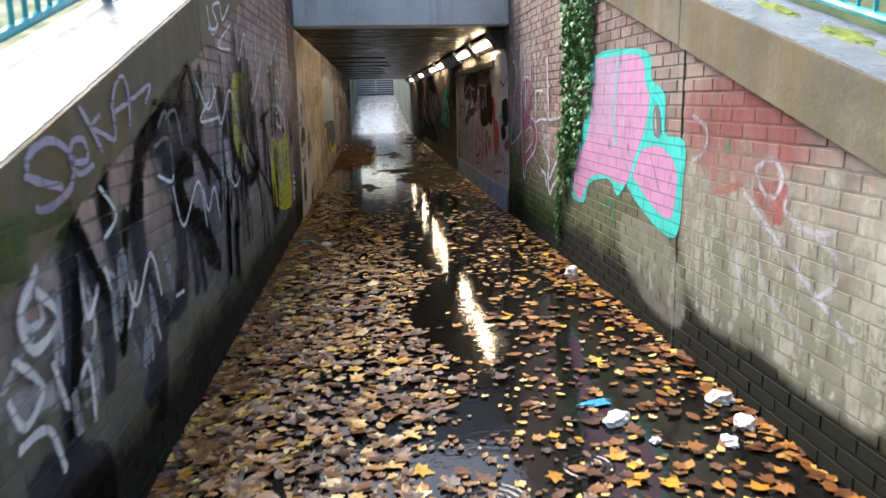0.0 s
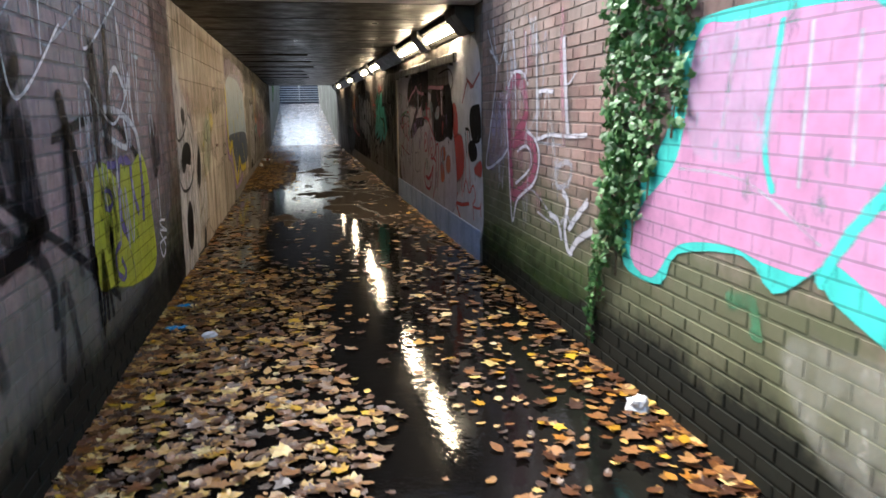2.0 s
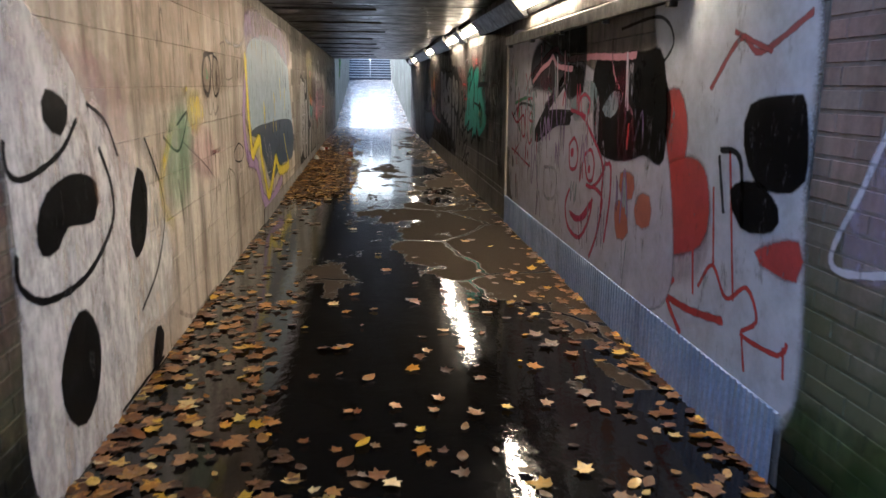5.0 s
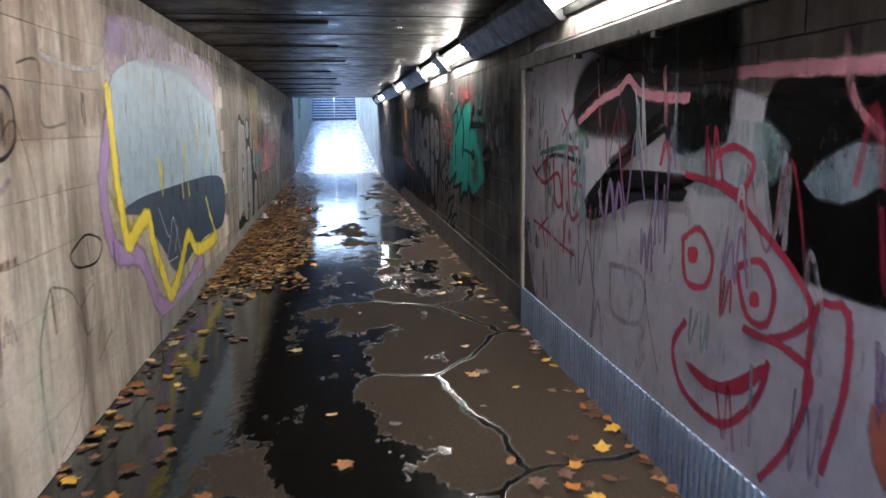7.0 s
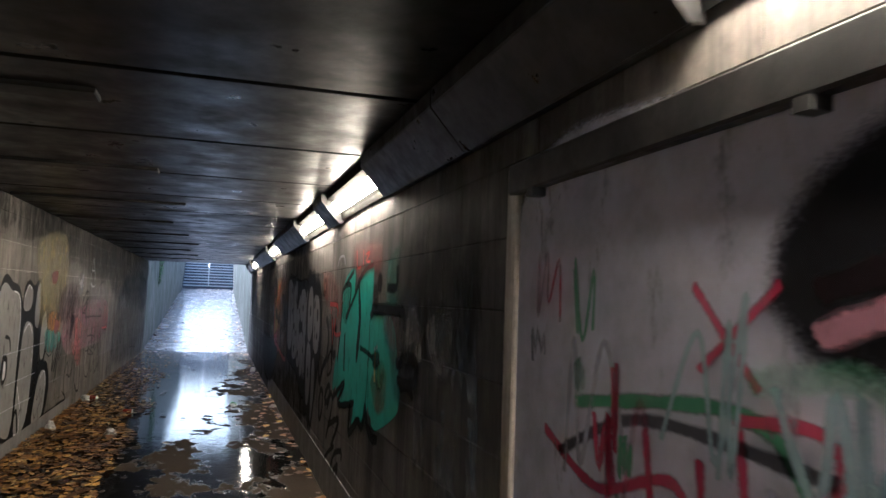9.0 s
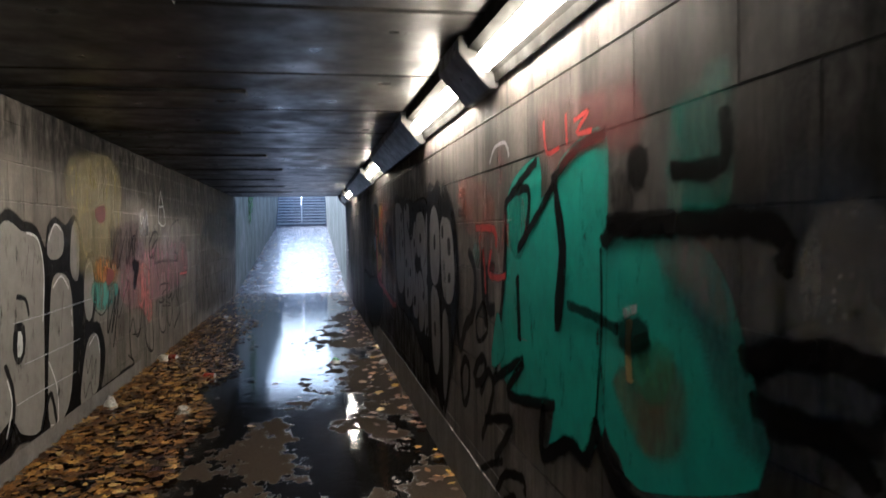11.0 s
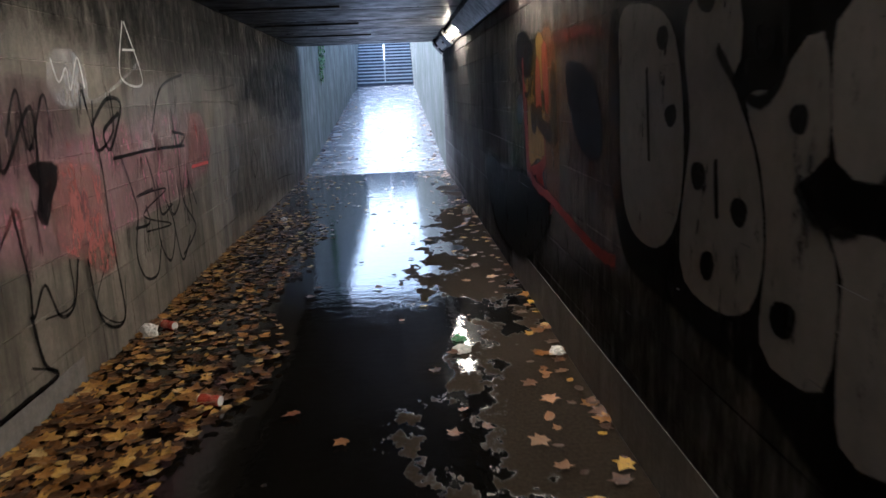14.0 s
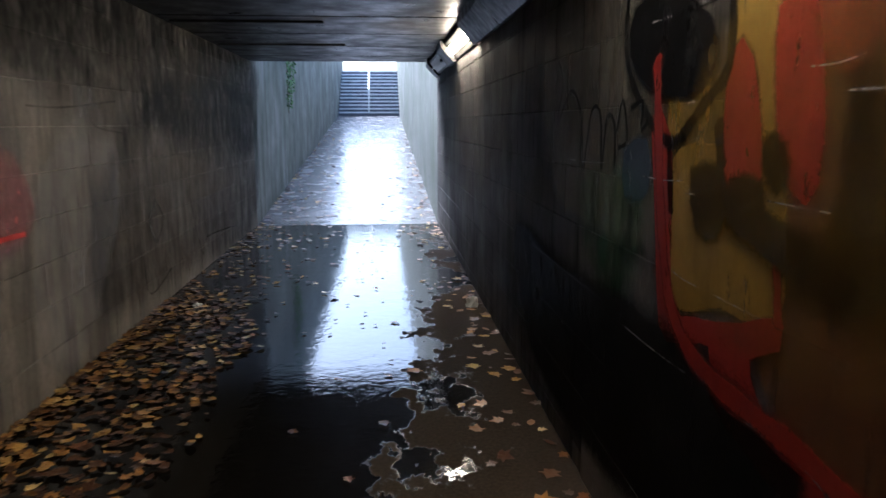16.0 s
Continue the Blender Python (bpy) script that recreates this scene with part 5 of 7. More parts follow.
fill(g, "skyblue", 0.02, 0.7, [(13.68, 1.35), (13.52, 1.31), (13.32, 1.42), (13.47, 1.46)])
fill(g, "paleaqua", 0.04, 0.5, [(14.5, 1.48), (13.9, 1.5), (13.83, 1.37), (14.33, 1.27)])
line(g, "rosy", 0.05, 0.8, [(15.77, 1.6), (15.21, 1.75), (14.93, 1.78), (14.74, 1.7), (13.93, 1.69), (13.43, 1.67), (13.13, 1.67)])
line(g, "rosy", 0.03, 0.7, [(13.55, 1.77), (13.48, 1.56), (13.12, 1.34)])
line(g, "rosy", 0.03, 0.6, [(15.36, 1.95), (15.37, 1.78)])
line(g, "palewhite", 0.03, 0.68, [(14.36, 1.75), (14.36, 1.53)])
line(g, "palewhite", 0.03, 0.68, [(14.13, 1.78), (14.11, 1.53)])
fill(g, "black", 0.015, 0.93, [(15.64, 1.09), (15.26, 1.27), (14.47, 1.31), (14.47, 1.27), (15.14, 1.19), (15.52, 1.07)])
line(g, "black", 0.06, 0.8, [(15.26, 1.32), (14.89, 1.47), (14.66, 1.56)])
line(g, "rubyred", 0.032, 0.85, [(14.44, 1.32), (14.14, 1.29), (13.9, 1.18), (13.69, 1.06), (13.61, 0.95), (13.79, 0.83), (13.96, 0.82)])
line(g, "rubyred", 0.028, 0.85, [(14.44, 1.06), (14.31, 1.12), (14.2, 1.03), (14.24, 0.91), (14.4, 0.9), (14.44, 1.06)])
line(g, "rubyred", 0.028, 0.85, [(14.03, 1.02), (13.89, 1.07), (13.8, 0.99), (13.83, 0.87), (13.95, 0.87), (14.03, 1.02)])
line(g, "rubyred", 0.028, 0.8, [(14.22, 1.4), (14.09, 1.44), (13.96, 1.39), (14.03, 1.29), (14.17, 1.31)])
line(g, "rubyred", 0.035, 0.85, [(14.39, 0.73), (14.49, 0.59), (14.38, 0.44), (14.08, 0.42), (13.87, 0.59), (13.81, 0.74)])
fill(g, "rubyred", 0.01, 0.85, [(14.37, 0.57), (14.1, 0.57), (13.81, 0.74), (13.95, 0.59), (14.21, 0.52)])
fill(g, "rubyred", 0.005, 0.9, [(14.39, 1.03), (14.32, 1.04), (14.32, 0.99), (14.38, 0.98)])
fill(g, "rubyred", 0.005, 0.9, [(13.93, 0.95), (13.89, 0.96), (13.88, 0.92), (13.93, 0.91)])
line(g, "rubyred", 0.032, 0.85, [(13.61, 0.66), (13.59, 0.97), (13.52, 1.01), (13.45, 1.0), (13.44, 0.79), (13.51, 0.51)])
line(g, "rubyred", 0.032, 0.85, [(13.8, 0.83), (13.6, 0.79), (13.61, 0.66), (13.69, 0.49), (13.81, 0.34)])
line(g, "black", 0.012, 0.7, [(14.73, 1.21), (14.79, 0.79), (14.62, 0.43)])
line(g, "rubyred", 0.014, 0.7, [(14.69, 1.21), (14.72, 0.95)])
line(g, "softgreen", 0.035, 0.75, [(16.58, 1.32), (15.95, 1.38), (15.78, 1.21), (15.84, 1.02)])
line(g, "rubyred", 0.03, 0.75, [(16.76, 1.22), (16.47, 1.13), (16.15, 1.21), (16.05, 1.0)])
line(g, "rubyred", 0.02, 0.75, [(16.72, 0.85), (16.41, 0.82), (16.11, 0.78), (15.81, 0.75)])
line(g, "purple", 0.03, 0.5, [(15.22, 0.81), (14.83, 0.82), (14.83, 0.61), (15.17, 0.57), (15.22, 0.81)])
line(g, "purple", 0.05, 0.6, [(15.47, 1.2), (15.13, 1.12)])
fill(g, "dullorange", 0.04, 0.75, [(13.32, 0.77), (13.19, 0.79), (13.1, 0.66), (13.26, 0.6)])
fill(g, "dullorange", 0.05, 0.75, [(13.25, 0.96), (13.06, 0.97), (13.07, 0.88), (13.22, 0.87)])
fill(g, "dullorange", 0.05, 0.75, [(12.96, 0.86), (12.8, 0.89), (12.78, 0.77), (12.95, 0.75)])
line(g, "red", 0.03, 0.8, [(13.18, 1.28), (13.19, 1.14)])
g = graffiti("R", "wild pink, black and blue sprayed lines on pale panel")
fill(g, "soot_and_shade", 0.1, 0.85, [(15.65, 1.79), (14.94, 1.86), (14.31, 1.9), (14.17, 1.88), (14.16, 1.61), (14.3, 1.62), (14.7, 1.62), (14.8, 1.51), (15.77, 1.55)])
fill(g, "black", 0.04, 0.9, [(14.64, 1.62), (14.3, 1.6), (14.16, 1.6), (14.16, 1.47), (14.29, 1.46), (14.46, 1.42), (14.62, 1.47)])
line(g, "rosy", 0.03, 0.7, [(15.48, 1.85), (15.43, 1.52)])
line(g, "rosy", 0.05, 0.75, [(15.77, 1.53), (15.42, 1.64), (15.18, 1.68), (15.06, 1.73), (14.92, 1.66), (14.66, 1.63), (14.45, 1.62)])
line(g, "rosy", 0.04, 0.6, [(14.67, 1.75), (14.65, 1.62), (14.64, 1.52)])
line(g, "rubyred", 0.022, 0.8, [(16.07, 1.45), (15.86, 1.61)])
line(g, "rubyred", 0.022, 0.8, [(16.09, 1.61), (15.91, 1.43)])
line(g, "softgreen", 0.05, 0.6, [(15.92, 1.44), (15.68, 1.47), (15.61, 1.4)])
line(g, "rubyred", 0.028, 0.85, [(15.96, 1.37), (15.88, 0.98), (15.7, 1.04), (15.67, 1.16), (15.88, 1.19), (15.73, 1.31), (15.77, 1.38), (15.96, 1.37)])
line(g, "rubyred", 0.028, 0.8, [(16.26, 1.3), (16.2, 1.03), (16.07, 1.04), (16.07, 1.27)])
line(g, "black", 0.03, 0.8, [(16.66, 1.18), (16.28, 1.32), (15.74, 1.31)])
line(g, "rubyred", 0.022, 0.8, [(16.52, 0.89), (16.42, 0.71)])
line(g, "rubyred", 0.022, 0.8, [(16.58, 0.8), (16.36, 0.91)])
fill(g, "black", 0.02, 0.92, [(15.59, 1.06), (15.34, 1.26), (15.03, 1.38), (14.64, 1.5), (15.03, 1.35), (15.23, 1.23), (15.1, 1.19), (14.72, 1.24), (14.48, 1.27), (14.46, 1.22), (14.89, 1.18), (15.51, 1.01)])
line(g, "violet", 0.035, 0.8, [(15.41, 1.17), (15.32, 1.03), (15.25, 1.23), (15.18, 1.05), (15.14, 1.23), (15.06, 1.06)])
line(g, "aqua", 0.02, 0.7, [(15.19, 1.43), (15.13, 1.48), (15.07, 1.44)])
fill(g, "skyblue", 0.05, 0.6, [(14.58, 1.39), (14.45, 1.39), (14.5, 1.33), (14.56, 1.34)])
line(g, "rubyred", 0.03, 0.75, [(14.67, 1.35), (14.63, 1.45), (14.59, 1.37)])
g = graffiti("R", "tall green swipe on blackened panels")
# thin dark veil painted for the wall's unlit stretch between lamps
fill(g, "soot_and_shade", 0.3, 0.12, [(19.64, 1.99), (17.24, 1.99), (17.03, 0.31), (18.29, 0.31), (19.59, 0.46)])
fill(g, "soot_and_shade", 0.3, 0.3, [(28.53, 1.65), (22.03, 1.83), (21.92, 0.52), (28.78, 0.31)])
g = graffiti("R", "teal-green letters outlined in black on dark concrete")
fill(g, "soot_and_shade", 0.3, 0.55, [(18.16, 1.74), (17.72, 1.75), (17.55, 1.68), (17.56, 1.48), (17.98, 1.46)])
fill(g, "jade", 0.012, 0.94, [(19.59, 1.72), (19.41, 1.77), (19.2, 1.77), (19.19, 1.51), (19.2, 1.25), (19.21, 0.95), (19.36, 0.81), (19.57, 0.81), (19.73, 0.73), (19.68, 0.88), (20.13, 0.81), (20.42, 0.91), (20.32, 1.27), (20.24, 1.65), (19.82, 1.76), (19.8, 1.61), (19.66, 1.64)])
fill(g, "jade", 0.02, 0.92, [(19.17, 1.46), (19.07, 1.5), (18.89, 1.5), (18.71, 1.47), (18.59, 1.39), (18.53, 1.28), (18.48, 1.16), (18.48, 1.01), (18.99, 0.83), (19.11, 0.88), (19.21, 0.94), (19.19, 1.18)])
fill(g, "jade", 0.06, 0.6, [(18.78, 1.75), (18.67, 1.77), (18.6, 1.82), (18.59, 1.58), (18.68, 1.54), (18.79, 1.57)])
fill(g, "navy", 0.12, 0.6, [(18.8, 1.41), (18.51, 1.47), (18.28, 1.56), (18.18, 1.33), (18.28, 1.15), (18.51, 1.13), (18.63, 1.31)])
fill(g, "fadedgrey", 0.08, 0.35, [(19.15, 1.68), (18.82, 1.69), (18.81, 1.54), (19.08, 1.53)])
fill(g, "fadedgrey", 0.08, 0.45, [(18.86, 1.46), (18.41, 1.47), (18.39, 1.38), (18.51, 1.34), (18.72, 1.4)])
fill(g, "brown", 0.06, 0.6, [(19.12, 1.08), (19.04, 1.09), (18.96, 1.06), (18.85, 1.14), (18.79, 1.16), (18.78, 1.03), (18.87, 0.97), (18.99, 0.97)])
fill(g, "softgreen", 0.05, 0.6, [(19.02, 1.15), (18.93, 1.19), (18.82, 1.19), (18.85, 1.11), (18.95, 1.09)])
line(g, "straw", 0.04, 0.8, [(19.04, 1.25), (19.05, 1.18), (19.04, 1.1)])
line(g, "palewhite", 0.03, 0.7, [(19.07, 1.27), (19.0, 1.29)])
fill(g, "jade", 0.02, 0.5, [(20.23, 1.6), (19.98, 1.65), (19.96, 1.51), (20.08, 1.39), (20.22, 1.43)])
line(g, "black", 0.04, 0.95, [(20.29, 1.61), (20.06, 1.69), (19.85, 1.75)])
line(g, "black", 0.045, 0.95, [(20.29, 1.61), (20.3, 1.42), (20.37, 1.18), (20.5, 0.83)])
line(g, "black", 0.04, 0.95, [(20.18, 1.65), (19.95, 1.65), (19.98, 1.5), (20.1, 1.42)])
line(g, "black", 0.04, 0.95, [(20.08, 1.43), (19.82, 1.56), (19.62, 1.67)])
line(g, "black", 0.04, 0.95, [(19.66, 1.67), (19.43, 1.75), (19.2, 1.77)])
fill(g, "black", 0.012, 0.94, [(19.64, 1.68), (19.59, 1.59), (19.53, 1.44), (19.58, 1.2), (19.64, 1.15), (19.64, 1.26), (19.59, 1.42), (19.63, 1.56)])
line(g, "black", 0.05, 0.95, [(20.12, 1.3), (20.1, 1.06)])
line(g, "black", 0.05, 0.95, [(20.54, 0.8), (20.05, 0.97), (20.28, 0.79), (19.67, 0.88)])
line(g, "black", 0.06, 0.95, [(19.79, 0.84), (19.8, 0.67), (19.52, 0.79), (19.37, 0.78), (19.28, 0.91)])
line(g, "black", 0.06, 0.95, [(19.28, 0.91), (19.19, 0.81), (19.06, 0.77), (18.93, 0.78)])
line(g, "black", 0.018, 0.9, [(19.23, 1.44), (19.23, 1.21), (19.28, 0.92)])
line(g, "black", 0.06, 0.95, [(19.21, 1.46), (19.12, 1.5), (18.98, 1.5), (18.89, 1.51), (18.8, 1.51)])
line(g, "black", 0.035, 0.85, [(19.51, 1.25), (19.3, 1.24), (19.12, 1.22)])
fill(g, "black", 0.04, 0.8, [(19.11, 1.22), (19.04, 1.18), (18.93, 1.22), (18.98, 1.25)])
line(g, "black", 0.06, 0.9, [(19.17, 1.51), (18.86, 1.51), (18.42, 1.5), (18.39, 1.43)])
line(g, "black", 0.06, 0.9, [(18.48, 1.23), (18.33, 1.31), (18.18, 1.35)])
line(g, "black", 0.05, 0.85, [(18.8, 1.63), (18.59, 1.63), (18.58, 1.73)])
fill(g, "black", 0.04, 0.7, [(19.14, 1.63), (19.05, 1.62), (19.03, 1.53), (19.1, 1.54)])
fill(g, "black", 0.04, 0.8, [(19.01, 1.69), (18.94, 1.68), (18.96, 1.62), (19.02, 1.64)])
line(g, "black", 0.05, 0.9, [(20.8, 0.68), (20.64, 0.82), (20.55, 0.74), (20.79, 0.46)])
line(g, "black", 0.05, 0.9, [(20.7, 0.57), (20.23, 0.68), (20.52, 0.44)])
line(g, "black", 0.045, 0.9, [(20.5, 0.29), (20.34, 0.42), (20.06, 0.49), (20.04, 0.44)])
line(g, "black", 0.05, 0.9, [(20.36, 0.29), (20.18, 0.37), (20.24, 0.29)])
line(g, "black", 0.04, 0.85, [(20.82, 0.29), (20.59, 0.39), (20.39, 0.46)])
fill(g, "dullred", 0.08, 0.45, [(19.77, 1.87), (19.27, 1.85), (19.0, 1.83), (19.02, 1.75), (19.32, 1.79), (19.62, 1.75)])
line(g, "red", 0.018, 0.9, [(19.74, 1.88), (19.71, 1.77), (19.58, 1.77)])
line(g, "red", 0.018, 0.9, [(19.51, 1.87), (19.5, 1.78)])
line(g, "red", 0.018, 0.9, [(19.43, 1.84), (19.31, 1.85), (19.41, 1.8), (19.29, 1.79)])
line(g, "palewhite", 0.02, 0.95, [(20.56, 1.81), (20.47, 1.87), (20.28, 1.87), (20.23, 1.81)])
g = graffiti("R", "pale ghost letters on blackened concrete")
fill(g, "fadedgrey", 0.04, 0.6, [(18.31, 1.47), (18.21, 1.52), (18.14, 1.47), (18.04, 1.37), (18.06, 1.31), (18.34, 1.29)])
fill(g, "fadedgrey", 0.06, 0.65, [(17.96, 1.43), (17.85, 1.5), (17.82, 1.47), (17.7, 1.5), (17.64, 1.46), (17.67, 1.29), (17.85, 1.32)])
line(g, "navy", 0.06, 0.6, [(17.96, 1.55), (17.91, 1.51)])
line(g, "navy", 0.08, 0.6, [(17.55, 1.42), (17.51, 1.41)])
line(g, "black", 0.06, 0.85, [(18.51, 1.24), (18.26, 1.29), (18.12, 1.26), (18.17, 1.18), (18.42, 1.14)])
line(g, "black", 0.05, 0.85, [(18.48, 1.16), (18.25, 1.15), (18.18, 1.11)])
g = graffiti("R", "grey bubble letters with heavy black outline and round dots")
fill(g, "lilacgrey", 0.25, 0.25, [(26.62, 1.21), (24.64, 1.6), (24.53, 0.91), (26.67, 0.57)])
fill(g, "black", 0.05, 0.85, [(24.66, 1.74), (23.99, 1.77), (23.24, 1.71), (22.48, 1.63), (22.35, 0.76), (22.59, 0.55), (23.0, 0.62), (23.37, 0.73), (23.87, 0.77), (24.53, 0.89)])
fill(g, "silvergrey", 0.018, 0.9, [(24.56, 1.73), (24.36, 1.76), (24.08, 1.7), (23.95, 1.56), (23.89, 1.28), (23.93, 1.05), (24.11, 0.92), (24.39, 0.94), (24.52, 1.12), (24.55, 1.47)])
fill(g, "silvergrey", 0.018, 0.9, [(23.86, 1.7), (23.72, 1.73), (23.54, 1.7), (23.52, 1.54), (23.56, 1.48), (23.42, 1.3), (23.35, 1.08), (23.41, 0.9), (23.61, 0.84), (23.84, 0.87), (23.88, 1.02), (23.82, 1.34), (23.88, 1.57)])
fill(g, "silvergrey", 0.018, 0.9, [(23.25, 1.52), (23.14, 1.57), (23.1, 1.33), (23.21, 1.25), (23.05, 1.11), (23.03, 0.96), (23.06, 0.82), (23.2, 0.79), (23.33, 0.83), (23.32, 1.09), (23.38, 1.3), (23.47, 1.44), (23.34, 1.45)])
fill(g, "silvergrey", 0.018, 0.9, [(23.08, 1.59), (22.95, 1.63), (22.79, 1.63), (22.68, 1.58), (22.62, 1.48), (22.6, 1.34), (22.66, 1.27), (22.83, 1.21), (22.87, 1.29), (23.05, 1.32)])
fill(g, "silvergrey", 0.018, 0.9, [(23.06, 1.17), (22.98, 1.17), (22.86, 1.17), (22.76, 1.09), (22.7, 0.99), (22.72, 0.83), (22.84, 0.73), (22.97, 0.73), (23.0, 0.91), (23.0, 1.08)])
fill(g, "silvergrey", 0.018, 0.9, [(22.58, 1.55), (22.47, 1.58), (22.36, 0.82), (22.6, 0.73), (22.69, 0.75), (22.66, 0.96), (22.7, 1.09), (22.79, 1.19), (22.61, 1.26), (22.56, 1.35)])
line(g, "black", 0.05, 0.9, [(23.2, 1.25), (23.12, 1.19), (22.99, 1.19), (22.88, 1.29)])
line(g, "black", 0.035, 0.9, [(23.65, 1.57), (23.52, 1.47), (23.39, 1.43), (23.29, 1.51), (23.3, 1.69)])
line(g, "black", 0.03, 0.9, [(23.64, 1.26), (23.62, 1.11)])
line(g, "black", 0.03, 0.8, [(24.24, 1.53), (24.2, 1.22)])
fill(g, "black", 0.01, 0.95, [(22.91, 1.44), (22.9, 1.47), (22.85, 1.47), (22.83, 1.44), (22.84, 1.41), (22.89, 1.41)])
fill(g, "black", 0.01, 0.95, [(22.57, 1.12), (22.56, 1.16), (22.52, 1.16), (22.5, 1.14), (22.51, 1.11), (22.55, 1.1)])
fill(g, "black", 0.01, 0.95, [(22.43, 0.92), (22.42, 0.94), (22.38, 0.96), (22.37, 0.94), (22.38, 0.91), (22.41, 0.9)])
fill(g, "black", 0.01, 0.95, [(22.64, 0.73), (22.63, 0.76), (22.57, 0.79), (22.55, 0.77), (22.57, 0.74), (22.61, 0.72)])
fill(g, "black", 0.01, 0.95, [(23.29, 0.91), (23.27, 0.95), (23.2, 0.96), (23.18, 0.94), (23.2, 0.89), (23.26, 0.88)])
fill(g, "black", 0.01, 0.95, [(22.78, 0.99), (22.77, 1.02), (22.74, 1.03), (22.72, 1.01), (22.73, 0.98), (22.77, 0.97)])
fill(g, "black", 0.01, 0.95, [(23.53, 1.14), (23.51, 1.17), (23.46, 1.17), (23.44, 1.15), (23.46, 1.11), (23.5, 1.11)])
fill(g, "black", 0.01, 0.95, [(23.81, 1.21), (23.79, 1.24), (23.73, 1.24), (23.71, 1.21), (23.73, 1.18), (23.78, 1.17)])
fill(g, "black", 0.01, 0.95, [(23.72, 0.94), (23.7, 0.98), (23.65, 0.99), (23.63, 0.96), (23.65, 0.92), (23.69, 0.91)])
fill(g, "black", 0.01, 0.95, [(23.25, 1.4), (23.23, 1.42), (23.19, 1.42), (23.18, 1.4), (23.19, 1.37), (23.23, 1.37)])
fill(g, "black", 0.01, 0.95, [(23.43, 1.58), (23.42, 1.61), (23.36, 1.61), (23.34, 1.58), (23.36, 1.54), (23.41, 1.54)])
fill(g, "black", 0.01, 0.95, [(23.8, 1.72), (23.78, 1.75), (23.71, 1.74), (23.68, 1.71), (23.71, 1.68), (23.77, 1.69)])
fill(g, "black", 0.01, 0.95, [(24.05, 1.38), (24.03, 1.4), (23.97, 1.41), (23.95, 1.38), (23.98, 1.35), (24.02, 1.35)])
fill(g, "black", 0.01, 0.95, [(24.14, 1.63), (24.12, 1.66), (24.06, 1.66), (24.04, 1.63), (24.06, 1.6), (24.11, 1.6)])
line(g, "palewhite", 0.004, 0.5, [(22.95, 1.59), (22.73, 1.58)])
line(g, "palewhite", 0.004, 0.5, [(22.53, 0.77), (22.38, 0.77)])
line(g, "palewhite", 0.004, 0.5, [(22.55, 1.3), (22.44, 1.31)])
fill(g, "black", 0.05, 0.85, [(22.47, 1.7), (22.2, 1.76), (21.93, 1.68), (21.93, 0.42), (22.2, 0.45), (22.47, 0.5)])
fill(g, "silvergrey", 0.018, 0.9, [(22.36, 1.58), (22.2, 1.66), (22.03, 1.55), (22.01, 1.3), (22.11, 1.15), (22.31, 1.15), (22.39, 1.35)])
fill(g, "silvergrey", 0.018, 0.9, [(22.36, 1.05), (22.2, 1.1), (22.05, 1.02), (22.03, 0.7), (22.16, 0.52), (22.31, 0.6)])
fill(g, "black", 0.01, 0.92, [(22.22, 1.46), (22.16, 1.46), (22.16, 1.38), (22.22, 1.38)])
fill(g, "black", 0.01, 0.92, [(22.24, 0.86), (22.19, 0.86), (22.19, 0.78), (22.24, 0.78)])
fill(g, "black", 0.05, 0.85, [(21.9, 1.68), (21.6, 1.66), (21.44, 1.5), (21.38, 1.15), (21.5, 0.95), (21.7, 0.6), (21.9, 0.4)])
fill(g, "silvergrey", 0.02, 0.9, [(21.94, 1.53), (21.78, 1.57), (21.62, 1.54), (21.53, 1.42), (21.5, 1.26), (21.52, 1.14), (21.63, 1.06), (21.79, 1.06), (21.9, 1.15)])
fill(g, "silvergrey", 0.02, 0.8, [(21.9, 0.95), (21.74, 0.95), (21.72, 0.7), (21.82, 0.45), (21.9, 0.45)])
fill(g, "black", 0.01, 0.92, [(21.7, 1.44), (21.62, 1.44), (21.61, 1.36), (21.68, 1.35)])
fill(g, "black", 0.01, 0.92, [(21.69, 1.22), (21.63, 1.23), (21.62, 1.19), (21.69, 1.18)])
fill(g, "black", 0.01, 0.92, [(21.9, 1.52), (21.85, 1.52), (21.84, 1.46), (21.9, 1.46)])
g = graffiti("R", "black rings, red swipes and a teal wedge on grey panel")
line(g, "black", 0.07, 0.9, [(21.45, 1.03), (21.35, 0.83), (21.18, 0.97), (20.99, 1.06), (20.92, 1.23), (20.97, 1.33), (21.07, 1.38)])
line(g, "black", 0.05, 0.9, [(21.32, 0.68), (21.22, 0.78), (21.1, 0.75), (21.13, 0.6), (21.26, 0.53), (21.32, 0.68)])
line(g, "black", 0.055, 0.9, [(20.95, 0.74), (20.85, 0.83), (20.72, 0.87), (20.69, 0.81), (20.79, 0.74), (20.92, 0.71)])
line(g, "black", 0.06, 0.9, [(20.77, 1.39), (20.78, 1.25), (20.72, 1.04)])
line(g, "black", 0.07, 0.9, [(20.65, 1.27), (20.66, 1.2), (20.62, 1.12), (20.52, 1.13)])
line(g, "black", 0.06, 0.85, [(20.65, 1.3), (20.57, 1.33), (20.51, 1.32)])
line(g, "black", 0.05, 0.85, [(21.3, 1.7), (21.17, 1.7), (21.2, 1.6), (21.34, 1.6)])
fill(g, "teal", 0.02, 0.6, [(20.96, 1.41), (20.77, 1.41), (20.87, 1.31)])
fill(g, "jade", 0.03, 0.85, [(20.47, 1.08), (20.43, 1.11), (20.34, 0.97), (20.56, 0.87), (20.52, 0.99)])
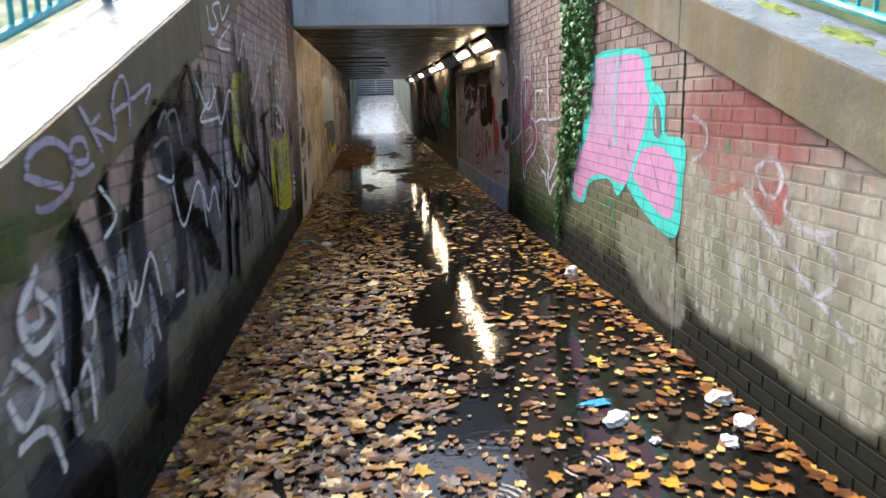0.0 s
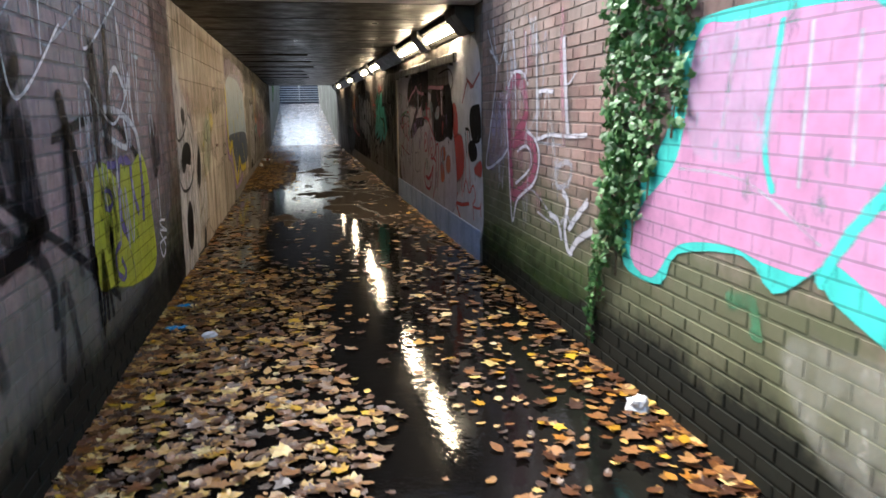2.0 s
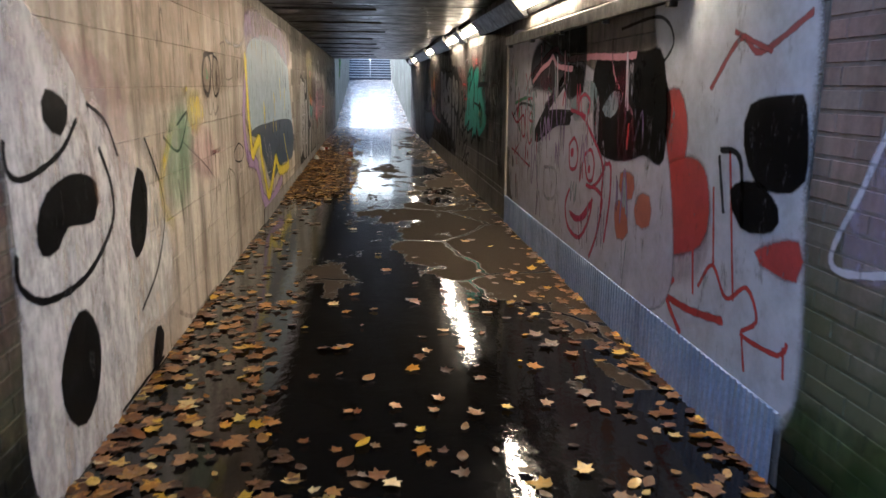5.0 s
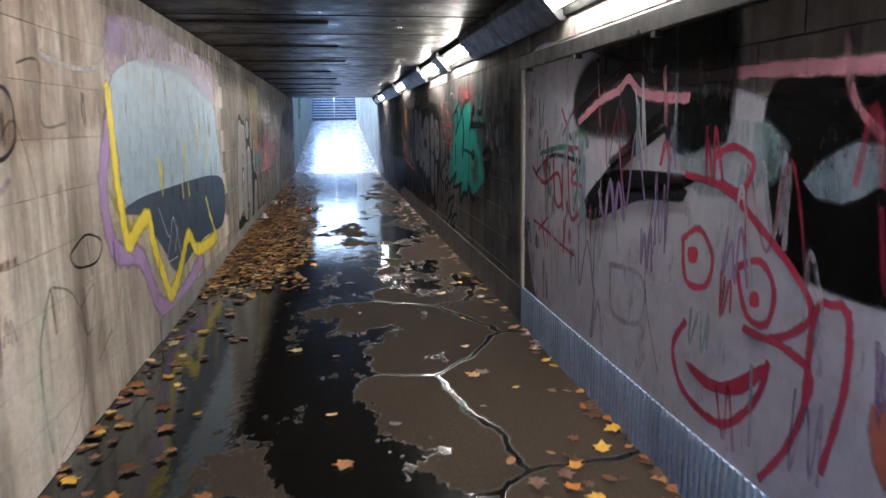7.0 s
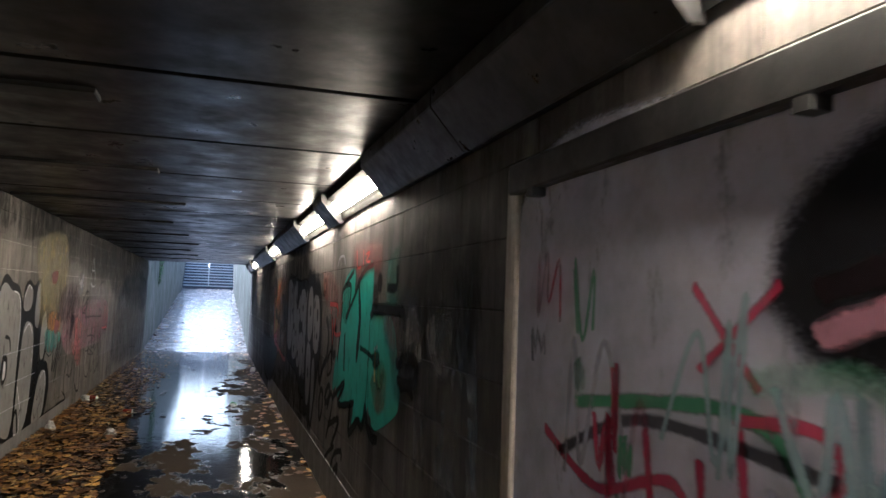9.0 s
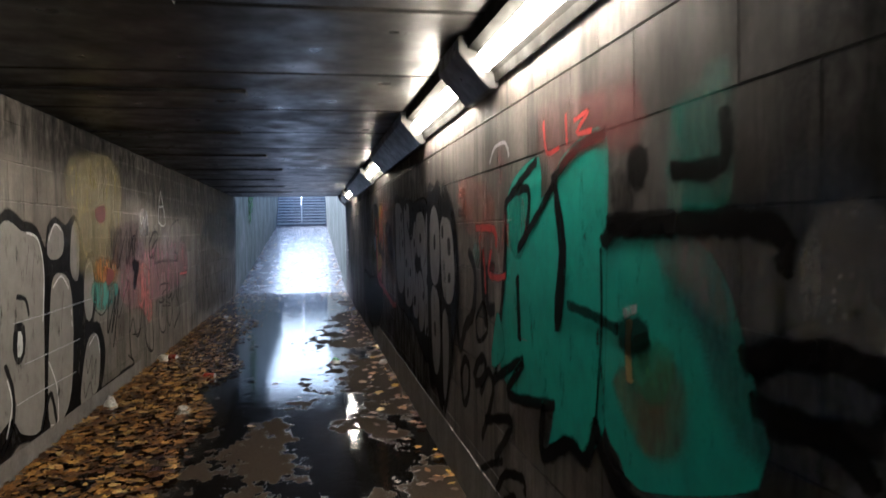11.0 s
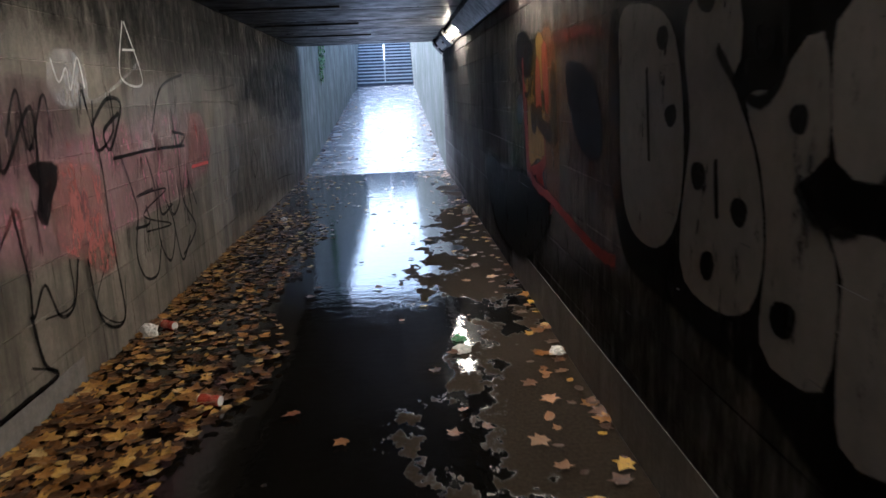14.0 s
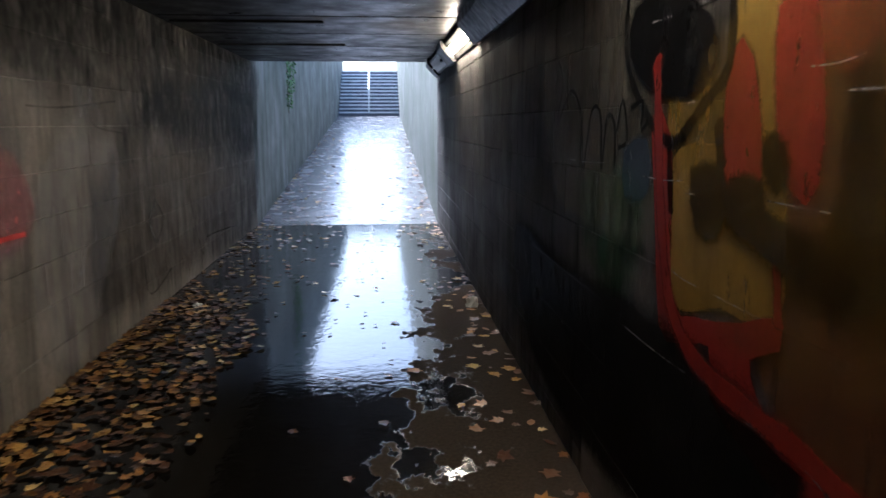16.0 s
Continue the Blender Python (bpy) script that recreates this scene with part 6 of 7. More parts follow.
line(g, "fadedgrey", 0.05, 0.3, [(20.87, 1.72), (20.85, 1.65), (20.71, 1.65)])
g = graffiti("R", "orange, ochre and red mural with black ringed face on dark wall")
fill(g, "buff", 0.12, 0.3, [(28.23, 1.99), (27.13, 1.87), (27.05, 1.64), (26.82, 1.51), (26.78, 1.23), (27.39, 1.16), (28.1, 1.29)])
fill(g, "rust", 0.1, 0.75, [(26.16, 1.74), (25.82, 1.68), (25.72, 0.95), (25.8, 0.86), (26.08, 0.97), (26.09, 1.25)])
fill(g, "ochre", 0.06, 0.75, [(26.32, 1.76), (26.11, 1.73), (26.09, 1.46), (26.1, 1.31), (26.27, 1.39)])
fill(g, "ochre", 0.03, 0.85, [(26.66, 1.37), (26.35, 1.42), (26.13, 1.43), (26.07, 1.08), (26.33, 1.05), (26.62, 1.0)])
fill(g, "ochre", 0.06, 0.7, [(26.69, 1.55), (26.48, 1.56), (26.36, 1.49), (26.35, 1.39), (26.63, 1.36)])
fill(g, "redpaint", 0.04, 0.85, [(26.13, 1.71), (26.02, 1.7), (25.97, 1.45), (26.0, 1.34), (26.09, 1.43)])
fill(g, "redpaint", 0.03, 0.8, [(26.34, 1.64), (26.25, 1.62), (26.18, 1.34), (26.33, 1.34)])
fill(g, "redpaint", 0.015, 0.92, [(26.83, 1.5), (26.69, 1.44), (26.63, 0.99), (26.46, 0.97), (26.22, 1.02), (26.08, 1.07), (26.05, 1.02), (26.17, 0.96), (26.12, 0.87), (25.98, 0.82), (25.86, 0.79), (25.99, 0.72), (26.19, 0.75), (26.34, 0.8), (26.37, 0.93), (26.57, 0.88), (26.7, 0.89), (26.78, 1.23)])
line(g, "redpaint", 0.04, 0.85, [(26.09, 1.25), (26.06, 1.07)])
fill(g, "redpaint", 0.08, 0.6, [(25.99, 1.67), (25.85, 1.69), (25.82, 1.63), (25.89, 1.62)])
fill(g, "black", 0.04, 0.93, [(27.02, 1.83), (26.74, 1.83), (26.48, 1.73), (26.45, 1.63), (26.57, 1.57), (26.86, 1.6), (27.05, 1.71)])
line(g, "black", 0.04, 0.9, [(27.1, 1.88), (27.1, 1.71), (26.95, 1.55), (26.69, 1.43), (26.48, 1.53), (26.35, 1.62), (26.35, 1.77)])
fill(g, "black", 0.04, 0.92, [(26.52, 1.35), (26.37, 1.36), (26.34, 1.3), (26.37, 1.22), (26.47, 1.22)])
fill(g, "black", 0.04, 0.92, [(26.3, 1.34), (26.17, 1.34), (26.15, 1.28), (25.93, 1.25), (25.89, 1.32), (25.85, 1.33), (25.83, 1.24), (25.84, 1.18), (26.0, 1.19), (26.18, 1.23), (26.3, 1.26)])
fill(g, "black", 0.04, 0.85, [(26.15, 1.44), (26.09, 1.43), (26.08, 1.36), (26.13, 1.37)])
fill(g, "soot_and_shade", 0.1, 0.9, [(25.83, 1.54), (25.8, 1.54), (25.75, 1.2), (25.78, 1.23), (25.83, 1.42)])
line(g, "black", 0.05, 0.85, [(26.39, 1.48), (26.36, 1.39)])
line(g, "black", 0.04, 0.8, [(26.69, 1.41), (26.66, 1.24)])
line(g, "black", 0.022, 0.92, [(28.07, 1.77), (27.98, 1.66), (28.07, 1.48), (27.83, 1.62), (27.66, 1.52), (27.62, 1.31)])
line(g, "black", 0.022, 0.92, [(27.59, 1.3), (27.5, 1.53), (27.38, 1.51), (27.35, 1.31), (27.3, 1.5), (27.21, 1.48), (27.19, 1.31)])
line(g, "black", 0.022, 0.92, [(27.17, 1.46), (27.12, 1.56), (27.06, 1.43), (27.15, 1.4)])
line(g, "black", 0.022, 0.92, [(27.03, 1.53), (26.92, 1.55), (26.93, 1.46), (26.86, 1.5)])
fill(g, "navy", 0.04, 0.85, [(27.07, 1.38), (26.88, 1.42), (26.86, 1.28), (27.05, 1.25)])
fill(g, "softgreen", 0.1, 0.2, [(27.54, 1.22), (26.96, 1.26), (27.02, 0.96), (27.44, 1.0)])
fill(g, "soot_and_shade", 0.12, 0.85, [(29.03, 0.79), (27.9, 0.78), (26.95, 0.83), (26.38, 0.82), (26.08, 0.79), (26.0, 0.71), (26.93, 0.29), (28.4, 0.29)])
# fine pale dashes: glints on the block joints, drawn as paint
line(g, "palewhite", 0.004, 0.55, [(27.89, 1.33), (27.56, 1.33), (27.29, 1.34)])
line(g, "palewhite", 0.004, 0.55, [(26.9, 1.32), (26.72, 1.32), (26.57, 1.33)])
line(g, "palewhite", 0.004, 0.55, [(27.05, 0.8), (26.75, 0.8), (26.5, 0.81)])
line(g, "palewhite", 0.004, 0.55, [(26.64, 1.07), (26.55, 1.06), (26.46, 1.06)])
line(g, "palewhite", 0.004, 0.55, [(26.36, 1.06), (26.24, 1.06), (26.14, 1.06)])
line(g, "palewhite", 0.004, 0.55, [(26.13, 1.32), (26.01, 1.32), (25.91, 1.32)])
line(g, "palewhite", 0.004, 0.55, [(28.02, 1.87), (27.72, 1.87), (27.48, 1.87)])
line(g, "palewhite", 0.004, 0.55, [(26.01, 1.59), (25.92, 1.59), (25.85, 1.6)])
line(g, "palewhite", 0.004, 0.55, [(26.24, 0.8), (26.15, 0.81), (26.06, 0.81)])
line(g, "palewhite", 0.004, 0.55, [(25.95, 0.81), (25.9, 0.81), (25.86, 0.8)])
g = graffiti("R", "white drips and scratches on blue-black concrete by the exit")
line(g, "palewhite", 0.03, 0.47, [(33.79, 1.58), (33.57, 0.93)])
line(g, "palewhite", 0.03, 0.47, [(31.02, 1.43), (31.4, 1.07)])
line(g, "palewhite", 0.03, 0.41, [(32.37, 1.3), (32.16, 1.13)])
line(g, "palewhite", 0.03, 0.41, [(30.2, 1.85), (30.15, 1.01)])
line(g, "palewhite", 0.03, 0.41, [(29.3, 1.41), (29.38, 1.23)])
g = graffiti("L", "bright green moss patch on brick under the coping")
fill(g, "moss", 0.06, 0.6, [(3.68, 1.18), (3.89, 1.18), (4.19, 1.17), (4.09, 1.11), (3.86, 1.08), (3.66, 1.09)])
g = graffiti("R", "green moss along the foot of the brick wall")
fill(g, "moss", 0.06, 0.5, [(11.23, 0.36), (10.33, 0.46), (9.31, 0.46), (8.79, 0.46), (8.77, 0.36), (9.26, 0.24), (10.28, 0.24), (11.2, 0.22)])
g = graffiti("L", "grey wash and black roller loops with chalky white scribbles")
fill(g, "fadedgrey", 0.2, 0.1, [(5.12, 1.44), (6.49, 1.59), (9.78, 1.63), (9.7, 0.61), (6.17, 0.67), (5.11, 0.95)])
fill(g, "lilacgrey", 0.06, 0.25, [(5.12, 1.36), (5.54, 1.36), (5.66, 1.2), (5.43, 1.04), (5.12, 1.17)])
fill(g, "lilacgrey", 0.06, 0.25, [(5.75, 1.12), (6.34, 1.14), (6.35, 0.84), (5.84, 0.85)])
fill(g, "fadedgrey", 0.08, 0.4, [(4.54, 0.89), (4.74, 0.69), (4.66, 0.54), (4.45, 0.7)])
line(g, "black", 0.121, 0.95, [(5.05, 1.44), (4.85, 1.27), (4.77, 1.07), (4.78, 0.88), (4.88, 0.72), (5.11, 0.6), (5.34, 0.63), (5.39, 0.89), (5.4, 1.15), (5.66, 1.18)])
line(g, "black", 0.108, 0.95, [(5.4, 1.15), (5.52, 0.98), (5.88, 0.84), (6.06, 0.64)])
line(g, "black", 0.081, 0.9, [(5.63, 0.87), (5.75, 0.54)])
line(g, "black", 0.121, 0.9, [(4.92, 0.67), (4.9, 0.39), (4.82, 0.25)])
line(g, "black", 0.095, 0.95, [(6.01, 1.65), (5.86, 1.3), (6.03, 1.08)])
line(g, "black", 0.095, 0.95, [(6.9, 1.66), (6.81, 1.22), (7.34, 0.93), (7.88, 1.02)])
line(g, "black", 0.081, 0.95, [(5.63, 1.65), (5.5, 1.45), (5.15, 1.45), (4.94, 1.33)])
line(g, "black", 0.095, 0.9, [(8.2, 1.51), (8.42, 1.12), (8.51, 0.67)])
line(g, "black", 0.095, 0.9, [(6.48, 1.56), (6.61, 1.23), (6.25, 0.89)])
line(g, "black", 0.068, 0.9, [(6.8, 1.0), (6.83, 0.69)])
line(g, "black", 0.068, 0.9, [(5.73, 1.29), (6.31, 1.05), (6.56, 0.74)])
line(g, "white", 0.02, 0.94, [(5.06, 1.31), (5.28, 1.33), (5.29, 1.15), (5.07, 1.19)])
line(g, "white", 0.02, 0.94, [(5.25, 1.42), (5.43, 1.45), (5.51, 1.29)])
line(g, "white", 0.025, 0.95, [(5.13, 1.39), (5.26, 1.45), (5.32, 1.36)])
line(g, "white", 0.018, 0.94, [(5.91, 1.59), (6.13, 1.45), (6.39, 1.56)])
line(g, "white", 0.018, 0.94, [(6.19, 1.5), (5.93, 1.39), (6.43, 1.4)])
line(g, "white", 0.018, 0.94, [(7.23, 1.97), (7.23, 1.77), (7.56, 1.97), (7.57, 1.76)])
line(g, "white", 0.018, 0.94, [(8.09, 2.06), (8.04, 1.67)])
line(g, "white", 0.018, 0.94, [(8.88, 2.19), (8.68, 1.74), (9.44, 2.06)])
line(g, "white", 0.02, 0.94, [(8.63, 1.6), (9.13, 1.37), (9.57, 1.57)])
line(g, "white", 0.018, 0.94, [(7.01, 1.98), (6.57, 1.82), (6.95, 1.82)])
line(g, "white", 0.03, 0.81, [(4.66, 0.83), (4.53, 0.7), (4.52, 0.84)])
line(g, "white", 0.03, 0.81, [(4.85, 0.63), (4.89, 0.54)])
line(g, "white", 0.02, 0.94, [(5.86, 1.05), (5.95, 0.91), (6.13, 1.02), (6.23, 0.83)])
line(g, "white", 0.02, 0.94, [(5.18, 0.64), (5.31, 0.63)])
line(g, "aqua", 0.04, 0.5, [(5.88, 1.62), (5.89, 1.52)])
g = graffiti("L", "buff drips and lilac cloud over the blue throw-up")
fill(g, "lilac", 0.1, 0.6, [(16.32, 2.01), (17.14, 2.0), (18.44, 1.99), (19.94, 1.8), (19.92, 2.07), (17.58, 2.17), (16.53, 2.13)])
fill(g, "violet", 0.05, 0.5, [(16.22, 2.07), (16.46, 2.14), (16.61, 2.0), (16.29, 1.9)])
line(g, "buff", 0.04, 0.8, [(16.57, 1.95), (16.59, 1.83)])
line(g, "buff", 0.03, 0.8, [(16.86, 1.94), (16.88, 1.78)])
line(g, "buff", 0.04, 0.8, [(17.27, 1.93), (17.29, 1.71)])
line(g, "buff", 0.03, 0.8, [(17.78, 1.91), (17.81, 1.76)])
line(g, "buff", 0.04, 0.8, [(18.48, 1.88), (18.51, 1.64)])
line(g, "buff", 0.03, 0.8, [(19.21, 1.84), (19.25, 1.62)])
line(g, "yellow", 0.05, 0.9, [(17.28, 1.29), (17.31, 1.09)])
line(g, "yellow", 0.045, 0.9, [(18.18, 1.38), (18.25, 1.12)])
line(g, "yellow", 0.04, 0.9, [(18.86, 1.56), (18.91, 1.3)])
line(g, "yellow", 0.03, 0.85, [(18.04, 1.1), (18.06, 0.93)])
line(g, "navy", 0.03, 0.8, [(19.53, 1.15), (19.61, 0.67)])
line(g, "palewhite", 0.01, 0.94, [(17.16, 0.95), (17.44, 0.69), (17.62, 0.82), (17.82, 0.51)])
line(g, "palewhite", 0.01, 0.94, [(17.5, 0.68), (17.33, 0.53), (17.69, 0.5)])
g = graffiti("R", "loose red swipes and faded orange patch on grey panel")
fill(g, "dullorange", 0.1, 0.4, [(21.26, 1.73), (20.64, 1.65), (20.53, 1.53), (21.03, 1.55)])
line(g, "red", 0.04, 0.8, [(20.87, 1.51), (20.49, 1.5), (20.46, 1.43)])
line(g, "red", 0.035, 0.8, [(20.55, 1.4), (20.61, 1.3), (20.46, 1.28), (20.3, 1.3)])
line(g, "red", 0.03, 0.75, [(20.69, 1.36), (20.67, 1.2)])
line(g, "black", 0.03, 0.8, [(20.74, 1.14), (20.89, 1.04), (20.84, 0.94), (20.65, 1.01), (20.67, 1.12), (20.74, 1.14)])
g = graffiti("R", "rust and ochre ground with a heavy black ring on dark wall")
fill(g, "rust", 0.12, 0.5, [(25.75, 1.74), (24.78, 1.7), (24.66, 1.32), (24.64, 1.05), (24.98, 1.09), (25.51, 1.27)])
fill(g, "ochre", 0.1, 0.2, [(26.43, 1.61), (25.74, 1.64), (25.5, 1.15), (26.38, 1.06)])
fill(g, "black", 0.05, 0.8, [(25.46, 1.56), (24.97, 1.5), (24.82, 1.21), (25.19, 1.22)])
line(g, "redpaint", 0.07, 0.8, [(26.81, 1.66), (26.59, 0.94), (25.86, 0.83), (24.93, 0.74), (24.6, 0.75)])
line(g, "redpaint", 0.05, 0.6, [(25.75, 1.74), (25.19, 1.74), (24.78, 1.7)])
line(g, "rust", 0.03, 0.7, [(25.34, 1.16), (25.29, 0.93)])
g = graffiti("L", "chalky white loops and scrawls low on red-brown brick")
fill(g, "lilacgrey", 0.15, 0.12, [(3.73, 0.98), (4.23, 0.99), (5.49, 0.82), (5.37, 0.49), (4.21, 0.46), (3.66, 0.62)])
line(g, "white", 0.035, 0.95, [(3.88, 1.06), (3.76, 0.97), (3.81, 0.86), (3.98, 0.9), (3.87, 1.0)])
line(g, "white", 0.03, 0.95, [(4.15, 1.05), (4.18, 0.84), (4.36, 0.95), (4.4, 0.72)])
line(g, "white", 0.03, 0.95, [(3.7, 0.87), (3.83, 0.75), (3.71, 0.69), (3.65, 0.78)])
line(g, "white", 0.03, 0.94, [(3.91, 0.79), (3.98, 0.63), (4.14, 0.71), (4.15, 0.52)])
line(g, "white", 0.025, 0.94, [(4.54, 0.98), (4.63, 0.75), (4.86, 0.9), (4.96, 0.71)])
line(g, "white", 0.03, 0.94, [(3.67, 0.65), (3.83, 0.63), (3.9, 0.48)])
line(g, "white", 0.02, 0.94, [(5.28, 1.12), (5.41, 0.92), (5.77, 1.09), (5.88, 0.84)])
line(g, "white", 0.02, 0.94, [(4.39, 1.22), (4.52, 1.11), (4.39, 1.05)])
line(g, "white", 0.02, 0.94, [(6.31, 1.59), (6.46, 1.36), (6.82, 1.56), (7.13, 1.3)])
line(g, "white", 0.02, 0.94, [(6.51, 1.26), (6.77, 0.95), (7.31, 1.17)])
line(g, "white", 0.018, 0.94, [(7.59, 1.81), (7.71, 1.49), (8.31, 1.81)])
line(g, "black", 0.08, 0.93, [(4.14, 1.15), (4.1, 0.87), (3.98, 0.56)])
line(g, "black", 0.07, 0.93, [(4.17, 1.13), (4.42, 0.77), (4.46, 0.64)])
line(g, "black", 0.07, 0.93, [(4.61, 1.1), (4.47, 0.67)])


def scribbles(side, label, colours, count, y0, y1, z0, z1, tall, width, opacity, seed):
    """Quick overlapping hand tags: loops and strokes run on from one another."""
    r = random.Random(seed)
    g = graffiti(side, label)
    for k in range(count):
        y, z = r.uniform(y0, y1), r.uniform(z0, z1)
        h = tall * r.uniform(0.5, 1.3)
        pts = []
        for i in range(r.randint(3, 7)):
            pts.append((y, min(max(z + (h if i % 2 else -h) * r.uniform(0.3, 0.6), 0.35), 2.2)))
            y += h * r.uniform(-0.12, 0.38)
        line(g, r.choice(colours), width * r.uniform(0.7, 1.4), opacity * r.uniform(0.7, 1.0), pts)


scribbles("L", "dense white and grey hand tags on blackened brick", ["white", "palewhite", "fadedgrey"], 34, 6.3, 10.6, 0.8, 2.0, 0.42, 0.02, 0.75, 21)
scribbles("L", "black dripping strokes over brick", ["black"], 14, 6.2, 9.0, 0.5, 1.7, 0.55, 0.07, 0.85, 22)
scribbles("L", "thin black marker tags on tan panels", ["black", "brown"], 22, 12.8, 16.4, 0.7, 1.9, 0.16, 0.012, 0.7, 23)
scribbles("L", "thin dark hand tags on stained concrete", ["black", "maroon"], 30, 24.2, 28.0, 0.5, 1.6, 0.22, 0.013, 0.75, 24)
scribbles("L", "faint marker tags on grey concrete", ["black", "palewhite"], 14, 17.8, 21.6, 0.6, 1.7, 0.25, 0.014, 0.55, 25)
scribbles("R", "pale scratched hand tags on brick", ["palewhite", "rosy", "white"], 22, 9.2, 11.1, 0.6, 2.0, 0.3, 0.018, 0.7, 26)
scribbles("R", "tangled violet, red and pale blue scrawls on pale panel", ["violet", "paleaqua", "rubyred", "lilacgrey"], 44, 12.9, 16.4, 0.45, 1.6, 0.32, 0.02, 0.8, 35)
scribbles("R", "red and black small tags on pale panel", ["rubyred", "black", "softgreen"], 16, 15.4, 16.9, 0.5, 1.7, 0.16, 0.018, 0.8, 27)
scribbles("R", "dark blue and grey streaks on sooty panels", ["navy", "fadedgrey", "skyblue"], 14, 17.2, 18.0, 0.5, 1.6, 0.35, 0.04, 0.45, 28)
scribbles("L", "broad chalky white strokes low on red-brown brick", ["white", "palewhite"], 9, 3.7, 5.4, 0.55, 1.0, 0.2, 0.03, 0.75, 44)
# short pale lines paint the glints that run along the joints
joint_glints = graffiti("R", "pale painted glints along the wall's block joints")
rc = random.Random(31)
for k in range(46):
    y, z = rc.uniform(19.5, 31.5), 0.10 + 0.24 * rc.randint(2, 7)
    line(joint_glints, "palewhite", 0.005, 0.5, [(y, z), (y + rc.uniform(0.04, 0.16), z + rc.uniform(-0.004, 0.004))])
scribbles("R", "faint dark hand tags on sooty concrete", ["fadedgrey", "navy"], 16, 27.5, 34.5, 0.6, 1.7, 0.3, 0.02, 0.5, 32)
scribbles("L", "faint grey scrawls near the exit", ["palewhite", "black"], 14, 28.5, 35.0, 0.6, 1.8, 0.3, 0.016, 0.45, 33)
scribbles("R", "thin red hand tags above the green letters", ["red"], 8, 19.6, 20.7, 1.3, 1.8, 0.15, 0.014, 0.7, 29)


# ---- ivy ----
def leaf_outline(kind):
    if kind == "maple":
        tips = [(0.0, -0.5), (0.16, -0.42), (0.42, -0.36), (0.3, -0.16), (0.55, 0.08), (0.26, 0.1), (0.2, 0.2), (0.0, 0.55)]
    elif kind == "ivy":
        tips = [(0.0, -0.4), (0.3, -0.42), (0.5, -0.1), (0.22, 0.05), (0.0, 0.5)]
    else:
        tips = [(0.0, -0.5), (0.2, -0.3), (0.28, 0.0), (0.18, 0.3), (0.0, 0.5)]
    return tips + [(-x, y) for x, y in reversed(tips[1:-1])]


def leaf_geometry(kind, curl, rnd):
    """Vertices and faces of one curled leaf with a centre rib."""
    o = leaf_outline(kind)
    v = [(0, 0, 0.0)] + [(x * rnd.uniform(0.88, 1.1), y * rnd.uniform(0.9, 1.08), curl * (x * x + y * y) * rnd.uniform(0.3, 1.6)) for x, y in o]
    k = len(o)
    return v, [(0, 1 + i, 1 + (i + 1) % k) for i in range(k)]


def joined(name, items, mat, parent=None, label=""):
    """Many small pieces (vertices, faces, pose) as one mesh."""
    vs, fs = [], []
    for v, f, m in items:
        base = len(vs)
        vs += [m @ Vector(q) for q in v]
        fs += [tuple(base + i for i in t) for t in f]
    me = bpy.data.meshes.new(name)
    me.from_pydata(vs, [], fs)
    return part(name, me, mat, parent, label)


def leaf_material(name, stops, rough):
    m, n, l, b = material(name, rough)
    o = n.new("ShaderNodeObjectInfo")
    g = n.new("ShaderNodeNewGeometry")
    r = math_node(n, l, "FRACT", math_node(n, l, "ADD", o.outputs["Random"], g.outputs["Random Per Island"]))
    col = ramp_node(n, l, r, stops)
    col = mix_node(n, l, 0.5, col, ramp_node(n, l, noise_node(n, l, 45, 5, 0.7), [(0.3, 0.25), (0.7, 0.8)]), "OVERLAY")
    l.new(col, b.inputs["Base Color"])
    return m


AUTUMN = leaf_material("autumn_leaf", [(0.0, (0.035, 0.012, 0.005)), (0.3, (0.1, 0.034, 0.009)), (0.52, (0.2, 0.075, 0.016)), (0.68, (0.3, 0.15, 0.055)), (0.8, (0.34, 0.13, 0.014)), (0.92, (0.6, 0.36, 0.012)), (1.0, (0.6, 0.47, 0.25))], 0.35)
MULCH = leaf_material("leaf_mulch", [(0.0, (0.03, 0.012, 0.005)), (0.4, (0.1, 0.04, 0.011)), (0.7, (0.32, 0.155, 0.034)), (0.9, (0.55, 0.33, 0.07)), (1.0, (0.62, 0.46, 0.2))], 0.45)
IVY = leaf_material("ivy_leaf", [(0.0, (0.03, 0.09, 0.02)), (0.5, (0.07, 0.19, 0.05)), (0.85, (0.12, 0.27, 0.08)), (1.0, (0.22, 0.34, 0.16))], 0.5)
STEM = mottled("ivy_stem", (0.06, 0.045, 0.02), (0.1, 0.075, 0.04), (0.14, 0.11, 0.06), 0.8, 5, 60)


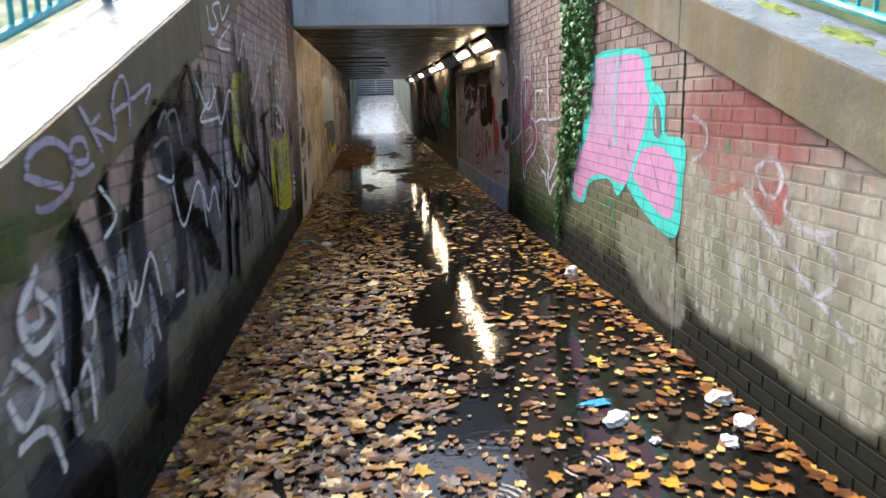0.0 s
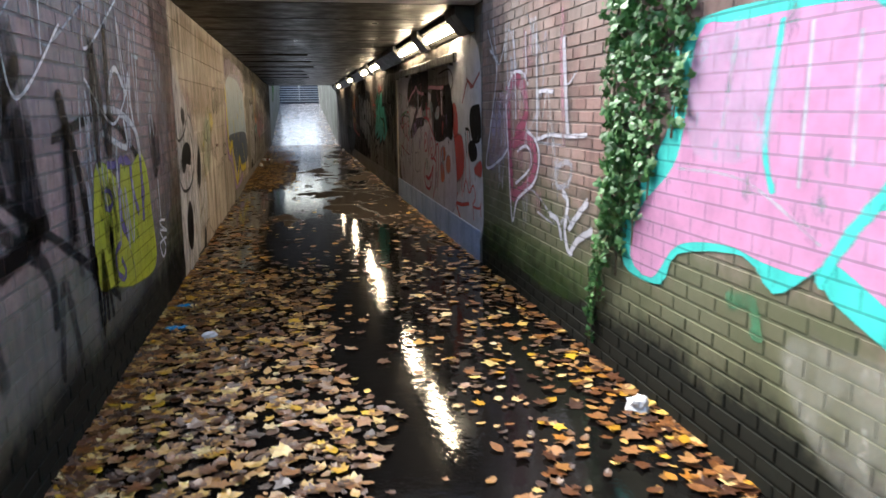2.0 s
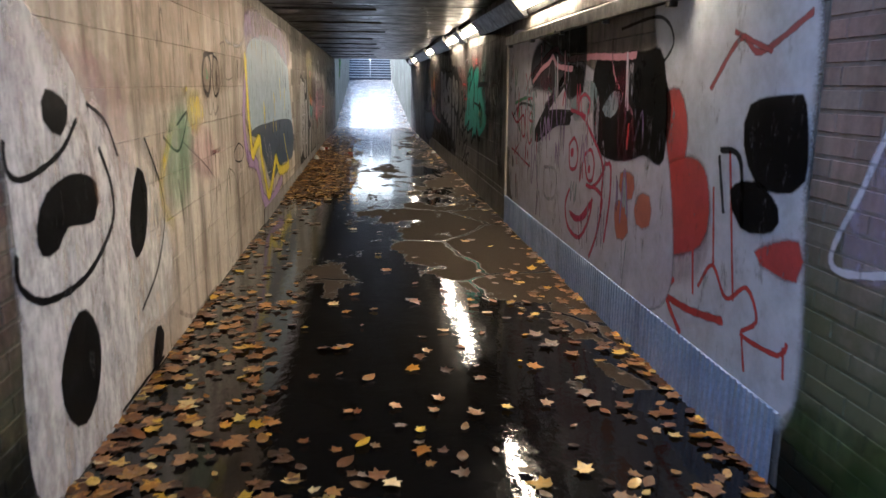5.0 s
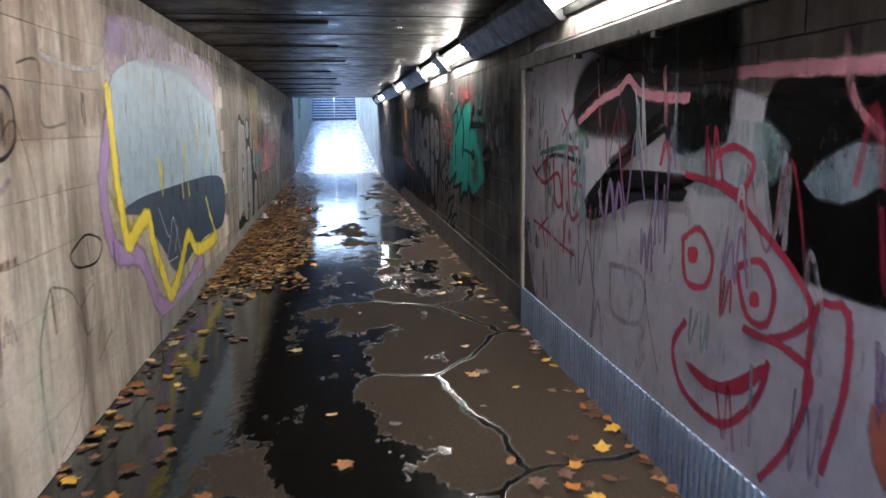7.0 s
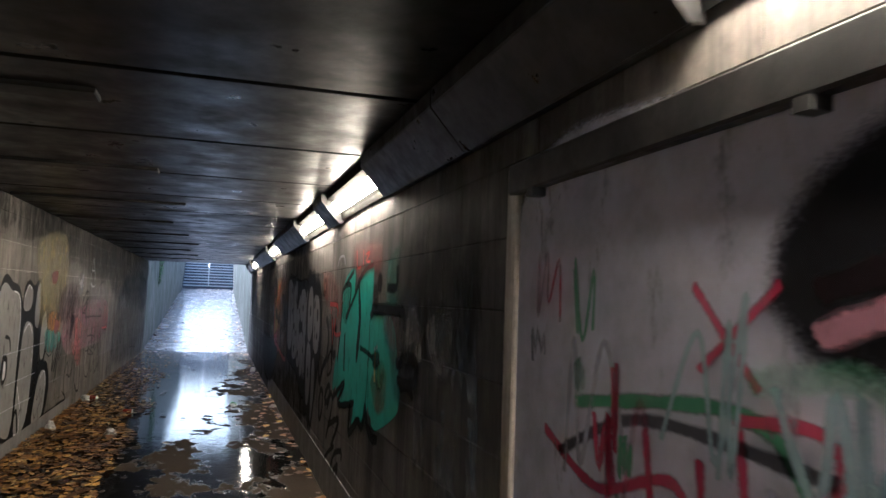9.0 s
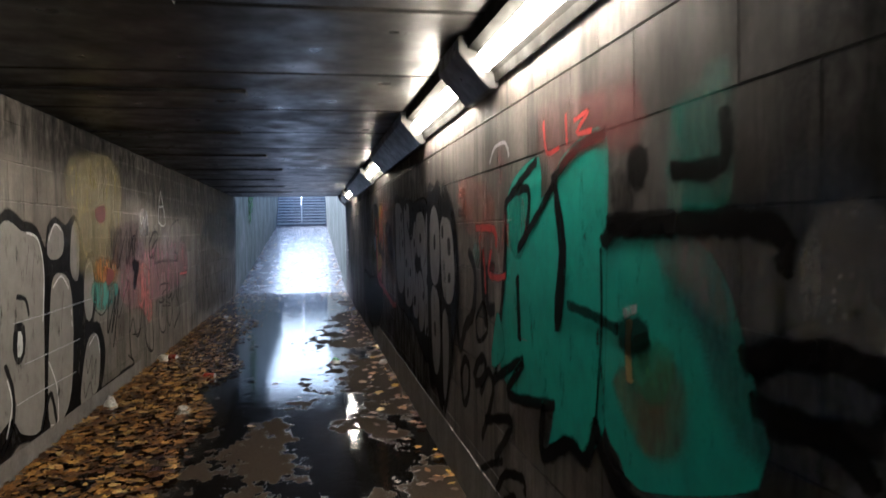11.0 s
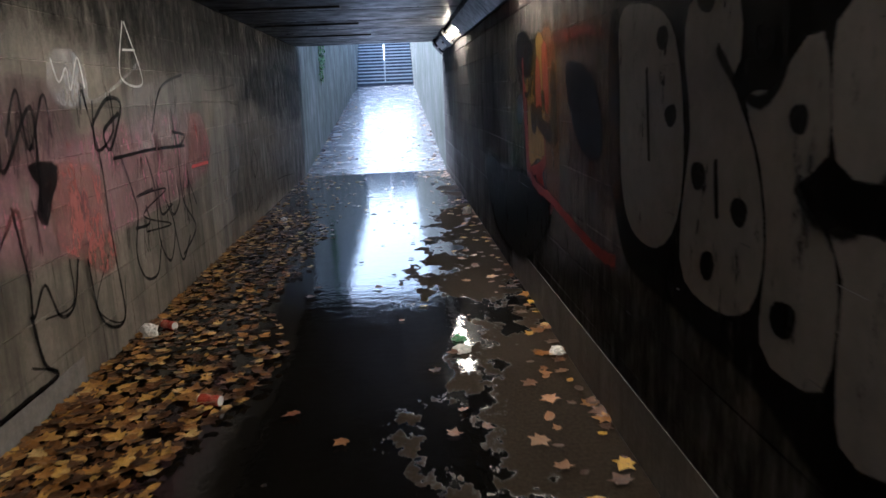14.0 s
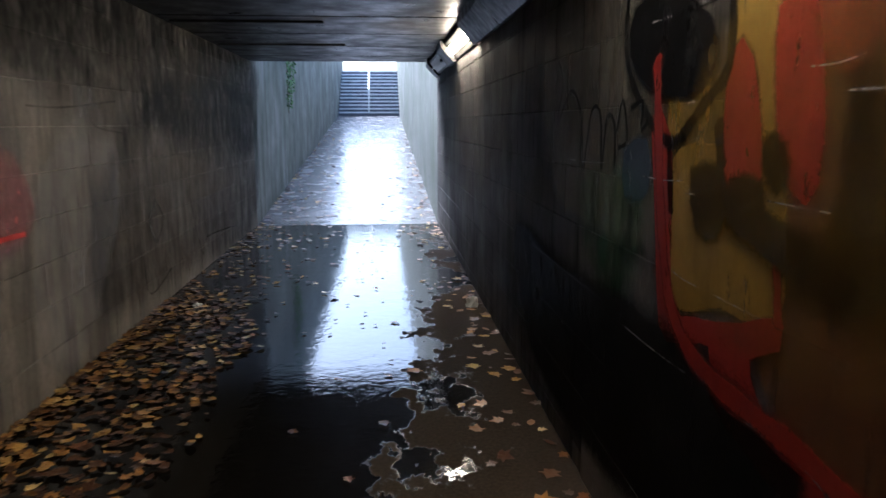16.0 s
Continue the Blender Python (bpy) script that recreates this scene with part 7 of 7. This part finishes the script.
def ivy(side, label, strands, density):
    """Hanging ivy: strands as (y, top, foot, spread)."""
    rnd = random.Random(7)
    plant = tagged(new("ivy"), label, "ivy")
    x0, s = (XR, -1) if side == "R" else (XL, 1)
    items = []
    for y, top, foot, spread, lean in strands:
        bm = bmesh.new()
        pts = []
        k = 9
        for i in range(k + 1):
            t = i / k
            pts.append(Vector((x0 + s * 0.02, y + lean * t + 0.03 * math.sin(6 * t + y * 5), top + (foot - top) * t)))
        for a, b in zip(pts, pts[1:]):
            tube(bm, a, b, 0.006, 5)
        part("stem", bm, STEM, plant)
        for _ in range(int(density * (top - foot))):
            t = rnd.random()
            p = pts[int(t * k)]
            size = rnd.uniform(0.04, 0.085) * (1.0 - 0.35 * t)
            off = rnd.gauss(0, spread * (1 - 0.55 * t))
            q = Vector((x0 + s * rnd.uniform(0.012, 0.035 + 0.1 * (1 - t)), p.y + off, p.z + rnd.uniform(-0.12, 0.12)))
            m = Matrix.Translation(q) @ Matrix.Rotation(radians(-90 * s + rnd.uniform(-45, 45)), 4, "Y") @ Matrix.Rotation(rnd.uniform(-0.9, 0.9), 4, "X") @ Matrix.Rotation(radians(90) + rnd.uniform(-1.2, 1.2), 4, "Z") @ Matrix.Scale(size, 4)
            v, f = leaf_geometry("ivy", 0.35, rnd)
            items.append((v, f, m))
    tagged(joined("leaves", items, IVY, plant, "glossy green lobed leaves"), kind="stuff")


ivy("R", "thick green ivy trailing down the brick wall", [(7.75, 2.9, 1.3, 0.09, 0.05), (7.9, 2.95, 1.0, 0.1, 0.1), (8.05, 3.0, 0.75, 0.1, 0.1), (8.2, 3.05, 0.55, 0.1, 0.15), (8.35, 3.05, 0.9, 0.09, 0.1), (8.3, 1.2, 0.1, 0.05, 0.4)], 300)
ivy("L", "small clump of ivy on the far ramp wall", [(39.6, 3.2, 1.7, 0.25, 0.1), (40.2, 2.8, 1.8, 0.25, 0.1)], 140)

# ---- litter ----
PAPER = mottled("wet_paper", (0.62, 0.62, 0.6), (0.74, 0.74, 0.72), (0.8, 0.8, 0.79), 0.5, 9, 60, bump=0.3)
BLUEWRAP = mottled("blue_wrapper", (0.02, 0.18, 0.42), (0.04, 0.3, 0.6), (0.2, 0.5, 0.75), 0.25, 20, 60, bump=0.1)
REDCAN = mottled("red_can_paint", (0.35, 0.05, 0.03), (0.5, 0.09, 0.06), (0.55, 0.25, 0.2), 0.3, 14, 60, bump=0.1)
GREENWRAP = mottled("green_wrapper", (0.05, 0.3, 0.1), (0.2, 0.5, 0.25), (0.6, 0.7, 0.6), 0.3, 22, 60, bump=0.1)


def crumpled(name, label, category, x, y, sx, sy, sz, mat, seed, z=0.0, tilt=0.0):
    rnd = random.Random(seed)
    bm = bmesh.new()
    bmesh.ops.create_icosphere(bm, subdivisions=3, radius=1)
    for v in bm.verts:
        n = noise.noise(v.co * 1.7 + Vector((seed, 0, 0))) + 0.6 * abs(noise.noise(v.co * 4 + Vector((0, seed, 0))))
        v.co *= 0.8 + 0.5 * n
        v.co.z = max(v.co.z, -0.45)
    z0 = min(v.co.z for v in bm.verts)
    bmesh.ops.transform(bm, matrix=Matrix.Translation((x, y, z - z0 * sz + 0.002)) @ Matrix.Rotation(tilt, 4, "X") @ Matrix.Rotation(0 if tilt else rnd.uniform(0, 6.28), 4, "Z") @ Matrix.Diagonal((sx, sy, sz, 1)), verts=bm.verts)
    return tagged(part(name, bm, mat), label, category, "litter")


def can(label, x, y, turn, mat):
    c = tagged(new("drink_can"), label, "can", "litter")
    m = Matrix.Translation((x, y, 0.03)) @ Matrix.Rotation(turn, 4, "Z") @ Matrix.Rotation(radians(90), 4, "X")
    bm = bmesh.new()
    rings = [(0.024, -0.06), (0.032, -0.052), (0.032, -0.02), (0.027, 0.0), (0.031, 0.02), (0.032, 0.052), (0.026, 0.06)]
    vs = [[bm.verts.new(m @ Vector((r * math.cos(a * math.pi / 8), 0.85 * r * math.sin(a * math.pi / 8), z))) for a in range(16)] for r, z in rings]
    for p, q in zip(vs, vs[1:]):
        for i in range(16):
            bm.faces.new((p[i], p[(i + 1) % 16], q[(i + 1) % 16], q[i]))
    part("can_body", bm, mat, c)
    for z in (-0.06, 0.06):
        bm = bmesh.new()
        bmesh.ops.create_cone(bm, cap_ends=True, segments=16, radius1=0.025, radius2=0.025, depth=0.003, matrix=m @ Matrix.Translation((0, 0, z)))
        part("can_end", bm, WHITE_METAL, c, "bare metal can end")


for i, (x, y, sx, sy, sz) in enumerate([(1.15, 4.99, 0.1, 0.05, 0.03), (1.72, 5.14, 0.07, 0.05, 0.045), (1.7, 4.86, 0.07, 0.05, 0.04), (1.56, 4.72, 0.055, 0.04, 0.02), (1.25, 4.77, 0.03, 0.025, 0.015), (1.72, 7.86, 0.07, 0.06, 0.05), (-0.76, 26.3, 0.07, 0.06, 0.06), (1.23, 25.66, 0.07, 0.05, 0.025), (1.76, 25.53, 0.05, 0.06, 0.03), (-0.52, 30.64, 0.04, 0.04, 0.03), (-0.74, 23.9, 0.05, 0.06, 0.08), (-0.09, 23.58, 0.07, 0.06, 0.05), (1.72, 30.49, 0.08, 0.06, 0.06), (-0.45, 9.5, 0.06, 0.05, 0.03)]):
    crumpled("crumpled_paper", "crumpled white paper scrap lying on the wet floor", "paper", x, y, sx, sy, sz, PAPER, i + 1)
for i, (x, y) in enumerate([(1.12, 5.2), (-0.72, 10.34), (-0.7, 9.76)]):
    crumpled("wrapper", "bright blue plastic wrapper among fallen leaves", "wrapper", x, y, 0.09, 0.035, 0.012, BLUEWRAP, 30 + i)
MOSS = mottled("moss", (0.05, 0.08, 0.01), (0.13, 0.17, 0.02), (0.24, 0.25, 0.04), 0.95, 14, 70, bump=0.6)
for i, (y, w, ln) in enumerate([(4.5, 0.07, 0.25), (4.95, 0.08, 0.22), (5.5, 0.05, 0.2), (6.4, 0.05, 0.25)]):
    c = crumpled("moss_cushion", "yellow-green moss growing on the sloping coping", "moss", XR + 0.26, y, w, ln, 0.025, MOSS, 60 + i, cope_z(y) + 0.27, math.atan(0.305))
crumpled("wrapper", "green and white torn wrapper on the floor", "wrapper", 1.23, 25.86, 0.04, 0.05, 0.02, GREENWRAP, 41)
can("dented red drink can lying among leaves", -0.67, 26.43, 0.9, REDCAN)
can("dented red drink can lying on wet floor", -0.08, 25.1, 1.2, REDCAN)

# ---- fallen leaves ----
rnd = random.Random(11)


def leaf_pose(x, y, z, size):
    return Matrix.Translation((x, y, z)) @ Matrix.Rotation(rnd.uniform(0, 6.28), 4, "Z") @ Matrix.Rotation(rnd.gauss(0, 0.09), 4, "X") @ Matrix.Rotation(rnd.gauss(0, 0.09), 4, "Y") @ Matrix.Scale(size, 4)


def floor_z(y):
    return 0.0 if y < YF else (y - YF) / (YS + 0.1 - YF) * ZS


def scatter(count, x0, x1, y0, y1, lean=0.0, size=(0.045, 0.105), pile=0.012):
    """Leaf poses over a stretch of floor; lean > 0 crowds them to x0, < 0 to x1."""
    out = []
    for _ in range(count):
        u = rnd.random()
        u = u ** (1 + lean) if lean >= 0 else 1 - u ** (1 - lean)
        y = rnd.uniform(y0, y1) + rnd.gauss(0, 0.35)
        edge = 0.28 * noise.noise(Vector((y * 0.8, x0, 1.0)))
        x = x0 + (x1 + (edge if lean > 0 else 0) - x0 - (edge if lean < 0 else 0) * 0) * u
        x = min(max(x + (edge if lean < 0 else 0) * (1 - u), XL + 0.02), XR - 0.02)
        out.append((x, y, floor_z(y) + 0.006 + rnd.random() * pile, rnd.uniform(*size)))
    return out


near = scatter(170, XL + 0.03, 0.3, 3.2, 8.5, 0.6) + scatter(36, 0.3, 1.3, 3.2, 8.5) + scatter(70, 1.1, XR - 0.03, 3.2, 8.5, -0.7)
carpet = scatter(1900, XL + 0.02, 0.4, 1.5, 11.3, 0.7) + scatter(120, 0.1, 1.2, 1.5, 4.6) + scatter(90, 0.1, 1.2, 4.6, 11.3, 0.0, (0.03, 0.09)) + scatter(620, 0.9, XR - 0.02, 1.5, 11.3, -1.2)
carpet += scatter(330, XL + 0.02, -0.1, 11.3, 14.2, 0.9) + scatter(150, 1.2, XR - 0.03, 11.3, 14.5, -1.5) + scatter(70, -0.2, 1.5, 11.3, 14.5)
carpet += scatter(90, XL + 0.02, -0.3, 14.2, 18.5, 1.4) + scatter(120, 1.45, XR - 0.03, 14.5, 24, -1.8) + scatter(24, -0.2, 1.5, 14.5, 20)
carpet += scatter(60, XL + 0.02, 1.7, 23, 31) + scatter(150, XL + 0.1, 1.7, 29, 36, 0.0, (0.025, 0.07)) + scatter(110, 1.5, XR - 0.03, 24, 32, -1.8)
carpet += scatter(420, XL + 0.03, 0.4, 33.5, 50, 1.0) + scatter(300, 1.0, XR - 0.03, 33.5, 50, -1.0)
mulch = scatter(3200, XL + 0.02, 0.1, 18.8, 25.5, 0.45, (0.05, 0.105), 0.035) + scatter(1500, XL + 0.02, 0.05, 25.5, 31.0, 0.8, (0.04, 0.085), 0.02) + scatter(120, XL + 0.02, 0.0, 31, 35, 1.0, (0.04, 0.08))
mulch += scatter(5200, XL + 0.02, 0.35, 2.0, 11.3, 0.8, (0.03, 0.1), 0.006) + scatter(500, 0.2, 1.0, 2.0, 5.5, 0.0, (0.02, 0.06), 0.003) + scatter(900, 0.8, XR - 0.02, 2.0, 11.3, -0.9, (0.035, 0.07), 0.003)
shapes = []
for i in range(8):
    v, f = leaf_geometry("maple" if i < 6 else "oval", 0.12, rnd)
    me = bpy.data.meshes.new("leaf")
    me.from_pydata(v, [], f)
    me.materials.append(AUTUMN)
    shapes.append(me)
litter = tagged(new("fallen_leaves"), "wet brown and yellow autumn leaves strewn over the floor", "leaves")
for i, (x, y, z, size) in enumerate(near):
    ob = part("leaf", shapes[i % 8], None, litter)
    ob.matrix_basis = leaf_pose(x, y, z + 0.004, size)
items = [(*leaf_geometry("maple" if rnd.random() < 0.75 else "oval", 0.12, rnd), leaf_pose(x, y, z, s)) for x, y, z, s in carpet]
tagged(joined("leaf_carpet", items, AUTUMN, litter), kind="stuff")
items = [(*leaf_geometry("maple" if rnd.random() < 0.5 else "oval", 0.3, rnd), leaf_pose(x, y, z, s)) for x, y, z, s in mulch]
tagged(joined("leaf_mulch", items, MULCH), "trodden brown leaf mulch along the tunnel wall foot", "leaves", kind="stuff")

# ---- rain rings in the puddle ----
WATER, wa_n, wa_l, wa_b = material("rain_water", 0.04)
wa_b.inputs["Base Color"].default_value, wa_b.inputs["IOR"].default_value = (0.012, 0.011, 0.01, 1), 1.33
rings = tagged(new("rain_rings"), "concentric rings of raindrops in a shallow puddle", "puddle")
for cx, cy, n_rings in ((0.45, 4.35, 5), (0.75, 4.2, 4), (0.3, 3.95, 4), (0.62, 3.8, 3), (0.9, 4.6, 3)):
    for k in range(n_rings):
        r = 0.03 + 0.035 * k
        bm = bmesh.new()
        for i in range(28):
            a = 2 * math.pi * i / 28
            for d, z in ((-0.009, 0.002), (0.0, 0.0055), (0.009, 0.002)):
                bm.verts.new((cx + (r + d) * math.cos(a), cy + (r + d) * math.sin(a), z))
        bm.verts.ensure_lookup_table()
        for i in range(28):
            j = (i + 1) % 28
            for q in (0, 1):
                bm.faces.new((bm.verts[3 * i + q], bm.verts[3 * i + q + 1], bm.verts[3 * j + q + 1], bm.verts[3 * j + q]))
        bmesh.ops.recalc_face_normals(bm, faces=bm.faces)
        part("ring", bm, WATER, rings)

# ---- blocks of the tunnel walls ----
def block_wall(wall, x_face, s, base, course, length, mat, near0, near1, split=99.0, past=None):
    """Painted blocks in courses, their joints recessed."""
    rest = {False: ([], []), True: ([], [])}
    shared = {}
    r = 0
    z = base - course
    while z < CEIL - 0.02:
        za, zb = max(z + 0.0014, 0.0), min(z + course - 0.0014, CEIL - 0.002)
        y = YP + (0.5 * length if r % 2 else 0.0) - length
        while y < YF:
            ya, yb = max(y + 0.0012, YP + 0.001), min(y + length - 0.0012, YF - 0.001)
            if yb - ya > 0.03 and zb - za > 0.02:
                c = 0.0025
                pts = [(0, ya, za), (0, yb, za), (0, yb, zb), (0, ya, zb), (s * 0.008, ya + c, za + c), (s * 0.008, yb - c, za + c), (s * 0.008, yb - c, zb - c), (s * 0.008, ya + c, zb - c)]
                quads = [(4, 5, 6, 7), (0, 1, 5, 4), (1, 2, 6, 5), (2, 3, 7, 6), (3, 0, 4, 7)]
                if near0 < ya and yb < near1 and 0.3 < za:
                    k = (round(yb - ya, 3), round(zb - za, 3), ya > split)
                    if k not in shared:
                        me = bpy.data.meshes.new("block")
                        me.from_pydata([(p[0], p[1] - ya, p[2] - za) for p in pts], [], quads)
                        me.materials.append(past if ya > split else mat)
                        shared[k] = me
                    ob = part("block", shared[k], None, wall)
                    ob.location = (x_face - s * 0.008, ya, za)
                else:
                    vs, fs = rest[ya > split]
                    o = len(vs)
                    vs += [(x_face - s * 0.008 + p[0], p[1], p[2]) for p in pts]
                    fs += [tuple(o + i for i in q) for q in quads]
            y += length
        z += course
        r += 1
    for after, (vs, fs) in rest.items():
        if vs:
            me = bpy.data.meshes.new("blockwork")
            me.from_pydata(vs, [], fs)
            tagged(part("blockwork", me, past if after else mat, wall), kind="stuff")


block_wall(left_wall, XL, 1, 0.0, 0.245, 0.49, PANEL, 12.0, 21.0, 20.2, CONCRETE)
block_wall(right_wall, XR, -1, 0.10, 0.24, 0.48, PANEL_MID, 12.5, 21.5, 27.2, PANEL_DARK)

# ---- bricks of the ramp walls ----
def brick_wall(wall, x_face, s, near0, near1, clay):
    vs, fs = [], []
    rb = random.Random(5)
    L, H, c = 0.215, 0.065, 0.004
    shared = None
    r = 0
    while r * 0.075 < 3.3:
        za = r * 0.075
        y = -22.5 - (0.5 * 0.225 if r % 2 else 0)
        y += 0.225 * math.floor((0.6 - y) / 0.225)
        while y < YP - 0.02:
            ya, yb = y, min(y + L, YP - 0.002)
            if za + H < cope_z(ya) + 0.1 + (9 if ya > 9.4 else 0) and yb - ya > 0.03:
                d = rb.uniform(-0.0015, 0.0015)
                pts = [(0, 0, 0), (0, yb - ya, 0), (0, yb - ya, H), (0, 0, H), (s * (0.01 + d), c, c), (s * (0.01 + d), yb - ya - c, c), (s * (0.01 + d), yb - ya - c, H - c), (s * (0.01 + d), c, H - c)]
                quads = [(4, 5, 6, 7), (0, 1, 5, 4), (1, 2, 6, 5), (2, 3, 7, 6), (3, 0, 4, 7)]
                if near0 < ya < near1 and 0.45 < za < 1.5 and yb - ya > 0.2:
                    if shared is None:
                        shared = bpy.data.meshes.new("brick")
                        shared.from_pydata(pts, [], quads)
                        shared.materials.append(clay)
                    ob = part("brick", shared, None, wall)
                    ob.location = (x_face - s * 0.01, ya, za)
                else:
                    o = len(vs)
                    vs += [(x_face - s * 0.01 + p[0], ya + p[1], za + p[2]) for p in pts]
                    fs += [tuple(o + i for i in q) for q in quads]
            y += 0.225
        r += 1
    me = bpy.data.meshes.new("brickwork")
    me.from_pydata(vs, [], fs)
    tagged(part("brickwork", me, clay, wall), kind="stuff")


brick_wall(brick_left, XL, 1, 5.0, 9.4, BRICK_RED)
brick_wall(brick_right, XR, -1, 5.0, 9.4, BRICK)
structure("movement_joint", box(XR - 0.003, XR + 0.008, 5.972, 5.99, 0.0, cope_z(5.98) - 0.01), STEEL, "black vertical movement joint in the brick wall", "joint")
